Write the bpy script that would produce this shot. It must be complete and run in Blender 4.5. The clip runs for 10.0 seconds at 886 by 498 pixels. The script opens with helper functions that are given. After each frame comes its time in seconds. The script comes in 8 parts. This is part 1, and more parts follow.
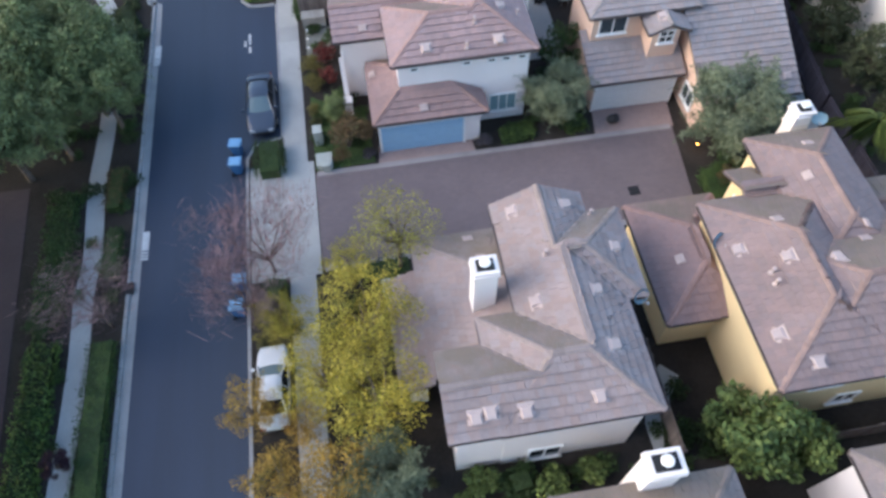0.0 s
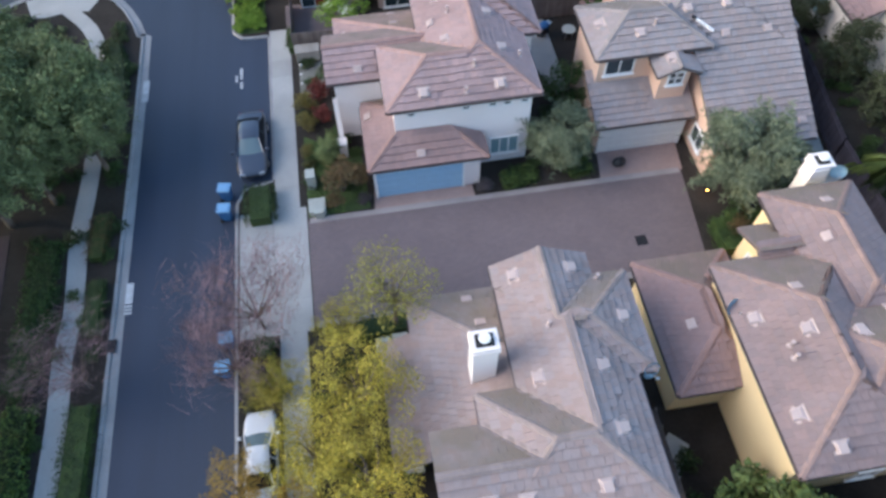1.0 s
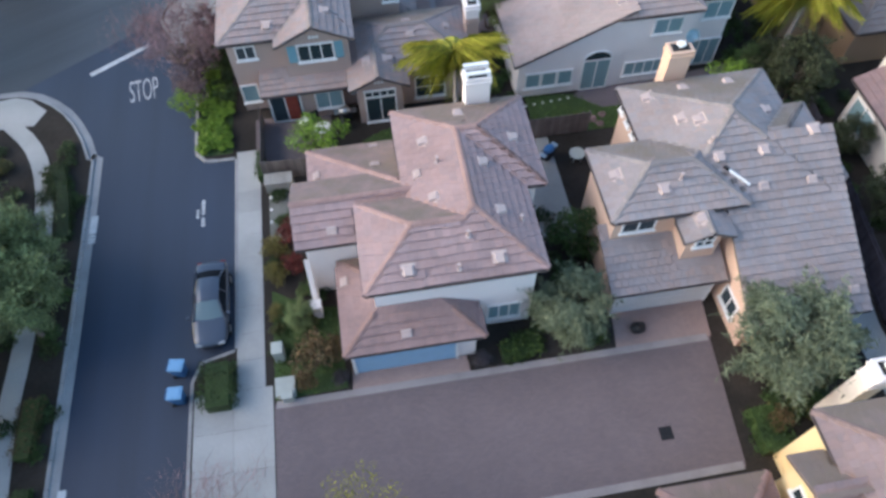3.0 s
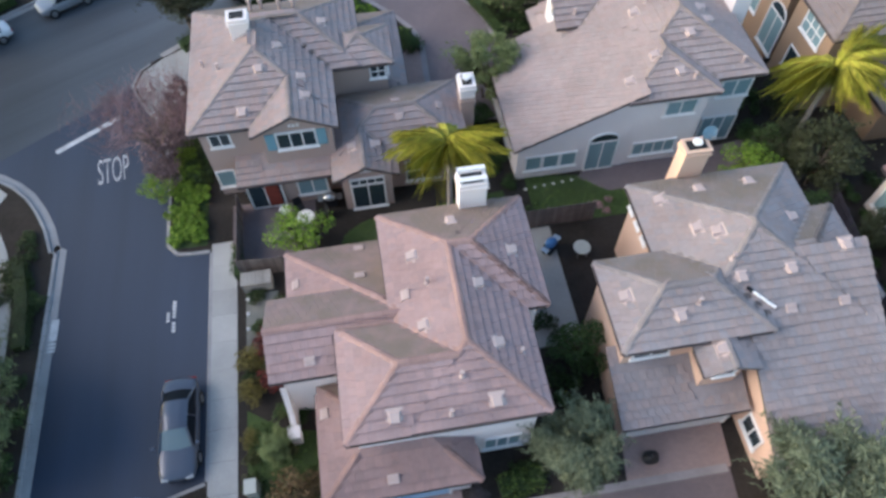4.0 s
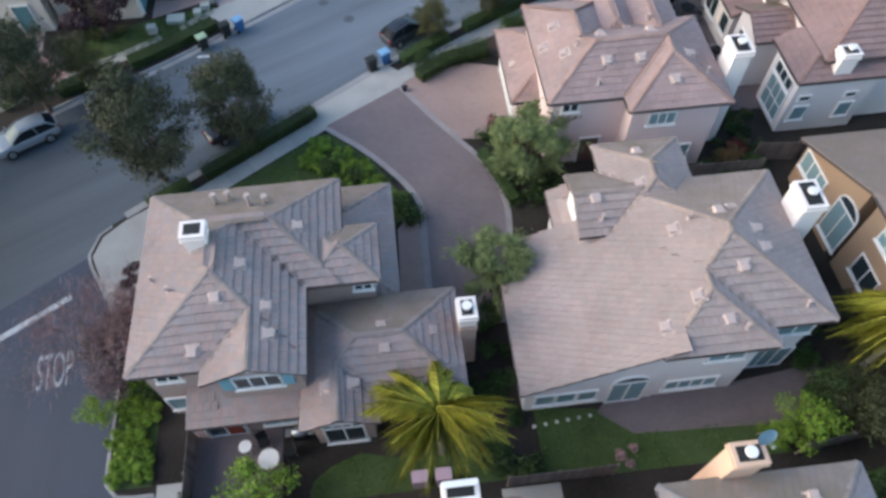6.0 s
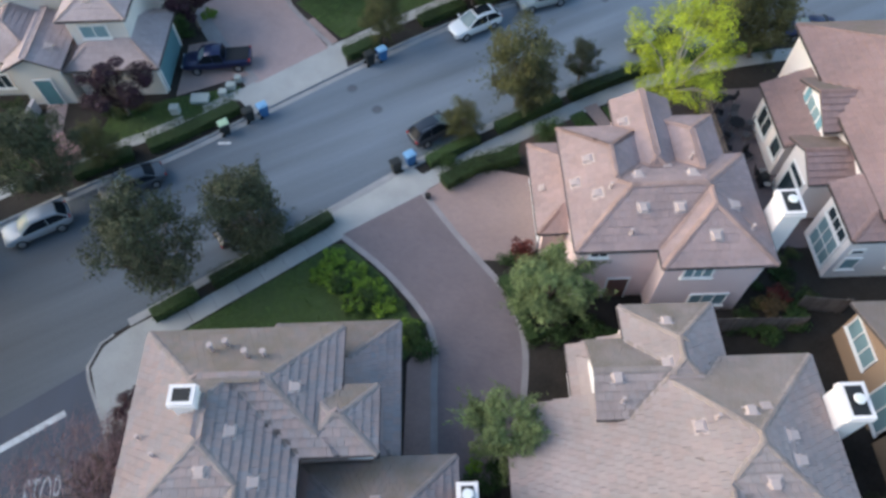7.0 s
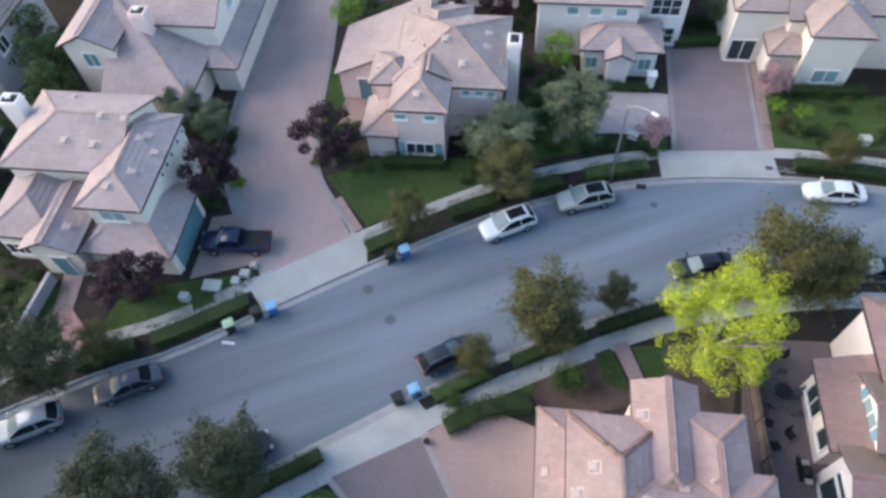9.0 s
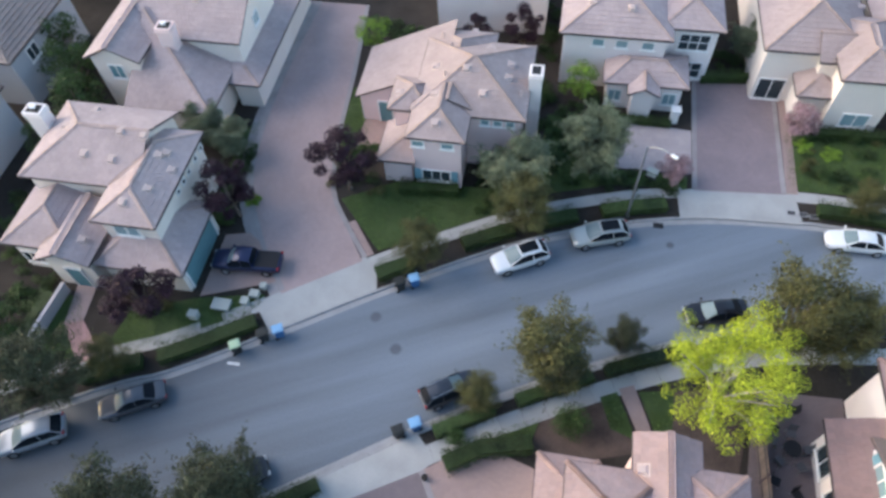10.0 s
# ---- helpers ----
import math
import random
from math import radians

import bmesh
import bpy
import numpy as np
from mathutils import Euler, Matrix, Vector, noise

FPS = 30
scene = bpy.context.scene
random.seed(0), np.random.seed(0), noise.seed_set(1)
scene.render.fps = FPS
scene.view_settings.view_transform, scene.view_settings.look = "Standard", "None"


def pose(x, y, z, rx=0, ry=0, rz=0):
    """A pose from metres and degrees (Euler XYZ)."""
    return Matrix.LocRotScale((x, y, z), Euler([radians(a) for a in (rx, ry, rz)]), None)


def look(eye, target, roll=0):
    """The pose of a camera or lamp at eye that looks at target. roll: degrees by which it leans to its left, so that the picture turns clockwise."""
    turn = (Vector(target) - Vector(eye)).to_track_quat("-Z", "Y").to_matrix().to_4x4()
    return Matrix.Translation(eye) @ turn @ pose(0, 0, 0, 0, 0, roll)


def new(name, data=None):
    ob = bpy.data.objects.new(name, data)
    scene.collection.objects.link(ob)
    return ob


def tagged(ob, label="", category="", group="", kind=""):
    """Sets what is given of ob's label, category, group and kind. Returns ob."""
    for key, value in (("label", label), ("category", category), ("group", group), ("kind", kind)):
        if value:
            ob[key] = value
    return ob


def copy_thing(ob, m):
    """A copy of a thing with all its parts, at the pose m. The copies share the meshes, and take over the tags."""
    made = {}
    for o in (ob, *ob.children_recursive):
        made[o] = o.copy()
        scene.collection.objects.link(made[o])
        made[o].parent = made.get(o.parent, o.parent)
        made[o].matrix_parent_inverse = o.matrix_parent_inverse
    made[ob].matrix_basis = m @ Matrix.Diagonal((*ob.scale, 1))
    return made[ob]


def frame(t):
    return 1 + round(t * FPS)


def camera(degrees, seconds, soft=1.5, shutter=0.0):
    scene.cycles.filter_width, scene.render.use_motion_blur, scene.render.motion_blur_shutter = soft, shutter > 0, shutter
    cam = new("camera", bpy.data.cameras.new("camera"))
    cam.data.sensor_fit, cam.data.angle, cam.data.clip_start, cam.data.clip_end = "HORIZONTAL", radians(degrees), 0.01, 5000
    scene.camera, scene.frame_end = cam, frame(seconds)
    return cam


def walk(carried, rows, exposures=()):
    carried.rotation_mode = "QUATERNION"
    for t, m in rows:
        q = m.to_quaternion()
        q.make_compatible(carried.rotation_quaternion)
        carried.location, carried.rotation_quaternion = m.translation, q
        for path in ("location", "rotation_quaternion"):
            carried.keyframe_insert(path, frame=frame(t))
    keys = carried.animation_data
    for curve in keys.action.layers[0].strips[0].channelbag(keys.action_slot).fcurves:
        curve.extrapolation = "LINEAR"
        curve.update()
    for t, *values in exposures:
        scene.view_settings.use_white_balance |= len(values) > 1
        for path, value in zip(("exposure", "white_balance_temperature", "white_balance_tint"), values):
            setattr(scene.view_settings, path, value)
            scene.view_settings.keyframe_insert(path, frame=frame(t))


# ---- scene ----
cam = camera(66.2, 10.0, soft=3.05)
PATH = [
    (0, (0.732, -1.208, 30.871), (0.879, -0.154, 29.177), -1.6),
    (0.5, (1.033, 0.191, 30.917), (1.177, 1.243, 29.222), -1.7),
    (1, (1.411, 1.988, 30.874), (1.555, 3.043, 29.181), -1.6),
    (1.5, (1.861, 4.147, 30.871), (2.005, 5.203, 29.179), -1.7),
    (2, (2.36, 6.588, 30.877), (2.503, 7.646, 29.186), -1.7),
    (2.5, (2.873, 9.2, 30.822), (3.021, 10.263, 29.134), -1.5),
    (4, (4.848, 18.248, 31.084), (4.998, 19.31, 29.396), -1.6),
    (4.5, (5.554, 21.34, 31.119), (5.691, 22.41, 29.435), -1.5),
    (5, (6.418, 24.476, 31.199), (6.532, 25.552, 29.517), -1.9),
    (5.5, (7.265, 27.589, 31.329), (7.367, 28.67, 29.65), -2.1),
    (7, (9.532, 38.639, 34.289), (9.527, 39.707, 32.598), -2.1),
    (7.5, (10.429, 42.547, 35.465), (10.33, 43.618, 33.779), -2.8),
    (8, (11.274, 46.109, 36.58), (11.114, 47.183, 34.901), -3.5),
    (8.5, (11.967, 49.637, 37.684), (11.781, 50.716, 36.01), -3.9),
    (9, (12.558, 51.911, 38.99), (12.364, 53.004, 37.327), -4.4),
    (9.5, (13.049, 53.211, 39.74), (12.848, 54.309, 38.081), -4.7),
    (10, (13.116, 53.671, 39.672), (12.856, 54.765, 38.018), -4.2),
]
EXPOSURE = [(0, 1.65, 5830, 9), (2.5, 1.60, 5810, 7), (4, 1.50, 6050, 8), (5.5, 1.44, 6140, 7), (7, 1.40, 5960, 5), (8.5, 1.64, 6070, 8), (10, 1.60, 6100, 9)]
walk(cam, [(t, look(eye, target, roll)) for t, eye, target, roll in PATH], EXPOSURE)

# ---- world and light: dusk, warm glow low in the west, blue sky above ----
world = bpy.data.worlds.new("dusk_sky")
scene.world = world
world.use_nodes = True
_n = world.node_tree.nodes
_sky = _n.new("ShaderNodeTexSky")
_sky.sky_type = "NISHITA"
_sky.sun_disc = False
_sky.sun_elevation = radians(14.0)
_sky.sun_rotation = radians(272.0)
_sky.air_density, _sky.dust_density, _sky.ozone_density = 1.0, 1.5, 1.1
_n["Background"].inputs["Strength"].default_value = 0.15
world.node_tree.links.new(_sky.outputs[0], _n["Background"].inputs["Color"])
sun = new("sun", bpy.data.lights.new("sun", "SUN"))
sun.data.energy, sun.data.angle, sun.data.color = 0.96, radians(46), (1.0, 0.84, 0.73)
sun.matrix_world = look((-58, 3, 43), (0, 0, 0))

# ---- materials ----
def shade(name, color, rough=0.8, metal=0.0, vary=0.15, scale=3.0, fine=40.0, bump=0.1, per="none", spread=0.25, tint=None, spec=0.3, streak=None):
    """A surface with colour variation at two scales, optional variation from piece to piece, and fine relief."""
    m = bpy.data.materials.new(name)
    m.use_nodes = True
    nt = m.node_tree
    N, K = nt.nodes, nt.links
    b = N["Principled BSDF"]
    b.inputs["Roughness"].default_value, b.inputs["Metallic"].default_value = rough, metal
    b.inputs["Specular IOR Level"].default_value = spec
    co = N.new("ShaderNodeTexCoord")
    src = co.outputs["Object"]
    if per in ("island", "piece"):
        geo = N.new("ShaderNodeNewGeometry")
        info = N.new("ShaderNodeObjectInfo")
        add = N.new("ShaderNodeMath")
        add.operation = "ADD"
        K.new(geo.outputs["Random Per Island"], add.inputs[0])
        K.new(info.outputs["Random"], add.inputs[1])
        fr = N.new("ShaderNodeMath")
        fr.operation = "FRACT"
        K.new(add.outputs[0], fr.inputs[0])
        rnd = fr.outputs[0]
        src = geo.outputs["Position"]
    big = N.new("ShaderNodeTexNoise")
    big.inputs["Scale"].default_value, big.inputs["Detail"].default_value = scale, 4
    if streak:
        mp = N.new("ShaderNodeMapping")
        mp.vector_type = "TEXTURE"
        mp.inputs["Rotation"].default_value = (0, 0, radians(streak[0]))
        mp.inputs["Scale"].default_value = (streak[1], 1, 1)
        K.new(src, mp.inputs["Vector"])
        K.new(mp.outputs[0], big.inputs["Vector"])
    else:
        K.new(src, big.inputs["Vector"])
    small = N.new("ShaderNodeTexNoise")
    small.inputs["Scale"].default_value, small.inputs["Detail"].default_value = fine, 3
    K.new(src, small.inputs["Vector"])
    mix = N.new("ShaderNodeMath")
    mix.operation = "MULTIPLY_ADD"
    K.new(small.outputs[0], mix.inputs[0])
    mix.inputs[1].default_value = 0.5
    K.new(big.outputs[0], mix.inputs[2])
    ramp = N.new("ShaderNodeMapRange")
    ramp.inputs["From Min"].default_value, ramp.inputs["From Max"].default_value = 0.45, 1.05
    ramp.inputs["To Min"].default_value, ramp.inputs["To Max"].default_value = 1 - vary, 1 + vary
    K.new(mix.outputs[0], ramp.inputs["Value"])
    value = ramp.outputs[0]
    base = N.new("ShaderNodeMix")
    base.data_type = "RGBA"
    base.blend_type = "MULTIPLY"
    base.inputs["Factor"].default_value = 1.0
    base.inputs[6].default_value = (*color, 1)
    if per in ("island", "piece"):
        pr = N.new("ShaderNodeMapRange")
        pr.inputs["To Min"].default_value, pr.inputs["To Max"].default_value = 1 - spread, 1 + spread
        K.new(rnd, pr.inputs["Value"])
        mu = N.new("ShaderNodeMath")
        mu.operation = "MULTIPLY"
        K.new(pr.outputs[0], mu.inputs[0])
        K.new(value, mu.inputs[1])
        value = mu.outputs[0]
        if tint:
            tm = N.new("ShaderNodeMix")
            tm.data_type = "RGBA"
            tm.inputs[6].default_value, tm.inputs[7].default_value = (*color, 1), (*tint, 1)
            wob = N.new("ShaderNodeMath")
            wob.operation = "MULTIPLY_ADD"
            K.new(rnd, wob.inputs[0])
            wob.inputs[1].default_value = 7.13
            K.new(big.outputs[0], wob.inputs[2])
            wf = N.new("ShaderNodeMath")
            wf.operation = "FRACT"
            K.new(wob.outputs[0], wf.inputs[0])
            K.new(wf.outputs[0], tm.inputs["Factor"])
            K.new(tm.outputs[2], base.inputs[6])
    elif tint:
        tm = N.new("ShaderNodeMix")
        tm.data_type = "RGBA"
        tm.inputs[6].default_value, tm.inputs[7].default_value = (*color, 1), (*tint, 1)
        sp = N.new("ShaderNodeMapRange")
        sp.inputs["From Min"].default_value, sp.inputs["From Max"].default_value = 0.4, 0.62
        K.new(big.outputs[0], sp.inputs["Value"])
        K.new(sp.outputs[0], tm.inputs["Factor"])
        K.new(tm.outputs[2], base.inputs[6])
    comb = N.new("ShaderNodeCombineColor")
    for k in range(3):
        K.new(value, comb.inputs[k])
    K.new(comb.outputs[0], base.inputs[7])
    K.new(base.outputs[2], b.inputs["Base Color"])
    if bump:
        bp = N.new("ShaderNodeBump")
        bp.inputs["Strength"].default_value, bp.inputs["Distance"].default_value = bump, 0.02
        K.new(small.outputs[0], bp.inputs["Height"])
        K.new(bp.outputs[0], b.inputs["Normal"])
    return m


def pavers(name, color, tint, w, h, angle=0.0):
    """Small clay pavers: the courses come from a brick pattern with recessed joints."""
    m = shade(name, color, 0.85, vary=0.10, scale=0.5, fine=9.0, bump=0)
    nt = m.node_tree
    N, K = nt.nodes, nt.links
    b = N["Principled BSDF"]
    old = b.inputs["Base Color"].links[0].from_socket
    co = N.new("ShaderNodeTexCoord")
    mp = N.new("ShaderNodeMapping")
    mp.inputs["Rotation"].default_value = (0, 0, radians(angle))
    K.new(co.outputs["Object"], mp.inputs["Vector"])
    br = N.new("ShaderNodeTexBrick")
    br.inputs["Scale"].default_value = 1.0
    br.inputs["Brick Width"].default_value, br.inputs["Row Height"].default_value = w, h
    br.inputs["Mortar Size"].default_value = 0.006
    br.inputs["Color1"].default_value = (1.06, 1.04, 1.03, 1)
    br.inputs["Color2"].default_value = (0.93, 0.93, 0.95, 1)
    br.inputs["Mortar"].default_value = (0.78, 0.78, 0.78, 1)
    K.new(mp.outputs[0], br.inputs["Vector"])
    mx = N.new("ShaderNodeMix")
    mx.data_type = "RGBA"
    mx.blend_type = "MULTIPLY"
    mx.inputs["Factor"].default_value = 1.0
    K.new(old, mx.inputs[6])
    K.new(br.outputs["Color"], mx.inputs[7])
    K.new(mx.outputs[2], b.inputs["Base Color"])
    bp = N.new("ShaderNodeBump")
    bp.inputs["Strength"].default_value, bp.inputs["Distance"].default_value = 0.4, 0.01
    bp.invert = True
    K.new(br.outputs["Fac"], bp.inputs["Height"])
    K.new(bp.outputs[0], b.inputs["Normal"])
    return m


def plain(name, color, rough=0.5, metal=0.0, emit=0.0):
    m = bpy.data.materials.new(name)
    m.use_nodes = True
    b = m.node_tree.nodes["Principled BSDF"]
    b.inputs["Base Color"].default_value = (*color, 1)
    b.inputs["Roughness"].default_value, b.inputs["Metallic"].default_value = rough, metal
    if emit:
        b.inputs["Emission Color"].default_value = (*color, 1)
        b.inputs["Emission Strength"].default_value = emit
    return m


def leafy(name, color, tint, spread=0.45):
    m = shade(name, color, 0.6, vary=0.36, scale=0.75, fine=7.0, bump=0, per="island", spread=spread, tint=tint, spec=0.25)
    b = m.node_tree.nodes["Principled BSDF"]
    b.inputs["Transmission Weight"].default_value = 0.0
    return m


ASPHALT = shade("asphalt", (0.029, 0.042, 0.072), 0.56, spec=0.5, vary=0.24, scale=0.5, streak=(90, 14.0), fine=14.0, bump=0.25)
def dim_along(m, x0, x1, lo, hi):
    """Puts shade into a surface's colour along x, deepest at the x0 end."""
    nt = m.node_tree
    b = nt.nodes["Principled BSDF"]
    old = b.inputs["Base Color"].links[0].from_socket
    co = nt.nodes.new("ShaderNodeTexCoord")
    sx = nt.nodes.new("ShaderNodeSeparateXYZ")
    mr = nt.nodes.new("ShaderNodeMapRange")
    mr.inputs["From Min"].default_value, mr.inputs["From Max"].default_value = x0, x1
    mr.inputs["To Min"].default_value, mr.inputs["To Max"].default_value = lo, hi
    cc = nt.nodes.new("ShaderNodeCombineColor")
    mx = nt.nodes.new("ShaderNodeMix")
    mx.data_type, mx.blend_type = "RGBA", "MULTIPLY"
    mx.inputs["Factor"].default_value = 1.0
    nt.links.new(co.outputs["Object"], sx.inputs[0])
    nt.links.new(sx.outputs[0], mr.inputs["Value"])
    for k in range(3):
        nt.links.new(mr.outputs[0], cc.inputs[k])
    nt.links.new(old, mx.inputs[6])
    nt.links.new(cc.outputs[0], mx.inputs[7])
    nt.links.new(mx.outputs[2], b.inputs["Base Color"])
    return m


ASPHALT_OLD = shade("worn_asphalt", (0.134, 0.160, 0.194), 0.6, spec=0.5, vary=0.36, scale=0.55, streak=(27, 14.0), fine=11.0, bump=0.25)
# Shade over the street's west end, painted into its asphalt colour.
dim_along(ASPHALT_OLD, -17.0, 5.0, 0.36, 1.1)
CONCRETE = shade("concrete", (0.37, 0.37, 0.36), 0.85, vary=0.16, scale=0.5, fine=12.0, bump=0.15, per="piece", spread=0.07)
KERB = shade("kerb_concrete", (0.30, 0.30, 0.305), 0.85, vary=0.2, scale=0.8, fine=9.0, bump=0.15)
EDGING = shade("edging_concrete", (0.29, 0.265, 0.265), 0.85, vary=0.2, scale=0.8, fine=9.0, bump=0.15)
PAVER = pavers("grey_paver", (0.168, 0.138, 0.143), None, 0.22, 0.11)
PAVER_MAUVE = pavers("mauve_paver", (0.365, 0.282, 0.272), None, 0.22, 0.11, 60)
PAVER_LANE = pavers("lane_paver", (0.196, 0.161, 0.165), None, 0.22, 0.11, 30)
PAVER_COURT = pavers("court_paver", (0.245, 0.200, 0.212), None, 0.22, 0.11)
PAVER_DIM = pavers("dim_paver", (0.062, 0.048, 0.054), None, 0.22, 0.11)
PATH_PINK = pavers("rose_paver", (0.42, 0.255, 0.245), None, 0.22, 0.11, 40)
PAVER_PALE = pavers("pale_paver", (0.40, 0.35, 0.35), None, 0.5, 0.5)
PAVER_PINK = pavers("pink_paver", (0.33, 0.245, 0.225), None, 0.22, 0.11)
GRAVEL = shade("grey_gravel", (0.17, 0.172, 0.155), 0.9, vary=0.35, scale=0.7, fine=18.0, bump=0.6)
STONE = shade("garden_stone", (0.30, 0.285, 0.265), 0.85, vary=0.3, scale=1.2, fine=7.0, bump=0.4)
SOIL = shade("soil", (0.032, 0.027, 0.023), 0.95, vary=0.45, scale=0.5, fine=6.0, bump=0.6)
MULCH = shade("mulch", (0.085, 0.062, 0.052), 0.95, vary=0.45, scale=0.8, fine=9.0, bump=0.8)
LAWN = shade("lawn", (0.060, 0.096, 0.028), 0.9, vary=0.5, scale=0.5, fine=16.0, bump=0.6, tint=(0.050, 0.074, 0.026))
MARK_WORN = shade("worn_road_paint", (0.40, 0.41, 0.43), 0.75, vary=0.45, scale=3.0, fine=9.0, bump=0.1)
MARK = shade("road_paint", (0.55, 0.56, 0.57), 0.7, vary=0.25, scale=2.0, fine=12.0, bump=0.1)
ROOF_TONES = {
    "pink": ((0.350, 0.240, 0.228), (0.298, 0.222, 0.222)), "grey": ((0.240, 0.204, 0.194), (0.255, 0.202, 0.184)),
    "lilac": ((0.290, 0.246, 0.244), (0.300, 0.226, 0.208)), "dove": ((0.318, 0.268, 0.256), (0.345, 0.268, 0.250)),
    "blush": ((0.345, 0.248, 0.234), (0.305, 0.230, 0.226)), "dusk": ((0.275, 0.242, 0.244), (0.330, 0.248, 0.232)),
    "rose": ((0.262, 0.190, 0.178), (0.226, 0.176, 0.174)), "slate": ((0.262, 0.242, 0.250), (0.305, 0.246, 0.234)),
    "tan": ((0.362, 0.290, 0.278), (0.350, 0.278, 0.268)), "mauve": ((0.398, 0.320, 0.314), (0.375, 0.305, 0.304)),
    "red": ((0.285, 0.192, 0.180), (0.252, 0.178, 0.172)),
}
ROOF = {k: shade(k + "_roof_tile", a, 0.8, vary=0.16, scale=0.45, fine=5.0, bump=0.1, per="piece", spread=0.05, tint=b) for k, (a, b) in ROOF_TONES.items()}
def north_shade(m):
    """Puts the north slopes' shade into the tile colour, olive-brown and in patches."""
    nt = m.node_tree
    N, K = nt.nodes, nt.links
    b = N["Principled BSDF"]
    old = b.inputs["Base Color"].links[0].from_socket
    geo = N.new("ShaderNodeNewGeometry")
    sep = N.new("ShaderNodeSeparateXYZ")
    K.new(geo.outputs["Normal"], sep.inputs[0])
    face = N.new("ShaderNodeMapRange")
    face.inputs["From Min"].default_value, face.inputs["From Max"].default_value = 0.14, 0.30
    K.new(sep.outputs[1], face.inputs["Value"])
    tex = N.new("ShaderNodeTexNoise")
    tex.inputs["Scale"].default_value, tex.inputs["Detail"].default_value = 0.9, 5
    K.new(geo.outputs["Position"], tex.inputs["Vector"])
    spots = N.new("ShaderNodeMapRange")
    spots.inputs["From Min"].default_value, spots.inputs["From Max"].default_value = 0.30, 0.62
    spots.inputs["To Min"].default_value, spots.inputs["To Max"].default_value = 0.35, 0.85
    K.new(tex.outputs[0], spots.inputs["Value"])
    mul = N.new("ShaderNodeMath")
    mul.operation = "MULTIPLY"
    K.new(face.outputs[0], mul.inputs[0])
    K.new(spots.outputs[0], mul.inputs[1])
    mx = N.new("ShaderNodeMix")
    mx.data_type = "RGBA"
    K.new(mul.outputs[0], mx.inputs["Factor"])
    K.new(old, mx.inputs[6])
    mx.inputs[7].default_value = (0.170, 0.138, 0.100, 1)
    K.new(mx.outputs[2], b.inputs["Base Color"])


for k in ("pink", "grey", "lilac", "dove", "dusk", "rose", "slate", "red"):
    north_shade(ROOF[k])
CAP = {k: shade(k + "_ridge_tile", tuple(f * c for f, c in zip((0.90, 0.86, 0.81), a)), 0.8, vary=0.2, scale=0.6, fine=6.0, bump=0.1, per="piece", spread=0.08) for k, (a, b) in ROOF_TONES.items()}
GUTTER = shade("dark_gutter", (0.085, 0.07, 0.07), 0.5, vary=0.1, bump=0)
def stucco(name, c):
    return shade(name, c, 0.92, vary=0.07, scale=0.35, fine=22.0, bump=0.3)
WALL = {
    "white": stucco("white_stucco", (0.81, 0.745, 0.72)),
    "peach": stucco("peach_stucco", (0.66, 0.46, 0.345)),
    "yellow": stucco("yellow_stucco", (0.78, 0.60, 0.33)),
    "brown": stucco("tan_stucco", (0.43, 0.325, 0.28)),
    "pink": stucco("pink_stucco", (0.74, 0.585, 0.565)),
    "cream": stucco("cream_stucco", (0.73, 0.665, 0.605)),
    "orange": stucco("orange_stucco", (0.35, 0.24, 0.16)),
    "grey": stucco("grey_stucco", (0.40, 0.415, 0.45)),
}
TRIM = shade("white_trim", (0.78, 0.77, 0.76), 0.6, vary=0.06, bump=0.05)
VENT = shade("pale_vent", (0.46, 0.37, 0.345), 0.7, vary=0.1, bump=0.05)
GLASS = plain("window_glass", (0.03, 0.045, 0.055), 0.06)
GLASS_TEAL = plain("curtained_glass", (0.22, 0.33, 0.36), 0.1)
BLUE_DOOR = shade("blue_garage_paint", (0.30, 0.48, 0.66), 0.5, vary=0.05, bump=0.05)
WHITE_DOOR = shade("white_garage_paint", (0.72, 0.72, 0.71), 0.5, vary=0.05, bump=0.05)
SHUTTER = shade("blue_shutter_paint", (0.16, 0.31, 0.37), 0.55, vary=0.08, bump=0.05)
TEAL = shade("teal_paint", (0.12, 0.24, 0.27), 0.55, vary=0.08, bump=0.05)
BROWN_PAINT = shade("brown_paint", (0.15, 0.085, 0.075), 0.55, vary=0.1, bump=0.05)
DARK = plain("dark_opening", (0.012, 0.012, 0.014), 0.7)
METAL = shade("galvanised_metal", (0.45, 0.46, 0.47), 0.4, 0.9, vary=0.1, bump=0.05)
DISH = shade("pale_blue_dish", (0.28, 0.42, 0.52), 0.45, vary=0.06, bump=0)
BARK = shade("bark", (0.16, 0.125, 0.10), 0.95, vary=0.35, scale=3, fine=20, bump=0.7)
BARK_PALE = shade("pale_bark", (0.30, 0.27, 0.25), 0.95, vary=0.25, scale=3, fine=20, bump=0.5)
FENCE = shade("weathered_fence", (0.16, 0.135, 0.125), 0.9, vary=0.25, scale=1.5, fine=14, bump=0.3, per="piece", spread=0.2)
FENCE_DARK = shade("dark_stained_fence", (0.050, 0.045, 0.060), 0.85, vary=0.25, scale=1.5, fine=14, bump=0.3, per="piece", spread=0.2)
GLASS_CAR = plain("car_glass", (0.010, 0.013, 0.018), 0.3)
GLASS_CAR.node_tree.nodes["Principled BSDF"].inputs["Specular IOR Level"].default_value = 0.06
# Sky reflection painted into the glass as a pale teal base colour.
WINDSCREEN = plain("sky_sheen_windscreen", (0.15, 0.205, 0.225), 0.3)
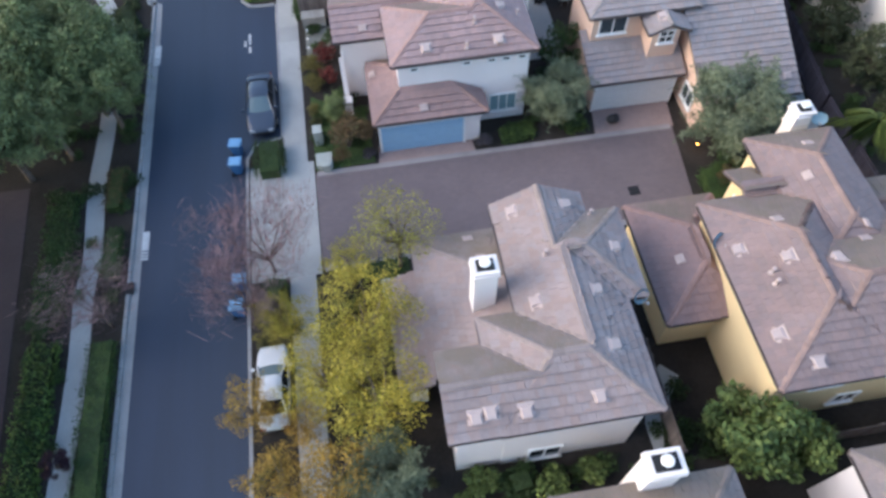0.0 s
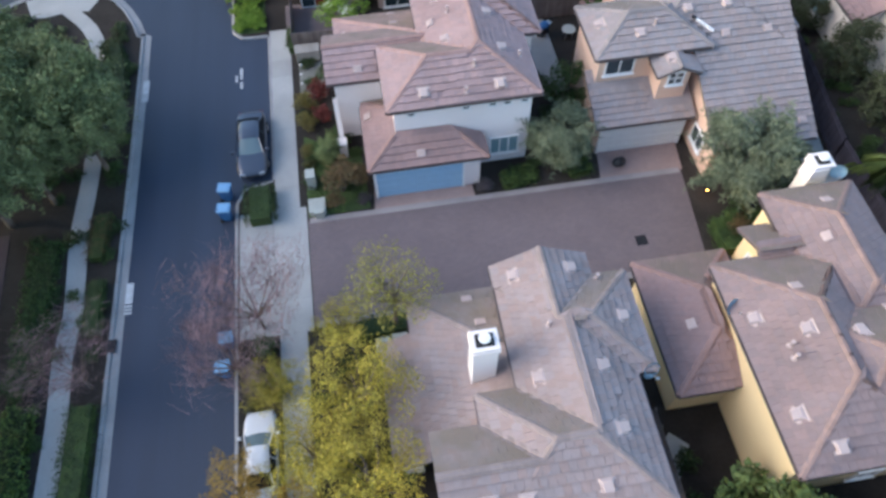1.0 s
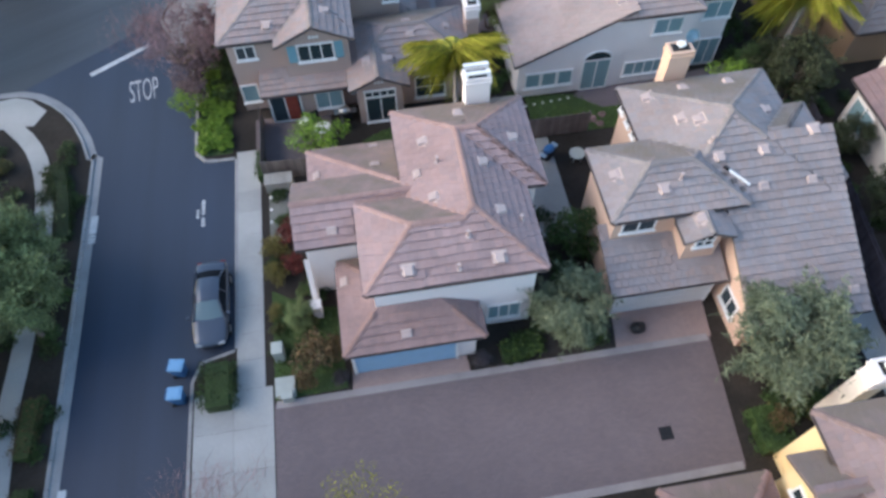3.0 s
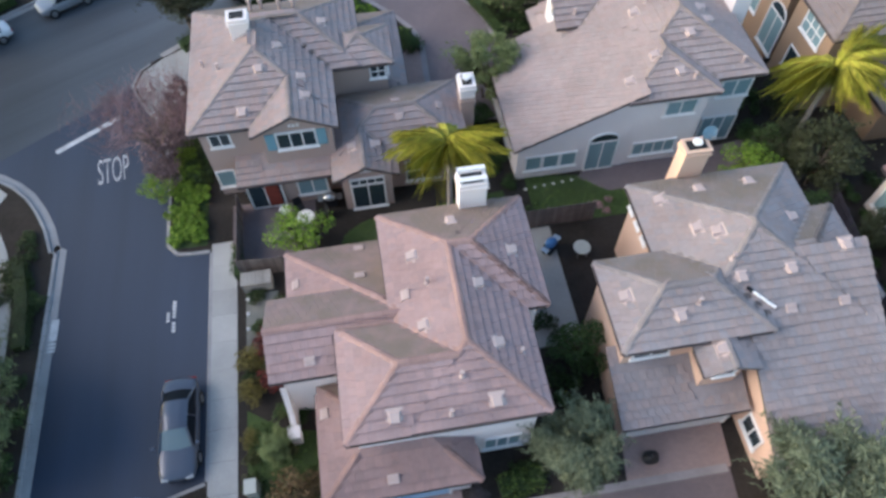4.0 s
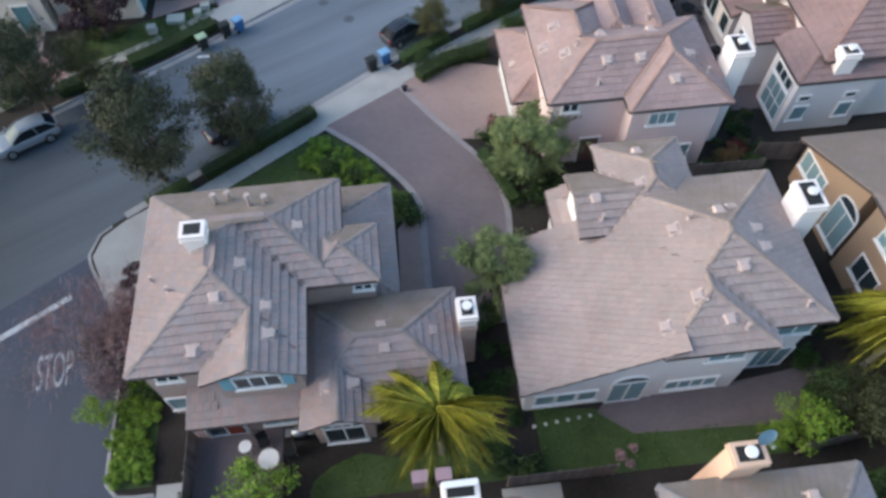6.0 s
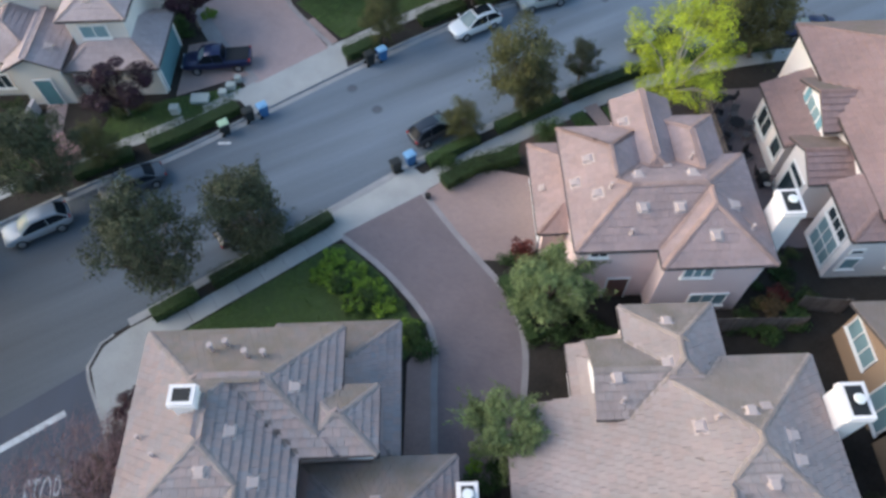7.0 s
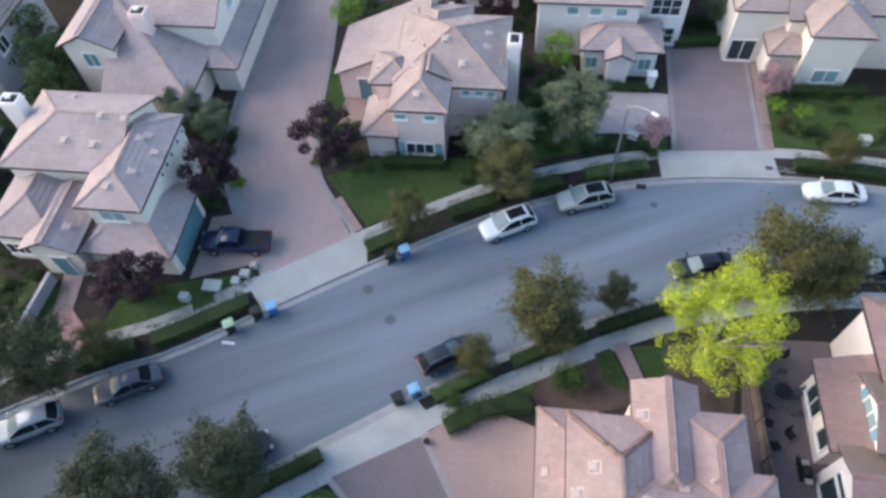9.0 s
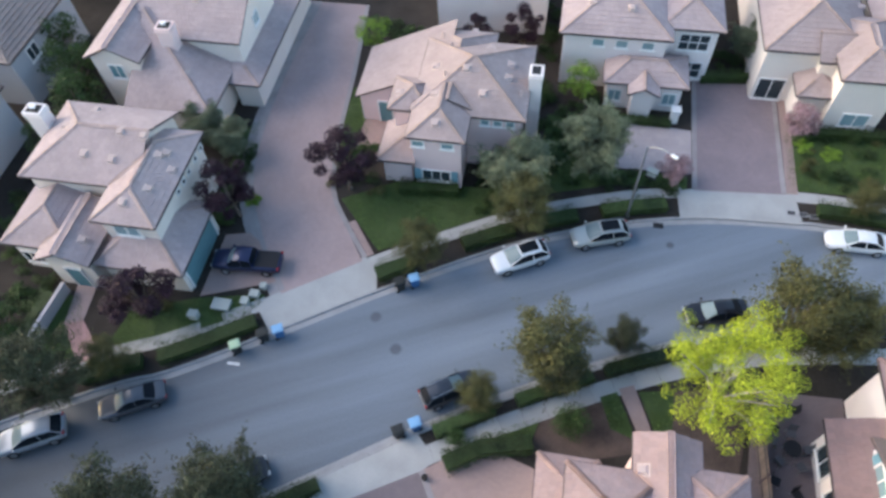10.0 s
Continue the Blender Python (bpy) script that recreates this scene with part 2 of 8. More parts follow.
WINDSCREEN.node_tree.nodes["Principled BSDF"].inputs["Specular IOR Level"].default_value = 0.2
RUBBER = plain("rubber", (0.015, 0.015, 0.016), 0.85)
ALLOY = plain("alloy", (0.42, 0.43, 0.45), 0.35, 0.9)
LAMP_CLEAR = plain("lamp_lens", (0.34, 0.36, 0.38), 0.3)
LAMP_RED = plain("red_lens", (0.30, 0.02, 0.02), 0.2)
BLACK_PLASTIC = plain("black_plastic", (0.014, 0.015, 0.019), 0.65)
BLACK_PLASTIC.node_tree.nodes["Principled BSDF"].inputs["Specular IOR Level"].default_value = 0.25
BIN_BLUE = shade("blue_bin_plastic", (0.05, 0.15, 0.34), 0.5, vary=0.08, bump=0.05)
BIN_LID = shade("pale_blue_lid", (0.21, 0.39, 0.60), 0.45, vary=0.08, bump=0.05)
BIN_DARK = shade("dark_bin_plastic", (0.025, 0.028, 0.028), 0.55, vary=0.1, bump=0.05)
BIN_GREEN = shade("pale_green_lid", (0.36, 0.48, 0.33), 0.5, vary=0.08, bump=0.05)
UTIL = shade("pale_green_enamel", (0.40, 0.42, 0.39), 0.6, vary=0.1, bump=0.05)
LEAF = {
    "park": leafy("park_leaf", (0.200, 0.225, 0.092), (0.118, 0.148, 0.064)),
    "oak": leafy("oak_leaf", (0.062, 0.068, 0.034), (0.038, 0.046, 0.024), 0.45),
    "willow": leafy("pale_green_leaf", (0.19, 0.225, 0.085), (0.125, 0.16, 0.06)),
    "amber": leafy("amber_leaf", (0.42, 0.24, 0.035), (0.27, 0.19, 0.045)),
    "olive": leafy("olive_leaf", (0.158, 0.180, 0.110), (0.104, 0.128, 0.074)),
    "dry": leafy("dry_purple_brown_leaf", (0.20, 0.145, 0.155), (0.12, 0.085, 0.094)),
    "gold": leafy("golden_leaf", (0.46, 0.36, 0.042), (0.29, 0.255, 0.045)),
    "lime": leafy("lime_leaf", (0.37, 0.41, 0.022), (0.27, 0.34, 0.022)),
    "haze": leafy("pale_yellow_green_leaf", (0.30, 0.27, 0.045), (0.22, 0.21, 0.05)),
    "purple": leafy("purple_leaf", (0.036, 0.013, 0.026), (0.020, 0.009, 0.016)),
    "hedge": leafy("hedge_leaf", (0.04, 0.064, 0.018), (0.026, 0.046, 0.015)),
    "bright": leafy("bright_shrub_leaf", (0.195, 0.30, 0.028), (0.11, 0.19, 0.026)),
    "shrub": leafy("shrub_leaf", (0.052, 0.092, 0.022), (0.034, 0.062, 0.018)),
    "rust": leafy("rust_leaf", (0.13, 0.075, 0.035), (0.085, 0.07, 0.03)),
    "redshrub": leafy("red_shrub_leaf", (0.15, 0.028, 0.022), (0.08, 0.022, 0.018)),
    "moss": leafy("olive_brown_leaf", (0.17, 0.14, 0.032), (0.11, 0.095, 0.03)),
    "twig": leafy("pinkish_twig", (0.33, 0.205, 0.205), (0.24, 0.155, 0.155)),
    "blossom": leafy("faded_blossom", (0.40, 0.25, 0.27), (0.27, 0.18, 0.19)),
    "bank": leafy("bank_ivy_leaf", (0.115, 0.165, 0.032), (0.06, 0.105, 0.026)),
    "yard": leafy("dull_green_leaf", (0.056, 0.068, 0.028), (0.040, 0.044, 0.022)),
    "magnolia": leafy("broad_leaf", (0.135, 0.170, 0.044), (0.070, 0.108, 0.032)),
    "palm": leafy("palm_leaflet", (0.24, 0.26, 0.030), (0.36, 0.32, 0.050)),
    "ochre": leafy("ochre_green_leaf", (0.102, 0.096, 0.030), (0.058, 0.064, 0.024)),
    "ash": leafy("ashen_purple_leaf", (0.085, 0.075, 0.085), (0.055, 0.048, 0.056)),
    "grass": leafy("grass_blade", (0.105, 0.165, 0.034), (0.066, 0.108, 0.028)),
}

# ---- building helpers ----
def mesh_object(name, verts, faces, mats, parent=None, label="", smooth=False, slots=None):
    me = bpy.data.meshes.new(name)
    me.from_pydata([tuple(map(float, v)) for v in verts], [], [tuple(int(i) for i in f) for f in faces])
    for m in (mats if isinstance(mats, (list, tuple)) else [mats]):
        me.materials.append(m)
    if slots is not None:
        me.polygons.foreach_set("material_index", np.array(slots, dtype=np.int32))
    if smooth:
        me.polygons.foreach_set("use_smooth", np.ones(len(me.polygons), dtype=bool))
    me.update()
    ob = new(name, me)
    if parent:
        ob.parent = parent
    if label:
        tagged(ob, label)
    return ob


def part(name, bm, material, parent, label="", smooth=False):
    """Links a bmesh as one mesh object under a thing or a part."""
    me = bpy.data.meshes.new(name)
    bm.to_mesh(me)
    bm.free()
    for m in (material if isinstance(material, (list, tuple)) else [material]):
        me.materials.append(m)
    if smooth:
        me.polygons.foreach_set("use_smooth", np.ones(len(me.polygons), dtype=bool))
    ob = new(name, me)
    if parent:
        ob.parent = parent
    if label:
        tagged(ob, label)
    return ob


def thing(name, label, category, at=(0, 0, 0), turn=0.0, group="", kind=""):
    ob = new(name)
    ob.empty_display_size = 0.2
    ob.matrix_world = pose(*at, 0, 0, turn)
    return tagged(ob, label, category, group, kind)


def box(bm, x0, y0, z0, x1, y1, z1, bevel=0.0):
    m = Matrix.LocRotScale(((x0 + x1) / 2, (y0 + y1) / 2, (z0 + z1) / 2), None, (x1 - x0, y1 - y0, z1 - z0))
    r = bmesh.ops.create_cube(bm, size=1.0, matrix=m)
    if bevel:
        es = list({e for v in r["verts"] for e in v.link_edges})
        bmesh.ops.bevel(bm, geom=es, offset=bevel, segments=2, affect="EDGES", profile=0.5)
    return r["verts"]


def tube(bm, a, b, r0, r1=None, n=8):
    a, b = Vector(a), Vector(b)
    r1 = r0 if r1 is None else r1
    q = (b - a).to_track_quat("Z", "Y").to_matrix().to_4x4()
    m = Matrix.Translation((a + b) / 2) @ q
    bmesh.ops.create_cone(bm, cap_ends=True, segments=n, radius1=r0, radius2=r1, depth=(b - a).length, matrix=m)


def clip(poly, a, b, c):
    """The part of a polygon where a*x + b*y + c <= 0."""
    out = []
    for i, p in enumerate(poly):
        q = poly[(i + 1) % len(poly)]
        fp, fq = a * p[0] + b * p[1] + c, a * q[0] + b * q[1] + c
        if fp <= 1e-9:
            out.append(p)
        if (fp < -1e-9 and fq > 1e-9) or (fp > 1e-9 and fq < -1e-9):
            s = fp / (fp - fq)
            out.append((p[0] + s * (q[0] - p[0]), p[1] + s * (q[1] - p[1])))
    return out


def slab(name, outline, z0, z1, mat, label="", parent=None, kind="", category=""):
    """A flat slab over an outline, with its rim."""
    from_n = len(outline)
    area = sum(outline[i][0] * outline[(i + 1) % from_n][1] - outline[(i + 1) % from_n][0] * outline[i][1] for i in range(from_n))
    pts = list(outline) if area > 0 else list(outline)[::-1]
    bm = bmesh.new()
    top = [bm.verts.new((x, y, z1)) for x, y in pts]
    low = [bm.verts.new((x, y, z0)) for x, y in pts]
    bm.faces.new(top)
    for i in range(len(pts)):
        j = (i + 1) % len(pts)
        bm.faces.new((low[i], low[j], top[j], top[i]))
    bm.normal_update()
    bmesh.ops.triangulate(bm, faces=[f for f in bm.faces if len(f.verts) > 4], ngon_method="EAR_CLIP")
    ob = part(name, bm, mat, parent)
    return tagged(ob, label, category, "", kind)


def strip(name, line, d0, d1, z0, z1, mat, label="", kind="", category=""):
    """A strip of quads along a line, between two offsets to its left."""
    ring = ribbon(line, d0, d1)
    n = len(line)
    V = [(x, y, z1) for x, y in ring] + [(x, y, z0) for x, y in ring]
    m = 2 * n
    F = [(q, q + 1, m - 2 - q, m - 1 - q) for q in range(n - 1)] + [(q, m + q, m + (q + 1) % m, (q + 1) % m) for q in range(m)]
    bm = bmesh.new()
    vs = [bm.verts.new(v) for v in V]
    for f in F:
        bm.faces.new([vs[q] for q in f])
    bmesh.ops.recalc_face_normals(bm, faces=bm.faces[:])
    return tagged(part(name, bm, mat, None), label, category, "", kind)


def ribbon(line, d0, d1):
    """The outline of a strip along a line, between two offsets to its left."""
    pts = [Vector(p) for p in line]
    left, right = [], []
    for i, p in enumerate(pts):
        t = (pts[min(i + 1, len(pts) - 1)] - pts[max(i - 1, 0)]).normalized()
        n = Vector((-t.y, t.x))
        left.append(tuple(p + n * d0))
        right.append(tuple(p + n * d1))
    return left + right[::-1]


def smooth_line(pts, step=1.5):
    """A rounded line through points (Catmull-Rom)."""
    P = [Vector(p) for p in pts]
    P = [2 * P[0] - P[1]] + P + [2 * P[-1] - P[-2]]
    out = []
    for i in range(1, len(P) - 2):
        n = max(1, int((P[i + 1] - P[i]).length / step))
        for k in range(n):
            t = k / n
            out.append(tuple(0.5 * (2 * P[i] + (P[i + 1] - P[i - 1]) * t + (2 * P[i - 1] - 5 * P[i] + 4 * P[i + 1] - P[i + 2]) * t * t
                                    + (3 * P[i] - P[i - 1] - 3 * P[i + 1] + P[i + 2]) * t ** 3)))
    out.append(tuple(P[-2]))
    return out


# ---- houses ----
OUT = {"S": (0, -1), "N": (0, 1), "W": (-1, 0), "E": (1, 0)}


def wing(r, z=5.0, s="NSEW", p=0.5, ov=0.35, wall=None, base=0.1):
    """A block of a house: eaves outline, eaves height, the sides that slope, pitch, overhang."""
    return dict(r=r, z=z, s=s, p=p, ov=ov, wall=wall, base=base)


def planes(w):
    x0, y0, x1, y1 = w["r"]
    p, z = w["p"], w["z"]
    d = {"S": (0, p, z - p * y0), "N": (0, -p, z + p * y1), "W": (p, 0, z - p * x0), "E": (-p, 0, z + p * x1)}
    return {k: d[k] for k in w["s"]}


def height(w, x, y, slack=0.0):
    x0, y0, x1, y1 = w["r"]
    if not (x0 - slack <= x <= x1 + slack and y0 - slack <= y <= y1 + slack):
        return None
    return min(a * x + b * y + c for a, b, c in planes(w).values())


def covered(wings, i, x, y, z):
    for j, o in enumerate(wings):
        if j == i:
            continue
        h = height(o, x, y)
        if h is not None and (h > z + 0.03 or (abs(h - z) <= 0.03 and j < i)):
            return True
    return False


def crest(wings, p, side):
    """Whether the joined roofs fall away on both sides of a ridge point."""
    for sg in (-0.2, 0.2):
        q = p + side * sg
        hs = [h for h in (height(w, q.x, q.y) for w in wings) if h is not None]
        if hs and max(hs) > p.z - 0.03:
            return False
    return True


TILE_W, TILE_RUN = 0.33, 0.36


def unit_tile():
    w, l, t = TILE_W * 0.485, TILE_RUN * 0.62, 0.022
    v = [(-w, -l, 0.0), (w, -l, 0.0), (w, l, -0.01), (-w, l, -0.01),
         (-w, -l, 0.066 + t), (w, -l, 0.066 + t), (w, l, t - 0.012), (-w, l, t - 0.012)]
    f = [(4, 5, 6, 7), (0, 1, 5, 4), (1, 2, 6, 5), (3, 0, 4, 7)]
    return np.array(v), f


TILE_V, TILE_F = unit_tile()
tile_meshes = {}


def house(label, wings, wall, roof, solo=None, butt=1.0):
    """A house of blocks under tiled roofs. solo: the stretch of plan in which the tiles are parts of their own. butt: how proud each course stands."""
    tile_v = TILE_V * np.where(TILE_V[:, 2:] > 0.03, (1.0, 1.0, butt), (1.0, 1.0, 1.0))
    top = thing("house", label, "house", (0, 0, 0))
    roofs = {}
    slopes = []
    solos = 0
    for i, w in enumerate(wings):
        x0, y0, x1, y1 = w["r"]
        rm = w.get("roof", roof)
        lift = -0.004 * i
        pl = planes(w)
        rect = [(x0, y0), (x1, y0), (x1, y1), (x0, y1)]
        faces, ridges = {}, {}
        for k, (a, b, c) in pl.items():
            poly = rect
            for k2, (a2, b2, c2) in pl.items():
                if k2 != k:
                    poly = clip(poly, a - a2, b - b2, c - c2)
                    if len(poly) < 3:
                        break
            if len(poly) >= 3:
                faces[k] = poly
        slopes += [(i, pl[k], poly, rm) for k, poly in faces.items()]
        # deck with its fascia and soffit
        V, F, S = [], [], []
        for k, poly in faces.items():
            a, b, c = pl[k]
            n = len(V)
            V += [(x, y, a * x + b * y + c + lift) for x, y in poly]
            F.append(tuple(range(n, n + len(poly))))
            S.append(0)
            n2 = len(V)
            V += [(x, y, a * x + b * y + c + lift - 0.17) for x, y in poly]
            F.append(tuple(range(n2 + len(poly) - 1, n2 - 1, -1)))
            S.append(0)
            for m in range(len(poly)):
                p, q = poly[m], poly[(m + 1) % len(poly)]
                rim = (abs(p[0] - q[0]) < 1e-6 and (abs(p[0] - x0) < 1e-6 or abs(p[0] - x1) < 1e-6)) or (
                    abs(p[1] - q[1]) < 1e-6 and (abs(p[1] - y0) < 1e-6 or abs(p[1] - y1) < 1e-6))
                if rim:
                    F.append((n + m, n2 + m, n2 + (m + 1) % len(poly), n + (m + 1) % len(poly)))
                    S.append(1)
                else:
                    key = tuple(sorted([(round(p[0], 2), round(p[1], 2)), (round(q[0], 2), round(q[1], 2))]))
                    ridges[key] = (p, q, k)
        deck = mesh_object("roof", V, F, [ROOF[rm], GUTTER], top, slots=S)
        # gutters along the eaves
        for k in faces:
            ox, oy = OUT[k]
            zz = w["z"] - 0.06 + lift
            lo, hi = (x0, x1) if k in "SN" else (y0, y1)
            fix = {"S": y0, "N": y1, "W": x0, "E": x1}[k]
            m = max(2, int((hi - lo) / 0.4))
            run = None
            for q in range(m + 1):
                c = lo + (hi - lo) * (q + 0.5) / m
                px, py = (c, fix + oy * 0.06) if k in "SN" else (fix + ox * 0.06, c)
                hs = [h for h in (height(o, px, py) for o in wings if o is not w) if h is not None]
                free = q < m and not (hs and max(hs) > zz - 0.12)
                if free and run is None:
                    run = lo + (hi - lo) * q / m
                if not free and run is not None:
                    end = lo + (hi - lo) * q / m
                    bm = bmesh.new()
                    if k in "SN":
                        box(bm, run, fix + min(oy, 0) * 0.09, zz - 0.07, end, fix + max(oy, 0) * 0.09, zz + 0.05)
                    else:
                        box(bm, fix + min(ox, 0) * 0.09, run, zz - 0.07, fix + max(ox, 0) * 0.09, end, zz + 0.05)
                    part("gutter", bm, GUTTER, deck)
                    run = None
        # tiles
        TV, TF, n = [], [], 0
        for k, poly in faces.items():
            a, b, c = pl[k]
            ox, oy = OUT[k]
            ax, ay = -oy, ox
            up = Vector((-ox, -oy, w["p"])).normalized()
            along = Vector((ax, ay, 0))
            nrm = along.cross(up)
            if nrm.z < 0:
                along, nrm = -along, -nrm
            rot = np.array([along, up, nrm])
            span = (x1 - x0) if k in "SN" else (y1 - y0)
            deep = (y1 - y0) if k in "SN" else (x1 - x0)
            ex, ey = ((x0 + x1) / 2, y0 if k == "S" else y1) if k in "SN" else (x0 if k == "W" else x1, (y0 + y1) / 2)
            for row in range(int(deep / TILE_RUN) + 1):
                d = (row + 0.5) * TILE_RUN
                if d > deep:
                    break
                half = int(span / TILE_W / 2) + 1
                for col in range(-half, half + 1):
                    s = (col + (0.5 if row % 2 else 0.0)) * TILE_W
                    if abs(s) > span / 2 + TILE_W * 0.4:
                        continue
                    x, y = ex - ox * d + abs(ax) * s, ey - oy * d + abs(ay) * s
                    z = a * x + b * y + c
                    if z > height(w, x, y, 0.2) + 0.07 or covered(wings, i, x, y, z):
                        continue
                    jig = random.uniform(-0.006, 0.006)
                    at = np.array((x, y, z + lift + 0.004 + jig))
                    P = tile_v @ rot + at
                    moved = False
                    for k2, (a2, b2, c2) in pl.items():
                        if k2 == k:
                            continue
                        over = (a * P[:, 0] + b * P[:, 1] + c) - (a2 * P[:, 0] + b2 * P[:, 1] + c2)
                        ga, gb = a - a2, b - b2
                        run = ga * along.x + gb * along.y
                        if over.max() > 0 and abs(run) > 1e-6:
                            sh = np.where(over > 0, over / run, 0.0)
                            P = P - sh[:, None] * np.array(along)
                            moved = True
                        elif over.max() > 0:
                            moved = True
                    lim = span / 2 + 0.02
                    off = (P[:, 0] - ex) * along.x + (P[:, 1] - ey) * along.y
                    cut = np.clip(off, -lim, lim) - off
                    if np.abs(cut).max() > 1e-6:
                        P = P + cut[:, None] * np.array(along)
                        moved = True
                    if not moved and solo and solos < 300 and solo[0] <= x <= solo[2] and solo[1] <= y <= solo[3]:
                        if (rm, butt) not in tile_meshes:
                            me = bpy.data.meshes.new("roof_tile")
                            me.from_pydata([tuple(v) for v in tile_v.tolist()], [], TILE_F)
                            me.materials.append(ROOF[rm])
                            tile_meshes[rm, butt] = me
                        ob = new("roof_tile", tile_meshes[rm, butt])
                        ob.parent = deck
                        ob.matrix_local = Matrix([[rot[0][r], rot[1][r], rot[2][r], at[r]] for r in range(3)] + [[0, 0, 0, 1]])
                        solos += 1
                        continue
                    TV.append(P)
                    TF += [tuple(q + n for q in f) for f in TILE_F]
                    n += 8
        if TV:
            t = mesh_object("roof_tiles", np.concatenate(TV), TF, ROOF[rm], deck)
            tagged(t, kind="stuff")
        # ridge and hip caps
        CV, CF = [], []
        for p, q, k in ridges.values():
            a, b, c = pl[k]
            A, B = Vector((*p, a * p[0] + b * p[1] + c)), Vector((*q, a * q[0] + b * q[1] + c))
            d = B - A
            if d.length < 0.2:
                continue
            m = max(1, int(d.length / 0.38))
            side = Vector((-d.y, d.x, 0)).normalized()
            for j in range(m):
                s0, s1 = A + d * (j / m), A + d * ((j + 1.1) / m)
                mid = (s0 + s1) / 2
                if covered(wings, i, mid.x, mid.y, mid.z) or not crest(wings, mid, side):
                    continue
                g = 0.012 if j % 2 else 0.0
                n = len(CV)
                for e in (s0, s1):
                    CV += [e + side * 0.17 + Vector((0, 0, 0.005 + lift)), e + side * 0.06 + Vector((0, 0, 0.072 + g)),
                           e - side * 0.06 + Vector((0, 0, 0.072 + g)), e - side * 0.17 + Vector((0, 0, 0.005 + lift))]
                CF += [(n, n + 1, n + 5, n + 4), (n + 1, n + 2, n + 6, n + 5), (n + 2, n + 3, n + 7, n + 6), (n + 3, n + 2, n + 1, n), (n + 4, n + 5, n + 6, n + 7)]
        if CV:
            t = mesh_object("ridge_tiles", CV, CF, CAP[rm], deck)
            tagged(t, kind="stuff")
        # walls
        wm = WALL[w["wall"] or wall]
        o = w["ov"] + 0.003 * i
        u0, v0, u1, v1 = x0 + o, y0 + o, x1 - o, y1 - o
        ring = []
        for (ax_, ay_), (bx_, by_) in zip([(u0, v0), (u1, v0), (u1, v1), (u0, v1)], [(u1, v0), (u1, v1), (u0, v1), (u0, v0)]):
            for k in range(12):
                f = k / 12
                ring.append((ax_ + f * (bx_ - ax_), ay_ + f * (by_ - ay_)))
        V = [(x, y, w["base"]) for x, y in ring] + [(x, y, height(w, x, y) - 0.10) for x, y in ring]
        L = len(ring)
        F = [(q, (q + 1) % L, L + (q + 1) % L, L + q) for q in range(L)]
        mesh_object("wall", V, F, wm, top)
        roofs[i] = deck
    valleys(wings, slopes, roofs)
    return top


def inside(poly, p, d):
    """The stretch (s0, s1) of the line p + s d that lies inside a convex outline."""
    area = sum(poly[q][0] * poly[(q + 1) % len(poly)][1] - poly[(q + 1) % len(poly)][0] * poly[q][1] for q in range(len(poly)))
    sg = 1 if area > 0 else -1
    s0, s1 = -60.0, 60.0
    for q in range(len(poly)):
        (ax, ay), (bx, by) = poly[q], poly[(q + 1) % len(poly)]
        nx, ny = -(by - ay) * sg, (bx - ax) * sg
        e0 = nx * (p[0] - ax) + ny * (p[1] - ay)
        e1 = nx * d[0] + ny * d[1]
        if abs(e1) < 1e-9:
            if e0 < 0:
                return 0, 0
            continue
        s = -e0 / e1
        if e1 > 0:
            s0 = max(s0, s)
        else:
            s1 = min(s1, s)
    return s0, s1


def valleys(wings, slopes, roofs):
    """Flashing strips along the lines where the slopes of two joined roofs meet."""
    out = {}
    for u in range(len(slopes)):
        for v in range(u + 1, len(slopes)):
            i, (a, b, c), pa, rm = slopes[u]
            j, (a2, b2, c2), pb, _ = slopes[v]
            ga, gb, gc = a - a2, b - b2, c - c2
            g2 = ga * ga + gb * gb
            if i == j or g2 < 1e-3:
                continue
            p = (-gc * ga / g2, -gc * gb / g2)
            g = math.sqrt(g2)
            d = (-gb / g, ga / g)
            lo, hi = (max(q) for q in zip(*[(inside(pa, p, d)[0], -inside(pa, p, d)[1]), (inside(pb, p, d)[0], -inside(pb, p, d)[1])]))
            hi = -hi
            if hi - lo < 0.25:
                continue
            m = max(1, int((hi - lo) / 0.5))
            for q in range(m):
                e = [lo + (hi - lo) * (q + k) / m for k in (0, 0.5, 1)]
                x, y = p[0] + d[0] * e[1], p[1] + d[1] * e[1]
                z = a * x + b * y + c
                hs = [h for h in (height(w, x, y) for w in wings) if h is not None]
                if hs and max(hs) > z + 0.03:
                    continue
                sides = [[h for h in (height(w, x + ga / g * o, y + gb / g * o) for w in wings) if h is not None] for o in (-0.25, 0.25)]
                if not all(hs and max(hs) > z + 0.01 for hs in sides):
                    continue
                V, F = out.setdefault((i, rm), ([], []))
                n = len(V)
                for k in (0, 2):
                    for off in (-0.13, 0.0, 0.13):
                        x, y = p[0] + d[0] * e[k] + ga / g * off, p[1] + d[1] * e[k] + gb / g * off
                        V.append((x, y, max(a * x + b * y + c, a2 * x + b2 * y + c2) + (0.072 if off else 0.066)))
                F += [(n, n + 1, n + 4, n + 3), (n + 1, n + 2, n + 5, n + 4)]
    for (i, rm), (V, F) in out.items():
        tagged(mesh_object("valley_flashing", V, F, CAP[rm], roofs[i]), kind="stuff")


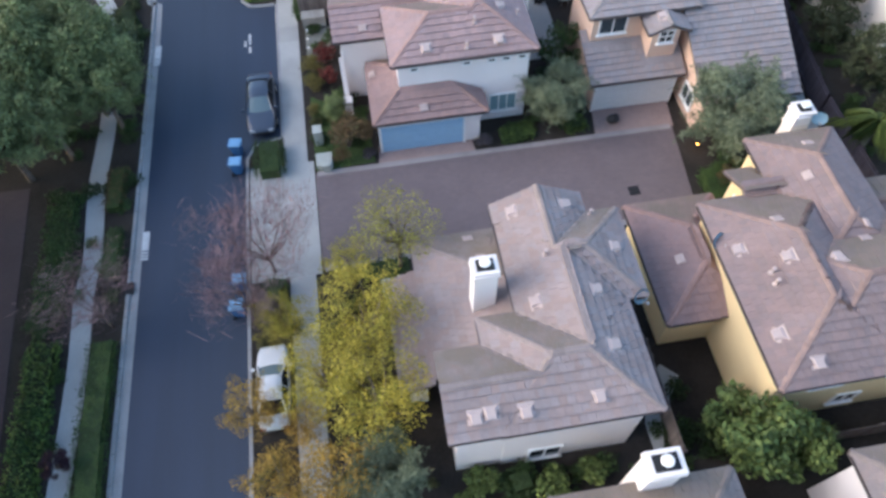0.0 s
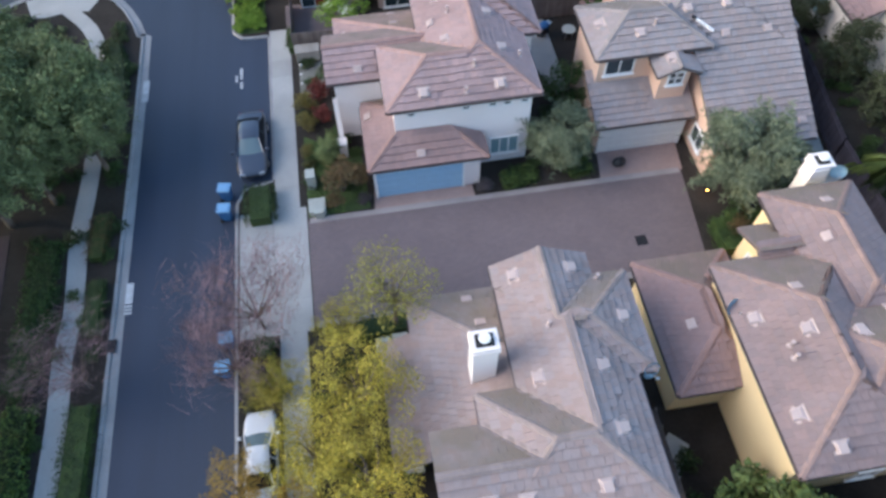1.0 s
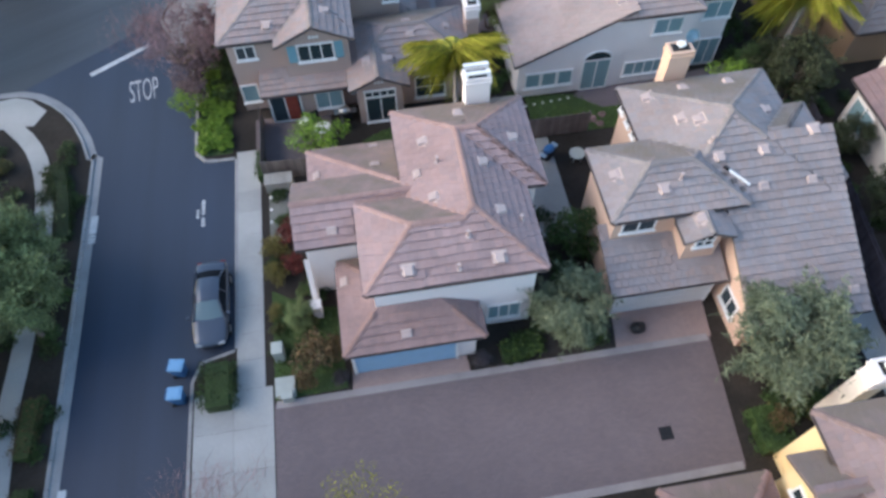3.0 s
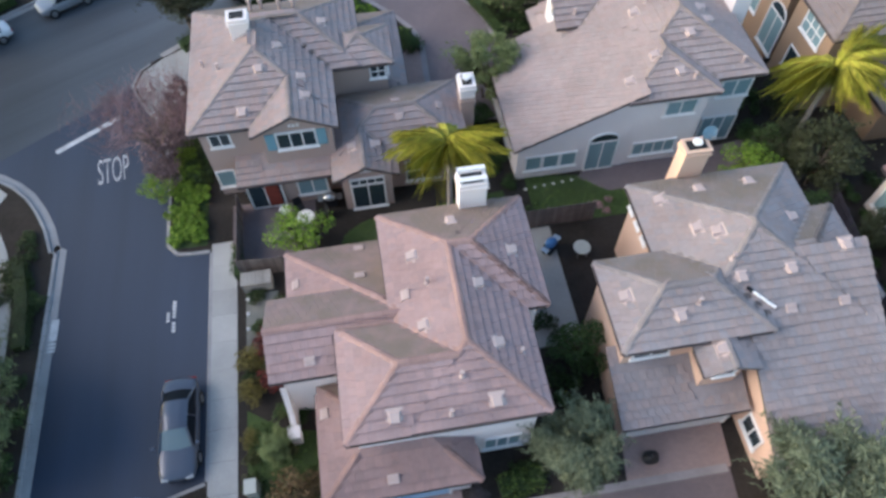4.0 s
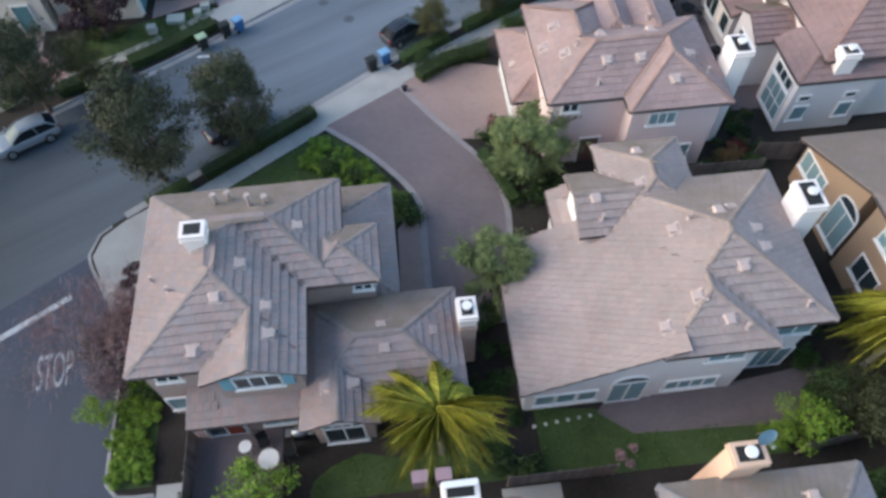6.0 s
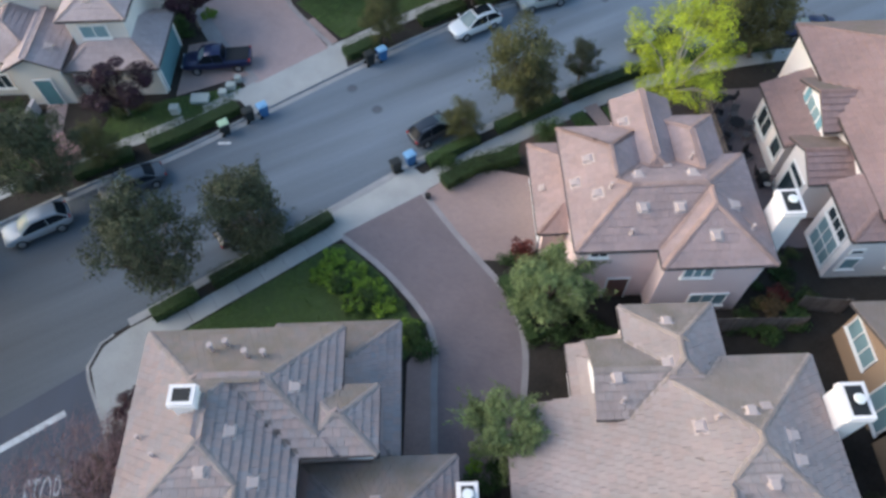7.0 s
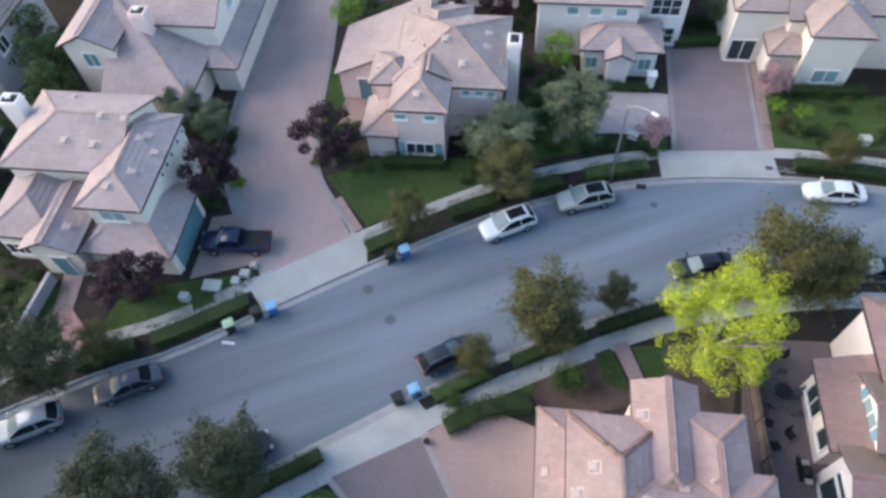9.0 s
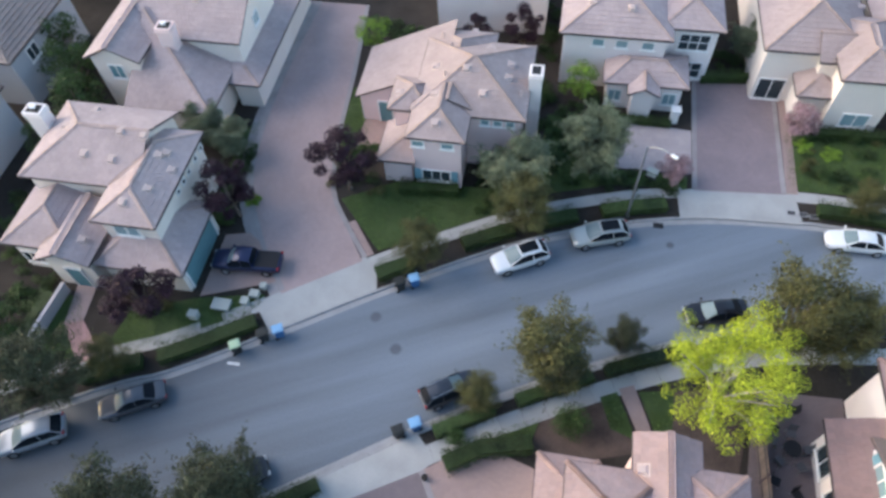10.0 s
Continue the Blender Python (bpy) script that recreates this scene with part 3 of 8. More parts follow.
def surface(wings, x, y):
    best = None
    for w in wings:
        h = height(w, x, y)
        if h is not None and (best is None or h > best[0]):
            pl = planes(w)
            k = min(pl, key=lambda q: pl[q][0] * x + pl[q][1] * y + pl[q][2])
            best = (h, k, w["p"])
    return best


def on_slope(wings, x, y):
    """The pose of a thing on the roof: x along the eaves, y up the slope, z off it."""
    h, k, p = surface(wings, x, y)
    ox, oy = OUT[k]
    up = Vector((-ox, -oy, p)).normalized()
    nrm = Vector((ox * p, oy * p, 1)).normalized()
    al = up.cross(nrm)
    return Matrix([[al[r], up[r], nrm[r], (x, y, h + 0.04)[r]] for r in range(3)] + [[0, 0, 0, 1]])


shared = {}


def vent_mesh():
    if "vent" not in shared:
        bm = bmesh.new()
        V = [(-0.24, -0.22, 0), (0.24, -0.22, 0), (0.30, 0.30, 0), (-0.30, 0.30, 0), (-0.17, -0.20, 0.20), (0.17, -0.20, 0.20), (0.17, 0.16, 0.10), (-0.17, 0.16, 0.10)]
        v = [bm.verts.new(p) for p in V]
        for f in ((0, 1, 5, 4), (1, 2, 6, 5), (2, 3, 7, 6), (3, 0, 4, 7), (4, 5, 6, 7)):
            bm.faces.new([v[q] for q in f])
        box(bm, -0.34, -0.30, -0.01, 0.34, 0.36, 0.012)
        me = bpy.data.meshes.new("roof_vent")
        bm.to_mesh(me)
        bm.free()
        me.materials.append(VENT)
        shared["vent"] = me
        bm = bmesh.new()
        box(bm, -0.24, -0.20, 0.0, 0.24, 0.20, 0.07, 0.02)
        for q in (-0.08, 0.08):
            box(bm, -0.20, q - 0.04, 0.07, 0.20, q + 0.03, 0.10)
        me = bpy.data.meshes.new("flat_vent")
        bm.to_mesh(me)
        bm.free()
        me.materials.append(VENT)
        shared["flat"] = me
        bm = bmesh.new()
        tube(bm, (0, 0, -0.05), (0, 0.0, 0.35), 0.055, 0.05, 10)
        tube(bm, (0, 0, 0.33), (0, 0, 0.42), 0.09, 0.09, 10)
        tube(bm, (0, 0, 0), (0, 0, 0.05), 0.14, 0.10, 10)
        me = bpy.data.meshes.new("vent_pipe")
        bm.to_mesh(me)
        bm.free()
        me.materials.append(VENT)
        shared["pipe"] = me


def roof_bits(top, wings, vents=(), flats=(), pipes=()):
    vent_mesh()
    for kind, name, spots in (("vent", "roof_vent", vents), ("flat", "flat_vent", flats), ("pipe", "vent_pipe", pipes)):
        for x, y in spots:
            if surface(wings, x, y) is None:
                continue
            ob = new(name, shared[kind])
            ob.parent = top
            m = on_slope(wings, x, y)
            ob.matrix_local = m if kind != "pipe" else Matrix.Translation(m.translation)


def chimney(top, x, y, z0, z1, w=1.1, d=0.8, cap="dark", mat=None):
    mat = mat or WALL["white"]
    bm = bmesh.new()
    box(bm, -w / 2, -d / 2, z0, w / 2, d / 2, z1, 0.02)
    box(bm, -w / 2 - 0.07, -d / 2 - 0.07, z1 - 0.30, w / 2 + 0.07, d / 2 + 0.07, z1 - 0.16, 0.015)
    box(bm, -w / 2 - 0.05, -d / 2 - 0.05, z1 - 0.02, w / 2 + 0.05, d / 2 + 0.05, z1 + 0.07, 0.015)
    body = part("chimney", bm, mat, top)
    body.location = (x, y, 0)
    bm = bmesh.new()
    box(bm, -w / 2 + 0.14, -d / 2 + 0.12, z1 + 0.05, w / 2 - 0.14, d / 2 - 0.12, z1 + 0.085)
    part("flue_opening", bm, DARK, body)
    bm = bmesh.new()
    if cap == "disc":
        tube(bm, (0, 0, z1 + 0.06), (0, 0, z1 + 0.26), 0.09, 0.09, 12)
        tube(bm, (0, 0, z1 + 0.26), (0, 0, z1 + 0.33), 0.24, 0.22, 16)
        part("chimney_cowl", bm, TRIM, body)
    elif cap == "box":
        for sx in (-1, 1):
            for sy in (-1, 1):
                box(bm, sx * (w / 2 - 0.10) - 0.05, sy * (d / 2 - 0.10) - 0.05, z1 + 0.05, sx * (w / 2 - 0.10) + 0.05, sy * (d / 2 - 0.10) + 0.05, z1 + 0.35)
        box(bm, -w / 2, -d / 2, z1 + 0.34, w / 2, -d / 2 + 0.22, z1 + 0.42)
        box(bm, -w / 2, d / 2 - 0.22, z1 + 0.34, w / 2, d / 2, z1 + 0.42)
        part("chimney_cap", bm, TRIM, body)
    else:
        bm.free()
    return body


def facing(k, x, y, z):
    """A pose on a wall that looks towards k: x along it, y up, z off it."""
    ox, oy = OUT[k]
    al = Vector((0, 0, 1)).cross(Vector((ox, oy, 0)))
    return Matrix([[al[r], (0, 0, 1)[r], (ox, oy, 0)[r], (x, y, z)[r]] for r in range(3)] + [[0, 0, 0, 1]])


def ring_frame(bm, x0, y0, x1, y1, t, z0, z1):
    """A closed rectangular frame of width t round an opening."""
    sets = []
    for g, z in ((t, z0), (t, z1), (0, z1), (0, z0)):
        sets.append([bm.verts.new((x, y, z)) for x, y in ((x0 - g, y0 - g), (x1 + g, y0 - g), (x1 + g, y1 + g), (x0 - g, y1 + g))])
    for r in range(4):
        a, b = sets[r], sets[(r + 1) % 4]
        for q in range(4):
            bm.faces.new((a[q], a[(q + 1) % 4], b[(q + 1) % 4], b[q]))
    bmesh.ops.recalc_face_normals(bm, faces=bm.faces[:])


def window(top, k, x, y, z, w, h, cols=2, rows=1, glass=None, shutters=None, arch=False, sill=True, frame_mat=None):
    """A window on the outside of a wall: frame, mullions, panes, sill. (x, y, z) is the middle of its foot."""
    fm = frame_mat or TRIM
    t = 0.09
    bm = bmesh.new()
    ring_frame(bm, -w / 2, 0, w / 2, h, t, -0.05, 0.07)
    fr = part("window", bm, fm, top)
    fr.matrix_local = facing(k, x, y, z)
    for q in range(1, cols):
        bm = bmesh.new()
        xx = -w / 2 + w * q / cols
        box(bm, xx - 0.035, 0, -0.03, xx + 0.035, h, 0.055)
        part("mullion", bm, fm, fr)
    for q in range(1, rows):
        bm = bmesh.new()
        zz = h * q / rows
        box(bm, -w / 2, zz - 0.03, -0.03, w / 2, zz + 0.03, 0.05)
        part("mullion", bm, fm, fr)
    for c in range(cols):
        for r in range(rows):
            bm = bmesh.new()
            box(bm, -w / 2 + w * c / cols, h * r / rows, -0.04, -w / 2 + w * (c + 1) / cols, h * (r + 1) / rows, 0.02)
            part("pane", bm, glass or GLASS, fr)
    if arch:
        bm = bmesh.new()
        n, r0, r1 = 12, w / 2, w / 2 + t
        rows_ = [[bm.verts.new((r * math.cos(math.pi * q / n), h + t + 0.72 * r * math.sin(math.pi * q / n), zz)) for r, zz in ((r0, -0.03), (r1, -0.03), (r1, 0.07), (r0, 0.07))] for q in range(n + 1)]
        for a, b in zip(rows_, rows_[1:]):
            for q in range(4):
                bm.faces.new((a[q], a[(q + 1) % 4], b[(q + 1) % 4], b[q]))
        bmesh.ops.recalc_face_normals(bm, faces=bm.faces[:])
        part("arch_frame", bm, fm, fr)
        bm = bmesh.new()
        bm.faces.new([bm.verts.new((w / 2 * math.cos(math.pi * q / 12), h + t + 0.72 * (w / 2) * math.sin(math.pi * q / 12), 0.012)) for q in range(13)])
        part("pane", bm, GLASS, fr)
    if sill:
        bm = bmesh.new()
        box(bm, -w / 2 - 0.16, -t - 0.09, -0.03, w / 2 + 0.16, -t, 0.13, 0.01)
        part("sill", bm, fm, fr)
    if shutters:
        for sx in (-1, 1):
            c = sx * (w / 2 + t + 0.27)
            prof = [(-0.05, 0.0), (-0.05, 0.06)]
            for q in range(9):
                zz = 0.04 + (h - 0.08) * q / 9
                prof += [(zz, 0.055), (zz + h / 16, 0.08)]
            prof += [(h + 0.05, 0.06), (h + 0.05, 0.0)]
            bm = bmesh.new()
            lo = [bm.verts.new((c - 0.24, a, b)) for a, b in prof]
            hi = [bm.verts.new((c + 0.24, a, b)) for a, b in prof]
            for q in range(len(prof)):
                bm.faces.new((lo[q], lo[(q + 1) % len(prof)], hi[(q + 1) % len(prof)], hi[q]))
            bm.faces.new(lo[::-1])
            bm.faces.new(hi)
            bmesh.ops.recalc_face_normals(bm, faces=bm.faces[:])
            part("shutter", bm, shutters, fr)
    return fr


def garage_door(top, k, x, y, w, h, mat):
    bm = bmesh.new()
    box(bm, -w / 2 - 0.14, 0, -0.04, -w / 2, h + 0.14, 0.09)
    box(bm, w / 2, 0, -0.04, w / 2 + 0.14, h + 0.14, 0.09)
    box(bm, -w / 2, h, -0.04, w / 2, h + 0.14, 0.09)
    fr = part("garage_door", bm, TRIM, top)
    fr.matrix_local = facing(k, x, y, 0.12)
    for q in range(4):
        bm = bmesh.new()
        z0 = h * q / 4
        box(bm, -w / 2, z0 + 0.008, -0.03, w / 2, z0 + h / 4 - 0.008, 0.035)
        for c in range(8):
            xx = -w / 2 + w * (c + 0.5) / 8
            box(bm, xx - w / 19, z0 + 0.10, 0.035, xx + w / 19, z0 + h / 4 - 0.10, 0.048)
        part("panel", bm, mat, fr)
    return fr


def door(top, k, x, y, w, h, mat, z=0.12):
    bm = bmesh.new()
    box(bm, -w / 2 - 0.09, 0, -0.04, -w / 2, h + 0.09, 0.08)
    box(bm, w / 2, 0, -0.04, w / 2 + 0.09, h + 0.09, 0.08)
    box(bm, -w / 2, h, -0.04, w / 2, h + 0.09, 0.08)
    fr = part("door", bm, TRIM, top)
    fr.matrix_local = facing(k, x, y, z)
    bm = bmesh.new()
    box(bm, -w / 2, 0, -0.03, w / 2, h, 0.03)
    for q in (0.08, 0.55):
        box(bm, -w / 2 + 0.12, h * q, 0.03, w / 2 - 0.12, h * (q + 0.36), 0.042)
    part("leaf", bm, mat, fr)
    return fr


def dish(x, y, z, turn, tilt=35):
    d = thing("satellite_dish", "pale blue satellite dish on a bent mast at the eaves", "satellite dish", (x, y, z), turn)
    bm = bmesh.new()
    n = 20
    rings = []
    for r in range(5):
        f = r / 4
        rings.append([bm.verts.new((0.40 * f * math.cos(2 * math.pi * q / n), 0.34 * f * math.sin(2 * math.pi * q / n), 0.12 * f * f)) for q in range(n)] if r else [bm.verts.new((0, 0, 0))])
    for r in range(1, 5):
        for q in range(n):
            if r == 1:
                bm.faces.new((rings[0][0], rings[1][q], rings[1][(q + 1) % n]))
            else:
                bm.faces.new((rings[r - 1][q], rings[r][q], rings[r][(q + 1) % n], rings[r - 1][(q + 1) % n]))
    bmesh.ops.solidify(bm, geom=bm.faces[:], thickness=0.02)
    ob = part("reflector", bm, DISH, d, smooth=True)
    ob.matrix_local = pose(0, 0, 0.55, 90 - tilt, 0, 0)
    bm = bmesh.new()
    tube(bm, (0, 0.25, 0), (0, 0.12, 0.5), 0.025)
    part("mast", bm, METAL, d)
    bm = bmesh.new()
    tube(bm, (0, 0.0, 0.4), (0, -0.45, 0.62), 0.015)
    box(bm, -0.06, -0.52, 0.58, 0.06, -0.42, 0.68)
    part("feed_arm", bm, METAL, d)
    return d

# ---- plants ----
def leaf_cloud(rng, centres, radii, n, size, flat=0.75, slim=1.0, droop=0.0):
    """Many small leaf blades round clump centres: returns vertices and faces."""
    centres, radii = np.array(centres), np.array(radii)
    wts = radii ** 2 / (radii ** 2).sum()
    pick = rng.choice(len(centres), n, p=wts)
    d = rng.normal(size=(n, 3))
    d /= np.linalg.norm(d, axis=1)[:, None]
    r = rng.uniform(0.25, 1.0, n) ** 0.6
    pos = centres[pick] + d * (radii[pick] * r)[:, None] * np.array([1, 1, flat])
    nrm = d * 0.6 + rng.normal(size=(n, 3)) * 0.6 + np.array([0, 0, 0.5])
    nrm /= np.linalg.norm(nrm, axis=1)[:, None]
    t = np.cross(nrm, rng.normal(size=(n, 3)))
    t /= np.linalg.norm(t, axis=1)[:, None]
    if droop:
        t = t * (1 - droop) + (d * np.array([1, 1, 0.3]) + np.array([0, 0, -0.25])) * droop
        t /= np.linalg.norm(t, axis=1)[:, None]
        nrm = np.cross(t, np.cross(nrm, t))
        nrm /= np.linalg.norm(nrm, axis=1)[:, None]
    b = np.cross(nrm, t) * slim
    s = (size * rng.uniform(0.6, 1.35, n))[:, None]
    V = np.stack([pos - t * s * 0.5, pos + b * s * 0.30 + t * s * 0.05 - nrm * s * 0.06, pos + t * s * 0.62, pos - b * s * 0.30 + t * s * 0.05 - nrm * s * 0.06], 1).reshape(-1, 3)
    F = np.arange(4 * n).reshape(-1, 4)
    return V, F


def limbs(bm, rng, base, tips, r0, n=7):
    for tip in tips:
        a = Vector(base)
        b = Vector(tip)
        mid = a.lerp(b, 0.5) + Vector((*(rng.normal(size=2) * 0.12), (b - a).length * 0.08))
        tube(bm, a, mid, r0, r0 * 0.6, n)
        tube(bm, mid, b, r0 * 0.6, r0 * 0.18, n)


def tree(label, seed, h, rad, kind, leaves=5000, size=0.17, base=0.35, clumps=26, bark=None, trunk=None, spread=1.0, stems=1, category="tree", gap=0.34, slim=1.0, droop=0.0, sprays=0):
    """A tree at the origin: tapered trunk, limbs to every clump, a crown of leaves with an uneven outline and leafy sprays that stand out of it."""
    rng = np.random.default_rng(seed)
    top = thing("tree", label, category)
    zc = h * base
    ch = (h - zc) / 2
    cs, rs = [], []
    for q in range(clumps):
        f = (q + 0.5) / clumps
        zz = -1 + 2 * f
        ang = q * 2.39996 + rng.uniform(-0.5, 0.5)
        rr = math.sqrt(max(0.05, 1 - zz * zz * 0.85)) * rng.uniform(0.38, 1.15)
        cs.append((rad * 0.78 * rr * math.cos(ang) * spread, rad * 0.78 * rr * math.sin(ang), zc + ch * (1 + zz * 0.82) + rng.uniform(-0.25, 0.25)))
        rs.append(rad * gap * rng.uniform(0.7, 1.3))
    V, F = leaf_cloud(rng, cs, rs, leaves, size, slim=slim, droop=droop)
    bm = bmesh.new()
    for q in range(sprays):
        c = np.array(cs[rng.integers(len(cs))])
        out = (c - np.array((0, 0, zc + ch * 0.6))) * np.array((1, 1, 0.8)) + rng.normal(size=3) * rad * 0.3
        out = out / np.linalg.norm(out) * np.array((1, 1, 0.7)) + np.array((0, 0, 0.45))
        reach = rad * rng.uniform(0.38, 0.72)
        steps = [c + out * reach * f - np.array((0, 0, 0.55 * reach * f * f)) for f in np.linspace(0.1, 1, 5)]
        SV, SF = leaf_cloud(rng, steps, [rad * 0.11 * (1.25 - 0.2 * g) for g in range(5)], max(24, leaves // 260), size, 1.0, slim, droop)
        F = np.concatenate([F, SF + len(V)])
        V = np.concatenate([V, SV])
    tr = trunk or max(0.07, h * 0.022)
    fork = Vector((rng.uniform(-0.1, 0.1), rng.uniform(-0.1, 0.1), max(0.4, zc * 0.95)))
    if stems == 1:
        tube(bm, (0, 0, -0.1), (fork.x * 0.5, fork.y * 0.5, fork.z * 0.5), tr * 1.25, tr, 9)
        tube(bm, (fork.x * 0.5, fork.y * 0.5, fork.z * 0.48), fork, tr, tr * 0.8, 9)
    else:
        for q in range(stems):
            a = 2 * math.pi * q / stems
            tube(bm, (0.08 * math.cos(a), 0.08 * math.sin(a), -0.1), (fork.x + 0.25 * math.cos(a), fork.y + 0.25 * math.sin(a), fork.z), tr * 0.8, tr * 0.5, 7)
    tube(bm, fork, (fork.x, fork.y, zc + ch * 1.4), tr * 0.75, tr * 0.15, 7)
    limbs(bm, rng, fork, [Vector(c) for c in cs[:: max(1, clumps // 14)]], tr * 0.45)
    part("trunk", bm, bark or BARK, top, smooth=True)
    mesh_object("crown", V, F, LEAF[kind], top)
    return top


def bare_tree(label, seed, h, rad, kind="twig", twigs=900):
    """A leafless tree: limbs that fork into fine twigs."""
    rng = np.random.default_rng(seed)
    top = thing("bare_tree", label, "tree")
    bm = bmesh.new()
    tips = []
    tube(bm, (0, 0, -0.1), (0, 0, h * 0.3), 0.09, 0.07, 8)
    for q in range(9):
        a = 2.4 * q
        e = Vector((rad * 0.6 * math.cos(a), rad * 0.6 * math.sin(a), h * rng.uniform(0.55, 0.85)))
        tube(bm, (0, 0, h * 0.28), e, 0.05, 0.02, 6)
        for w in range(4):
            g = e + Vector((*(rng.normal(size=2) * rad * 0.33), rng.uniform(0.1, 0.25) * h))
            tube(bm, e.lerp(Vector((0, 0, h * 0.28)), 0.25 * w / 4), g, 0.02, 0.006, 5)
            tips.append(g)
    part("trunk", bm, BARK, top, smooth=True)
    V, F = [], []
    for q in range(twigs):
        t = tips[rng.integers(len(tips))] + Vector(rng.normal(size=3) * rad * 0.16)
        d = Vector(rng.normal(size=3)) * 0.35 + Vector((0, 0, 0.2))
        s = d.cross(Vector((0.3, 0.9, 0.1))).normalized() * 0.011
        n = len(V)
        V += [t - s, t + s, t + d + s * 0.3, t + d - s * 0.3]
        F.append((n, n + 1, n + 2, n + 3))
    mesh_object("twig_mass", V, F, LEAF[kind], top)
    return top


def palm(label, seed, h, fronds=38, length=4.0, kind="palm"):
    rng = np.random.default_rng(seed)
    top = thing("palm_tree", label, "palm tree")
    bm = bmesh.new()
    rings = int(h / 0.25)
    for q in range(rings):
        z = h * q / rings
        tube(bm, (0, 0, z), (0, 0, z + h / rings * 1.02), 0.17 - 0.04 * q / rings, 0.155 - 0.04 * q / rings, 10)
    tube(bm, (0, 0, h - 0.1), (0, 0, h + 0.5), 0.14, 0.06, 10)
    part("trunk", bm, BARK_PALE, top)
    kinds = []
    for bend, rise, twist in ((1.15, 0.52, 0.0), (1.5, 0.66, 0.35), (0.95, 0.42, -0.3)):
        V, F = [], []
        n = 60
        for q in range(n):
            f = q / (n - 1)
            x = length * (0.06 + 0.82 * f - 0.16 * bend * f * f)
            y = twist * length * 0.3 * f * f
            z = length * (rise * f - bend * f ** 2.1)
            w = 0.95 * math.sin(math.pi * min(1, 0.14 + 0.80 * f)) ** 0.6 + 0.06
            for sgn in (-1, 1):
                k = len(V)
                wob = rng.uniform(0.7, 1.15)
                out = w * (0.42 + 0.10 * rng.uniform(-1, 1)) * wob
                drop = w * rng.uniform(0.9, 1.7)
                tip = 0.12 + 0.14 * rng.uniform(0, 1)
                V += [(x - 0.03, y, z), (x + 0.03, y, z), (x + 0.115, y + sgn * out * 0.7, z - drop * 0.30), (x + 0.045, y + sgn * out * 0.7, z - drop * 0.30),
                      (x + tip, y + sgn * out, z - drop), (x + tip - 0.018, y + sgn * out, z - drop)]
                F += [(k, k + 1, k + 2, k + 3), (k + 3, k + 2, k + 4, k + 5)]
            if q:
                k = len(V)
                V += [(px, py - 0.025, pz), (px, py + 0.025, pz), (x, y + 0.02, z), (x, y - 0.02, z)]
                F.append((k, k + 1, k + 2, k + 3))
            px, py, pz = x, y, z
        kinds.append((V, F))
    made = {}
    for q in range(fronds):
        g = q % 3
        if g not in made:
            ob = mesh_object("frond", kinds[g][0], kinds[g][1], LEAF[kind], top)
            made[g] = ob.data
        else:
            ob = new("frond", made[g])
            ob.parent = top
        lift = 82 - 88 * ((q * 0.618) % 1.0) + rng.uniform(-12, 12)
        ob.matrix_local = pose(0, 0, h + 0.25, 0, -lift, q * 137.5 + rng.uniform(-28, 28)) @ Matrix.Scale(rng.uniform(0.66, 1.1), 4)
    return top


def hedge(label, line, w, h, kind="hedge", dens=150, size=0.09, seed=1, category="hedge", z0=0.12, group=""):
    """A clipped or shaggy hedge along a line: a dense core under a skin of leaves."""
    rng = np.random.default_rng(seed)
    c = Vector((sum(p[0] for p in line) / len(line), sum(p[1] for p in line) / len(line)))
    top = thing("hedge", label, category, (c.x, c.y, z0), group=group)
    pts = [(p[0] - c.x, p[1] - c.y) for p in line]
    bm = bmesh.new()
    ring = ribbon(pts, w * 0.36, -w * 0.36)
    m = len(pts)
    lo = [bm.verts.new((x, y, -0.05)) for x, y in ring]
    hi = [bm.verts.new((x, y, h * 0.74)) for x, y in ring]
    for q in range(len(ring)):
        bm.faces.new((lo[q], lo[(q + 1) % len(ring)], hi[(q + 1) % len(ring)], hi[q]))
    for q in range(m - 1):
        bm.faces.new((hi[q], hi[q + 1], hi[2 * m - 2 - q], hi[2 * m - 1 - q]))
    bmesh.ops.recalc_face_normals(bm, faces=bm.faces[:])
    part("core", bm, LEAF["hedge"], top)
    P = []
    for q in range(m - 1):
        a, b = Vector(pts[q]), Vector(pts[q + 1])
        t = (b - a)
        L = t.length
        nn = Vector((-t.y, t.x)) / max(L, 1e-6)
        k = int(L * (w + 2 * h) * dens)
        f = rng.uniform(0, 1, k)
        s = rng.uniform(-w / 2 - h, w / 2 + h, k)
        for fi, si in zip(f, s):
            side = max(-w / 2, min(w / 2, si))
            down = max(0.0, abs(si) - w / 2)
            wob = 0.24 * noise.noise((a.x + c.x + t.x * fi, a.y + c.y + t.y * fi, 3.0))
            p = a + t * fi + nn * (side * (1 + wob))
            P.append((p.x, p.y, h * (1 + wob) - down))
    n = len(P)
    P = np.array(P) + rng.normal(size=(n, 3)) * 0.07
    d = rng.normal(size=(n, 3)) + np.array([0, 0, 0.8])
    d /= np.linalg.norm(d, axis=1)[:, None]
    t = np.cross(d, rng.normal(size=(n, 3)))
    t /= np.linalg.norm(t, axis=1)[:, None]
    b = np.cross(d, t)
    s = (size * rng.uniform(0.7, 1.4, n))[:, None]
    V = np.stack([P - t * s * 0.5, P + b * s * 0.32, P + t * s * 0.6, P - b * s * 0.32], 1).reshape(-1, 3)
    mesh_object("foliage", V, np.arange(4 * n).reshape(-1, 4), LEAF[kind], top)
    return top


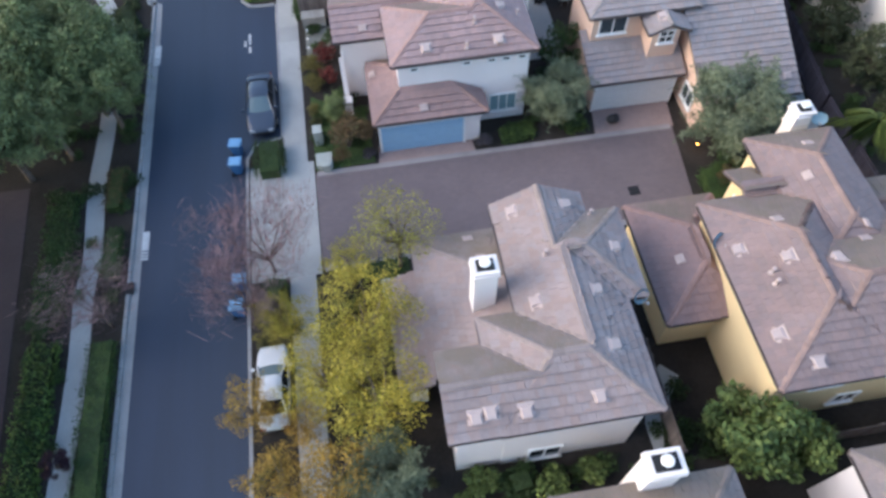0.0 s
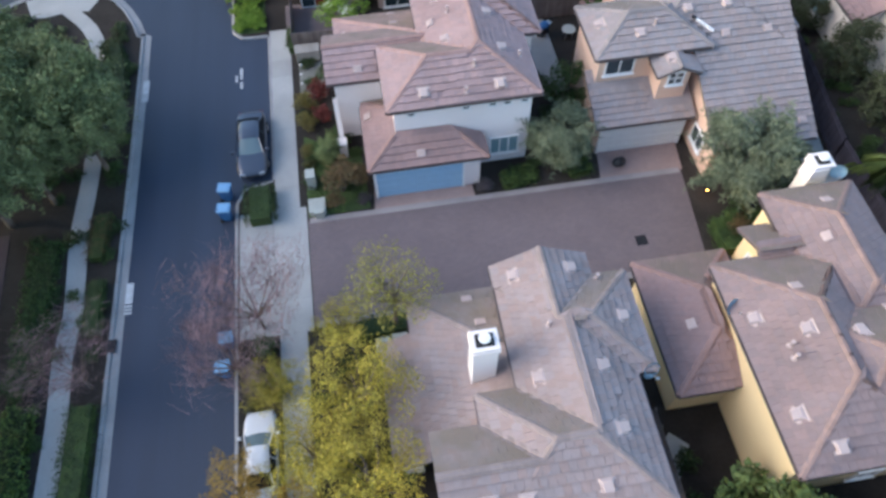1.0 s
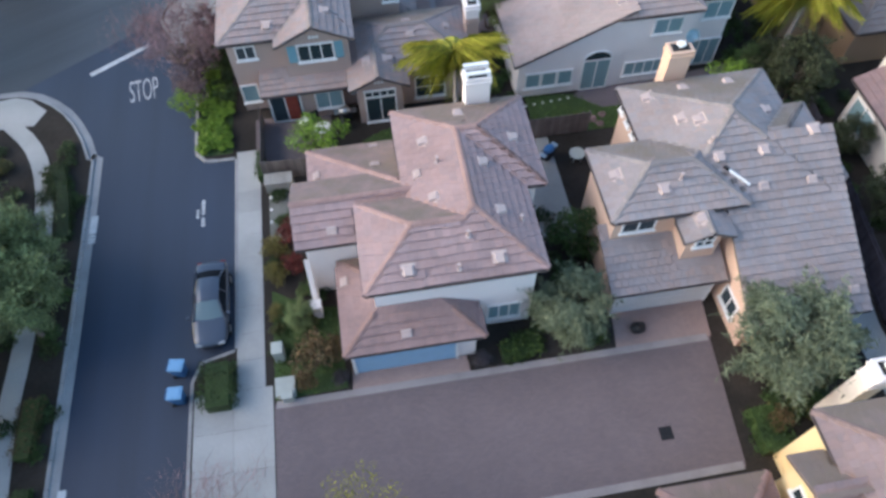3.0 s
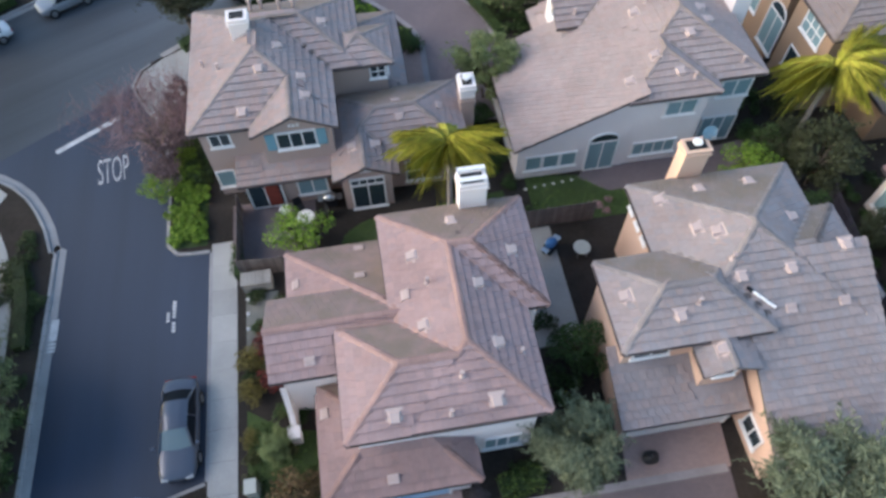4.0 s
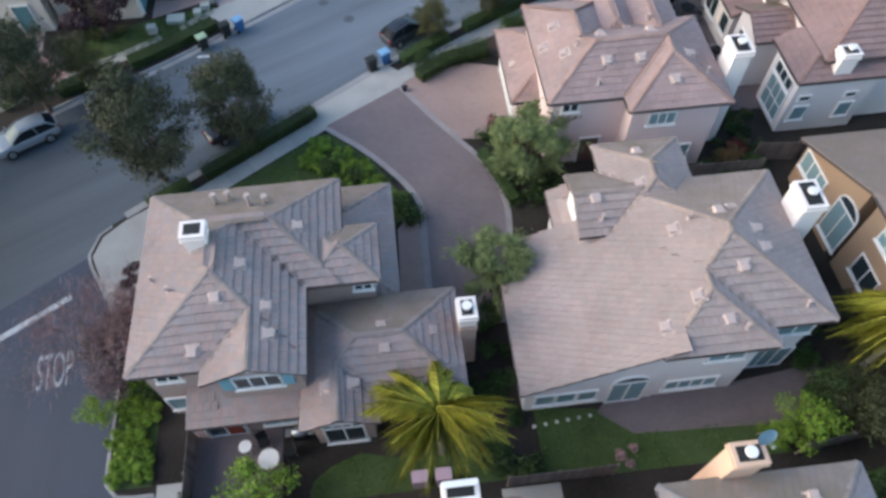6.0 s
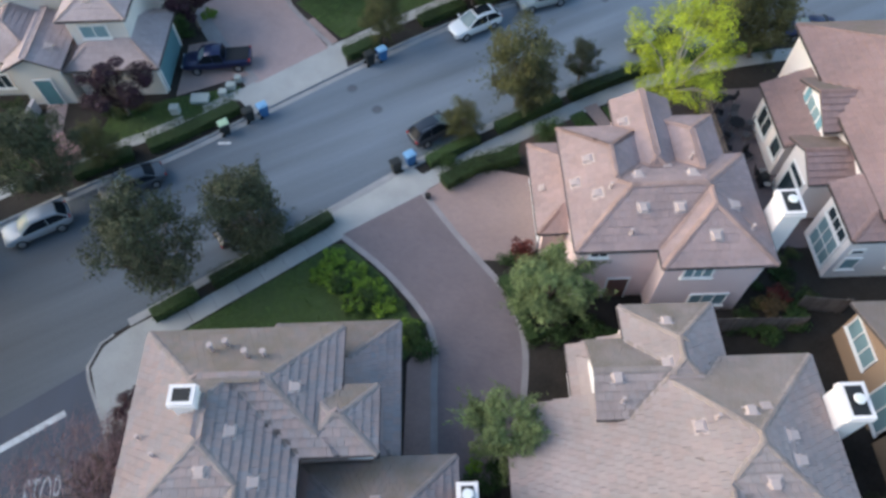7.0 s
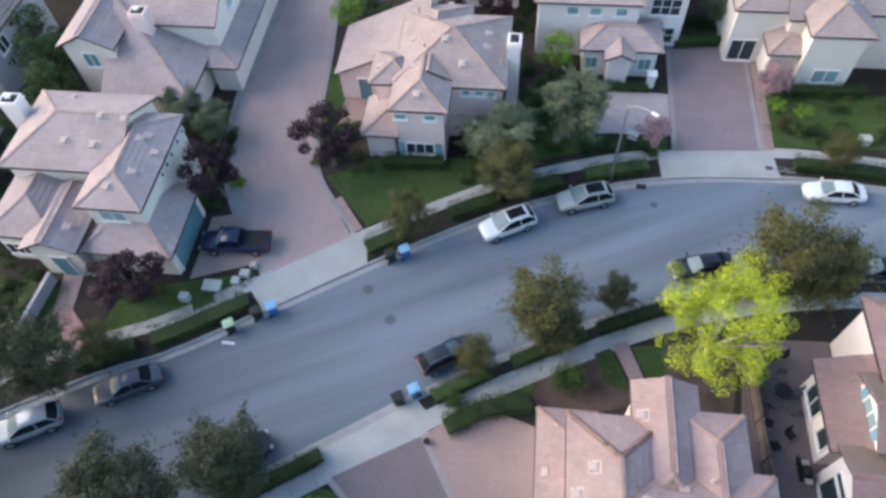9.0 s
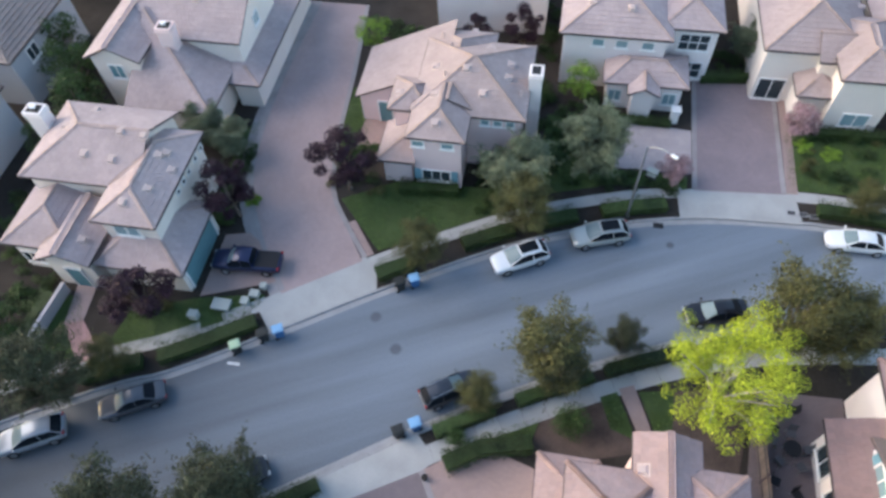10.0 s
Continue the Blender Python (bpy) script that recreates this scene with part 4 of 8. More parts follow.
def shrub(label, seed, r, h, kind, leaves=900, size=0.12, clumps=9, category="shrub"):
    rng = np.random.default_rng(seed)
    top = thing("shrub", label, category)
    cs, rs = [], []
    for q in range(clumps):
        a = q * 2.4
        rr = r * 0.62 * math.sqrt((q + 0.3) / clumps)
        cs.append((rr * math.cos(a), rr * math.sin(a), h * rng.uniform(0.30, 0.72)))
        rs.append(min(r, h) * rng.uniform(0.36, 0.52))
    V, F = leaf_cloud(rng, cs, rs, leaves, size)
    V[:, 2] = np.maximum(V[:, 2], 0.0)
    bm = bmesh.new()
    limbs(bm, rng, (0, 0, -0.05), [Vector(c) for c in cs], 0.03, 5)
    part("stem", bm, BARK, top)
    mesh_object("foliage", V, F, LEAF[kind], top)
    return top


def bed(area, masters, n, seed, z=0.12, lo=0.6, hi=1.1, keep=0.6):
    """Fills a planting bed, given by its corners, with one tangle of low foliage."""
    rng = np.random.default_rng(seed)
    xs, ys = [q[0] for q in area], [q[1] for q in area]
    kinds = []
    for m in masters:
        me = [c for c in m.children if c.name.startswith("foliage")][0].data
        co = np.empty(len(me.vertices) * 3)
        me.vertices.foreach_get("co", co)
        kinds.append((co.reshape(-1, 4, 3), me.materials[0]))
    V, mats = [], []
    made = 0
    while made < n:
        x, y = rng.uniform(min(xs), max(xs)), rng.uniform(min(ys), max(ys))
        inside = False
        for i, (ax, ay) in enumerate(area):
            bx, by = area[(i + 1) % len(area)]
            if (ay > y) != (by > y) and x < (bx - ax) * (y - ay) / (by - ay) + ax:
                inside = not inside
        if not inside:
            continue
        k = made % len(kinds)
        s, a = rng.uniform(lo, hi), rng.uniform(0, 2 * math.pi)
        quads = kinds[k][0][rng.random(len(kinds[k][0])) < keep]
        c, d = math.cos(a) * s, math.sin(a) * s
        P = np.stack([quads[..., 0] * c - quads[..., 1] * d + x, quads[..., 0] * d + quads[..., 1] * c + y, quads[..., 2] * s * rng.uniform(0.7, 1.1) + z], -1)
        V.append(P.reshape(-1, 3))
        mats += [k] * len(quads)
        made += 1
    V = np.concatenate(V)
    ob = mesh_object("groundcover", V, np.arange(len(V)).reshape(-1, 4), kinds[0][1], None)
    for _, m in kinds[1:]:
        ob.data.materials.append(m)
    ob.data.polygons.foreach_set("material_index", mats)
    tagged(ob, "tangle of low green bed plants and groundcover", "groundcover", kind="stuff")
    return ob


def turf(area, dens, seed, z=0.13):
    """Grass blades over a lawn, in denser and thinner patches."""
    rng = np.random.default_rng(seed)
    A = np.array(area)
    lo, hi = A.min(0), A.max(0)
    n = int((hi - lo).prod() * dens)
    P = rng.uniform(lo, hi, (n, 2))
    inside = np.zeros(n, bool)
    for i in range(len(A)):
        (ax, ay), (bx, by) = A[i], A[(i + 1) % len(A)]
        if ay != by:
            inside ^= ((ay > P[:, 1]) != (by > P[:, 1])) & (P[:, 0] < (bx - ax) * (P[:, 1] - ay) / (by - ay) + ax)
    P = P[inside]
    patch = 0.5 + 0.5 * np.sin(P[:, 0] * 1.3 + 2 * np.sin(P[:, 1] * 0.7)) * np.sin(P[:, 1] * 1.1 + 1.7 * np.sin(P[:, 0] * 0.9))
    P = P[rng.random(len(P)) < 0.35 + 0.65 * patch]
    n = len(P)
    a = rng.uniform(0, 2 * math.pi, n)
    d = np.stack([np.cos(a), np.sin(a)], 1)
    w = rng.uniform(0.012, 0.03, n)[:, None]
    h = rng.uniform(0.05, 0.13, n)
    lean = rng.normal(size=(n, 2)) * 0.06
    V = np.zeros((n, 4, 3))
    V[:, 0, :2], V[:, 1, :2] = P - d * w, P + d * w
    V[:, 2, :2], V[:, 3, :2] = P + d * w * 0.3 + lean, P - d * w * 0.3 + lean
    V[:, :2, 2], V[:, 2:, 2] = z, (z + h)[:, None]
    return V.reshape(-1, 3)


def put(master, spots, z=0.12):
    """Sets a master plant at the first spot and copies it to the others: (x, y, scale, turn, height factor)."""
    out = []
    for q, (x, y, s, turn, *k) in enumerate(spots):
        m = pose(x, y, z, 0, 0, turn) @ Matrix.Diagonal((s, s, s * (k[0] if k else 1.0), 1))
        if q == 0:
            first = m
            out.append(master)
        else:
            out.append(copy_thing(master, m))
    master.matrix_basis = first
    return out

# ---- vehicles and street furniture ----
def paint(name, c, metal=0.3):
    m = plain(name, c, 0.28, metal)
    b = m.node_tree.nodes["Principled BSDF"]
    b.inputs["Coat Weight"].default_value = 0.35
    b.inputs["Coat Roughness"].default_value = 0.12
    return m


PAINT = {
    "white": paint("white_car_paint", (0.70, 0.72, 0.74), 0.0), "silver": paint("silver_car_paint", (0.26, 0.285, 0.32), 0.15),
    "dark": paint("charcoal_car_paint", (0.030, 0.036, 0.050), 0.2), "steel": paint("steel_grey_car_paint", (0.072, 0.087, 0.12), 0.25), "grey": paint("grey_car_paint", (0.062, 0.072, 0.090), 0.1),
    "black": paint("black_car_paint", (0.012, 0.013, 0.018), 0.1), "navy": paint("navy_car_paint", (0.009, 0.015, 0.058), 0.2),
    "sage": paint("sage_car_paint", (0.40, 0.43, 0.42), 0.15), "blue": paint("slate_blue_car_paint", (0.075, 0.10, 0.13), 0.4),
}
SHAPES = {
    # body: (x, half width, belt height, sill height); cabin: (x, half width, height)
    "sedan": dict(L=4.7, W=0.90, body=[(-2.35, .66, .72, .42), (-2.25, .80, .90, .30), (-1.6, .88, .96, .24), (-0.6, .90, .93, .22), (0.6, .90, .92, .22), (1.0, .89, .90, .22), (1.7, .87, .82, .24), (2.15, .80, .72, .28), (2.35, .62, .58, .36)],
                  cabin=[(-1.75, .66, .96), (-1.05, .60, 1.36), (-0.3, .60, 1.44), (0.30, .59, 1.40), (1.15, .70, .92)]),
    "suv": dict(L=4.75, W=0.94, body=[(-2.37, .80, 1.00, .45), (-2.30, .90, 1.05, .34), (-1.6, .94, 1.08, .28), (-0.6, .95, 1.06, .27), (0.6, .95, 1.05, .27), (1.1, .94, 1.04, .28), (1.8, .91, .98, .30), (2.25, .84, .86, .34), (2.38, .68, .70, .42)],
                cabin=[(-2.28, .72, 1.08), (-1.72, .64, 1.56), (-0.8, .67, 1.68), (0.15, .65, 1.64), (1.22, .78, 1.05)]),
    "pickup": dict(L=5.7, W=0.98, body=[(-2.85, .92, 1.05, .50), (-2.80, .96, 1.12, .42), (-1.5, .98, 1.12, .36), (-0.6, .98, 1.12, .36), (0.8, .98, 1.10, .36), (1.4, .97, 1.10, .36), (2.1, .95, 1.08, .38), (2.65, .90, 1.00, .42), (2.85, .76, .80, .50)],
                   cabin=[(-0.75, .80, 1.12), (-0.60, .74, 1.78), (0.2, .74, 1.84), (0.75, .72, 1.78), (1.45, .82, 1.10)]),
}


def car(label, kind, color, x, y, turn, z=0.0, roof_mat=None, rack=False, grow=1.0):
    S = SHAPES[kind]
    pm = PAINT[color]
    size = (0.96 if kind == "pickup" else 0.89) * grow
    top = thing("car", label, "pickup truck" if kind == "pickup" else "car", (x, y, z), turn)
    bm = bmesh.new()
    rows = []
    for px, w, hi, lo in S["body"]:
        mid = (hi + lo) / 2
        prof = [(0, lo), (w * .80, lo), (w * .96, lo + .10), (w, mid), (w * .985, hi - .16), (w * .93, hi - .04), (w * .70, hi + .015), (0, hi + .03)]
        full = [(-a, b) for a, b in prof[::-1][:-1]] + prof
        rows.append([bm.verts.new((px, a, b)) for a, b in full[:-1]])
    n = len(rows[0])
    for r in range(len(rows) - 1):
        for q in range(n):
            bm.faces.new((rows[r][q], rows[r][(q + 1) % n], rows[r + 1][(q + 1) % n], rows[r + 1][q]))
    bm.faces.new(rows[0])
    bm.faces.new(rows[-1][::-1])
    bmesh.ops.recalc_face_normals(bm, faces=bm.faces[:])
    body = part("body", bm, pm, top, smooth=True)
    sub = body.modifiers.new("round", "SUBSURF")
    sub.levels = sub.render_levels = 2
    cab = S["cabin"]
    belt = lambda xx: float(np.interp(xx, [b[0] for b in S["body"]], [b[2] for b in S["body"]])) - 0.03
    wide = lambda xx: float(np.interp(xx, [b[0] for b in S["body"]], [b[1] for b in S["body"]]))
    rf = cab[1:-1]

    def sheet(name, rows, mat, parent, gap=0.0):
        bm = bmesh.new()
        vs = [[bm.verts.new(p) for p in row] for row in rows]
        for a, b in zip(vs, vs[1:]):
            for q in range(len(a) - 1):
                bm.faces.new((a[q], a[q + 1], b[q + 1], b[q]))
        bmesh.ops.recalc_face_normals(bm, faces=bm.faces[:])
        return part(name, bm, mat, parent, smooth=True)

    # arched roof
    xs = np.linspace(rf[0][0], rf[-1][0], 7)
    rows = []
    for q, xx in enumerate(xs):
        w = float(np.interp(xx, [c[0] for c in rf], [c[1] for c in rf]))
        h = float(np.interp(xx, [c[0] for c in rf], [c[2] for c in rf])) + 0.03 * math.sin(math.pi * q / 6)
        rows.append([(xx, w * f, h - 0.13 * abs(f) ** 3.5) for f in np.linspace(-1, 1, 11)])
    roof = sheet("roof", rows, pm, body)
    for name, lo, hi, mat in (("windscreen", cab[-1], cab[-2], WINDSCREEN), ("rear_window", cab[0], cab[1], GLASS_CAR)):
        out = 1 if lo[0] > 0 else -1
        wl = wide(lo[0]) * 0.84
        rows = []
        for f in np.linspace(0, 1, 6):
            rows.append([(lo[0] + (hi[0] - lo[0]) * f + out * (0.13 * (1 - y * y) - 0.09) * (1 - 0.5 * f), y * (wl + (hi[1] * 0.97 - wl) * f),
                          belt(lo[0]) - 0.01 + (hi[2] - belt(lo[0]) - 0.015 + 0.01) * f ** 0.92 - 0.10 * f * abs(y) ** 3.5) for y in np.linspace(-1, 1, 9)])
        sheet(name, rows, mat, body)
    for s in (-1, 1):
        rows = []
        for xx in np.linspace(cab[0][0] + 0.10, cab[-1][0] - 0.12, 12):
            w = float(np.interp(xx, [c[0] for c in cab], [wide(cab[0][0]) * 0.86] + [c[1] for c in rf] + [wide(cab[-1][0]) * 0.86]))
            h = float(np.interp(xx, [c[0] for c in cab], [belt(cab[0][0])] + [c[2] - 0.09 for c in rf] + [belt(cab[-1][0])]))
            wb = wide(xx) * 0.92
            rows.append([(xx, s * (wb + (w - wb) * f), belt(xx) - 0.02 + max(0.02, h - belt(xx)) * f) for f in (0, 0.5, 1)])
        sheet("side_window", rows, GLASS_CAR, body)
        m2 = cab[2]
        bm = bmesh.new()
        tube(bm, (m2[0] - .05, s * (wide(m2[0]) * .925), belt(m2[0])), (m2[0], s * m2[1] * 1.01, m2[2] - .10), .035, .03, 6)
        part("pillar", bm, pm, body)
        for a, b in ((cab[0], cab[1]), (cab[-1], cab[-2])):
            bm = bmesh.new()
            tube(bm, (a[0], s * wide(a[0]) * .88, belt(a[0]) + .01), (b[0], s * b[1] * .98, b[2] - .09), .05, .045, 6)
            part("pillar", bm, pm, body)
    if roof_mat:
        x0, x1 = rf[0][0] + 0.25, rf[-1][0] - 0.12
        w = rf[0][1] * 0.72
        rows = [[(xx, w * f, float(np.interp(xx, [c[0] for c in rf], [c[2] for c in rf])) + 0.042) for f in (-1, 0, 1)] for xx in np.linspace(x0, x1, 5)]
        sheet("sunroof", rows, roof_mat, roof)
    if rack:
        for s in (-1, 1):
            bm = bmesh.new()
            tube(bm, (rf[0][0] + .1, s * rf[0][1] * .86, rf[0][2] + .07), (rf[-1][0] - .05, s * rf[-1][1] * .86, rf[-1][2] + .07), .02)
            for f in (.1, .9):
                px = rf[0][0] + (rf[-1][0] - rf[0][0]) * f
                tube(bm, (px, s * rf[0][1] * .86, rf[1][2] - .05), (px, s * rf[0][1] * .86, rf[1][2] + .06), .018)
            part("roof_rail", bm, ALLOY, body)
    if kind == "pickup":
        bm = bmesh.new()
        box(bm, -2.72, -.80, 1.135, -0.85, .80, 1.16, .01)
        part("bed_cover", bm, BLACK_PLASTIC, body)
    R = .33 if kind == "sedan" else .37
    ax = S["L"] * .295
    for px in (-ax, ax):
        for s in (-1, 1):
            bm = bmesh.new()
            cy = s * (S["W"] - .10)
            tube(bm, (px, cy - .11, R), (px, cy + .11, R), R, R, 20)
            wheel = part("wheel", bm, RUBBER, top)
            bm = bmesh.new()
            tube(bm, (px, cy + s * .10, R), (px, cy + s * .122, R), R * .66, R * .6, 14)
            part("rim", bm, ALLOY, wheel)
    b0, b1 = S["body"][0], S["body"][-1]
    for s in (-1, 1):
        bm = bmesh.new()
        box(bm, b1[0] - .22, s * b1[1] * .88 - .16, b1[2] - .06, b1[0] - .03, s * b1[1] * .88 + .16, b1[2] + .07, .02)
        part("headlight", bm, LAMP_CLEAR, body)
        bm = bmesh.new()
        box(bm, b0[0] + .0, s * b0[1] * .88 - .14, b0[2] - .10, b0[0] + .16, s * b0[1] * .88 + .14, b0[2] + .04, .02)
        part("tail_light", bm, LAMP_RED, body)
        bm = bmesh.new()
        mx = cab[-1][0] - .25
        box(bm, mx - .06, s * (S["W"] + .10) - .10, belt(mx) + .05, mx + .08, s * (S["W"] + .10) + .08, belt(mx) + .20, .02)
        part("wing_mirror", bm, pm, body)
    bm = bmesh.new()
    box(bm, b1[0] - .12, -b1[1] * .62, b1[3] + .02, b1[0] + .012, b1[1] * .62, b1[2] - .10, .02)
    part("grille", bm, BLACK_PLASTIC, body)
    top.scale = (size * (0.95 if kind == "suv" else 1.0), size * 0.97, size * 1.05)
    return top


def bin_cart(x, y, turn, body_mat, lid_mat, label):
    top = thing("wheelie_bin", label, "wheelie bin", (x, y, 0.0), turn, "bins put out at the kerb")
    bm = bmesh.new()
    lo = [bm.verts.new(p) for p in ((-.22, -.24, .06), (.22, -.24, .06), (.22, .24, .06), (-.22, .24, .06))]
    hi = [bm.verts.new(p) for p in ((-.29, -.33, .98), (.29, -.33, .98), (.29, .33, .98), (-.29, .33, .98))]
    for q in range(4):
        bm.faces.new((lo[q], lo[(q + 1) % 4], hi[(q + 1) % 4], hi[q]))
    bm.faces.new(lo[::-1])
    bm.faces.new(hi)
    bmesh.ops.bevel(bm, geom=bm.edges[:], offset=.03, segments=2, affect="EDGES")
    part("body", bm, body_mat, top)
    bm = bmesh.new()
    box(bm, -.32, -.37, .97, .32, .34, 1.05, .03)
    box(bm, -.24, -.28, 1.05, .24, .22, 1.085, .02)
    part("lid", bm, lid_mat, top)
    bm = bmesh.new()
    tube(bm, (-.26, .40, 1.0), (.26, .40, 1.0), .018)
    for s in (-.24, .24):
        tube(bm, (s, .32, .96), (s, .40, 1.0), .018)
    part("handle", bm, body_mat, top)
    for s in (-1, 1):
        bm = bmesh.new()
        tube(bm, (s * .25 - .03, .26, .12), (s * .25 + .03, .26, .12), .12, .12, 14)
        part("wheel", bm, RUBBER, top)
    return top


def street_lamp(x, y, turn, h=7.0):
    top = thing("street_lamp", "grey metal street lamp with a curved arm on the kerb", "street lamp", (x, y, 0.12), turn)
    bm = bmesh.new()
    tube(bm, (0, 0, 0), (0, 0, h), .09, .06, 10)
    tube(bm, (0, 0, 0), (0, 0, .3), .16, .13, 10)
    part("pole", bm, METAL, top)
    bm = bmesh.new()
    pts = [(0, 0, h - .1), (.5, 0, h + .35), (1.1, 0, h + .5), (1.7, 0, h + .5)]
    for a, b in zip(pts, pts[1:]):
        tube(bm, a, b, .04, .035)
    arm = part("arm", bm, METAL, top)
    bm = bmesh.new()
    box(bm, 1.6, -.11, h + .43, 2.08, .11, h + .54, .04)
    part("lamp_head", bm, TRIM, arm)
    return top


def utility_box(x, y, turn, w, d, h, mat, label="pale green metal utility cabinet on the lawn"):
    top = thing("utility_box", label, "utility box", (x, y, 0.12), turn)
    bm = bmesh.new()
    box(bm, -w / 2, -d / 2, 0, w / 2, d / 2, h, .03)
    part("body", bm, mat, top)
    bm = bmesh.new()
    box(bm, -w / 2 - .02, -d / 2 - .02, h - .05, w / 2 + .02, d / 2 + .02, h + .03, .02)
    part("lid", bm, mat, top)
    return top


def fence(label, line, h=1.7, board=0.16, mat=None, z0=0.1):
    """A board fence: posts, a rail and each board."""
    mat = mat or FENCE
    top = thing("fence", label, "fence")
    bmm = shared.setdefault("board%g" % h, None)
    if bmm is None:
        bm = bmesh.new()
        box(bm, -board * .48, -.012, 0, board * .48, .012, h)
        bmm = bpy.data.meshes.new("board")
        bm.to_mesh(bmm)
        bm.free()
        bmm.materials.append(mat)
        shared["board%g" % h] = bmm
    for a, b in zip(line, line[1:]):
        a, b = Vector(a), Vector(b)
        d = b - a
        ang = math.degrees(math.atan2(d.y, d.x))
        n = max(1, int(d.length / board))
        for q in range(n):
            p = a + d * ((q + .5) / n)
            ob = new("board", bmm)
            ob.parent = top
            ob.matrix_local = pose(p.x, p.y, z0, 0, 0, ang)
        bm = bmesh.new()
        for z in (.3, h - .25):
            m = pose((a.x + b.x) / 2, (a.y + b.y) / 2, z0 + z, 0, 0, ang)
            vs = box(bm, -d.length / 2, .014, -.04, d.length / 2, .054, .04)
            bmesh.ops.transform(bm, matrix=m, verts=vs)
        part("rail", bm, mat, top)
        for q in range(int(d.length / 2.2) + 2):
            p = a + d * min(1, q * 2.2 / max(d.length, .1))
            bm = bmesh.new()
            box(bm, p.x - .05, p.y - .05, 0, p.x + .05, p.y + .05, z0 + h + .08)
            part("post", bm, mat, top)
    return top

# ---- ground, roads and pavements ----
EAST_KERB = smooth_line([(-6.95, -45), (-6.95, 0), (-6.95, 26.0), (-6.5, 27.0), (-4.85, 27.4)], 1.2) + smooth_line([(-4.85, 39.7), (-6.6, 39.8), (-7.2, 40.5), (-7.3, 45), (-8.0, 49.0), (-9.4, 51.8), (-10.1, 53.4), (-9.7, 54.8), (-8.3, 55.9)], 0.8)
SOUTH_KERB = smooth_line([(-8.3, 55.9), (2.0, 62.8), (7.5, 66.5), (13.0, 69.8), (22.0, 74.3), (30.0, 76.6), (40.0, 77.4), (60, 76), (90, 70)], 1.5)
NORTH_KERB = smooth_line([(-90, 18), (-45, 46), (-15.8, 64.4), (-8.8, 68.0), (-3.2, 71.6), (2.8, 75.6), (8.8, 79.3), (14.0, 82.0), (21.5, 84.5), (29.0, 85.5), (38.0, 85.2), (60, 82), (90, 76)], 1.5)
PARK_KERB = smooth_line([(-13.05, -45), (-13.05, 0), (-13.05, 37.5), (-13.4, 41.2), (-14.6, 44.2), (-16.2, 46.2), (-18.4, 47.4), (-21.0, 46.9), (-26, 43.8), (-45, 31), (-90, 3)], 1.2)

slab("ground", [(-1200, -1200), (1200, -1200), (1200, 1200), (-1200, 1200)], -1.0, -0.05, SOIL, "dark bare soil reaching to the horizon", kind="structure", category="ground")
slab("road_side", [(-13.3, -45), (-4.5, -45), (-4.5, 40.2), (-7.0, 40.5), (-7.0, 57.2), (-24.0, 45.8), (-13.3, 38)], -0.04, 0.0, ASPHALT, "smooth dark asphalt residential street", kind="structure", category="road")
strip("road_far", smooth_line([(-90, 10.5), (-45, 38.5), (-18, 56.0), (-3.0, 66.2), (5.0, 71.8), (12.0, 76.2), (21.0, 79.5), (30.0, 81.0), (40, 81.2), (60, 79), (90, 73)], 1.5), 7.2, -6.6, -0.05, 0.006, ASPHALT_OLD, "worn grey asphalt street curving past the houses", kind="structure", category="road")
slab("ground_east", EAST_KERB + SOUTH_KERB[1:] + [(90, -45)], -0.04, 0.115, SOIL, "dark planted soil round the houses", kind="structure", category="ground")
slab("ground_park", PARK_KERB + [(-90, -45)], -0.04, 0.115, SOIL, "dark mulched park strip", kind="structure", category="ground")
slab("ground_north", NORTH_KERB + [(90, 220), (-90, 220)], -0.04, 0.115, SOIL, "dark planted soil across the street", kind="structure", category="ground")


def kerb(line, width, side, label):
    """Kerb stones along a line, each a piece."""
    top = thing("kerb", label, "kerb", kind="structure")
    P = [Vector(p) for p in line]
    for a, b in zip(P, P[1:]):
        if (b - a).length < 0.05 or max(abs(a.x), abs(b.x)) > 48 or min(a.y, b.y) < -12:
            continue
        t = (b - a).normalized()
        n = Vector((-t.y, t.x)) * side
        m = max(1, int((b - a).length / 3.0))
        for q in range(m):
            s0, s1 = a.lerp(b, q / m) + t * 0.008, a.lerp(b, (q + 1) / m) - t * 0.008
            bm = bmesh.new()
            vs = []
            for z, o in ((-0.03, -0.03), (0.10, -0.02), (0.135, 0.02), (0.135, width)):
                vs.append([bm.verts.new((*(s0 + n * o), z)), bm.verts.new((*(s1 + n * o), z))])
            for r in range(3):
                bm.faces.new((vs[r][0], vs[r][1], vs[r + 1][1], vs[r + 1][0]))
            bmesh.ops.recalc_face_normals(bm, faces=bm.faces[:])
            part("kerb_stone", bm, KERB, top)
    return top


kerb(EAST_KERB[: -1], 0.16, -1, "pale concrete kerb along the street")
kerb(SOUTH_KERB, 0.16, -1, "pale concrete kerb along the curved street")
kerb(NORTH_KERB, 0.16, 1, "pale concrete kerb along the far side")
kerb(PARK_KERB, 0.16, 1, "pale concrete kerb along the park")
for nm, ln, a, b in (("gutter_strip", PARK_KERB, 0.0, -0.45), ("gutter_strip", SOUTH_KERB, 0.0, 0.45), ("gutter_strip", NORTH_KERB, 0.0, -0.45)):
    strip(nm, [p for p in ln if -48 < p[0] < 48 and p[1] > -12], a, b, -0.03, 0.012, KERB, "pale concrete gutter strip", kind="structure", category="gutter")


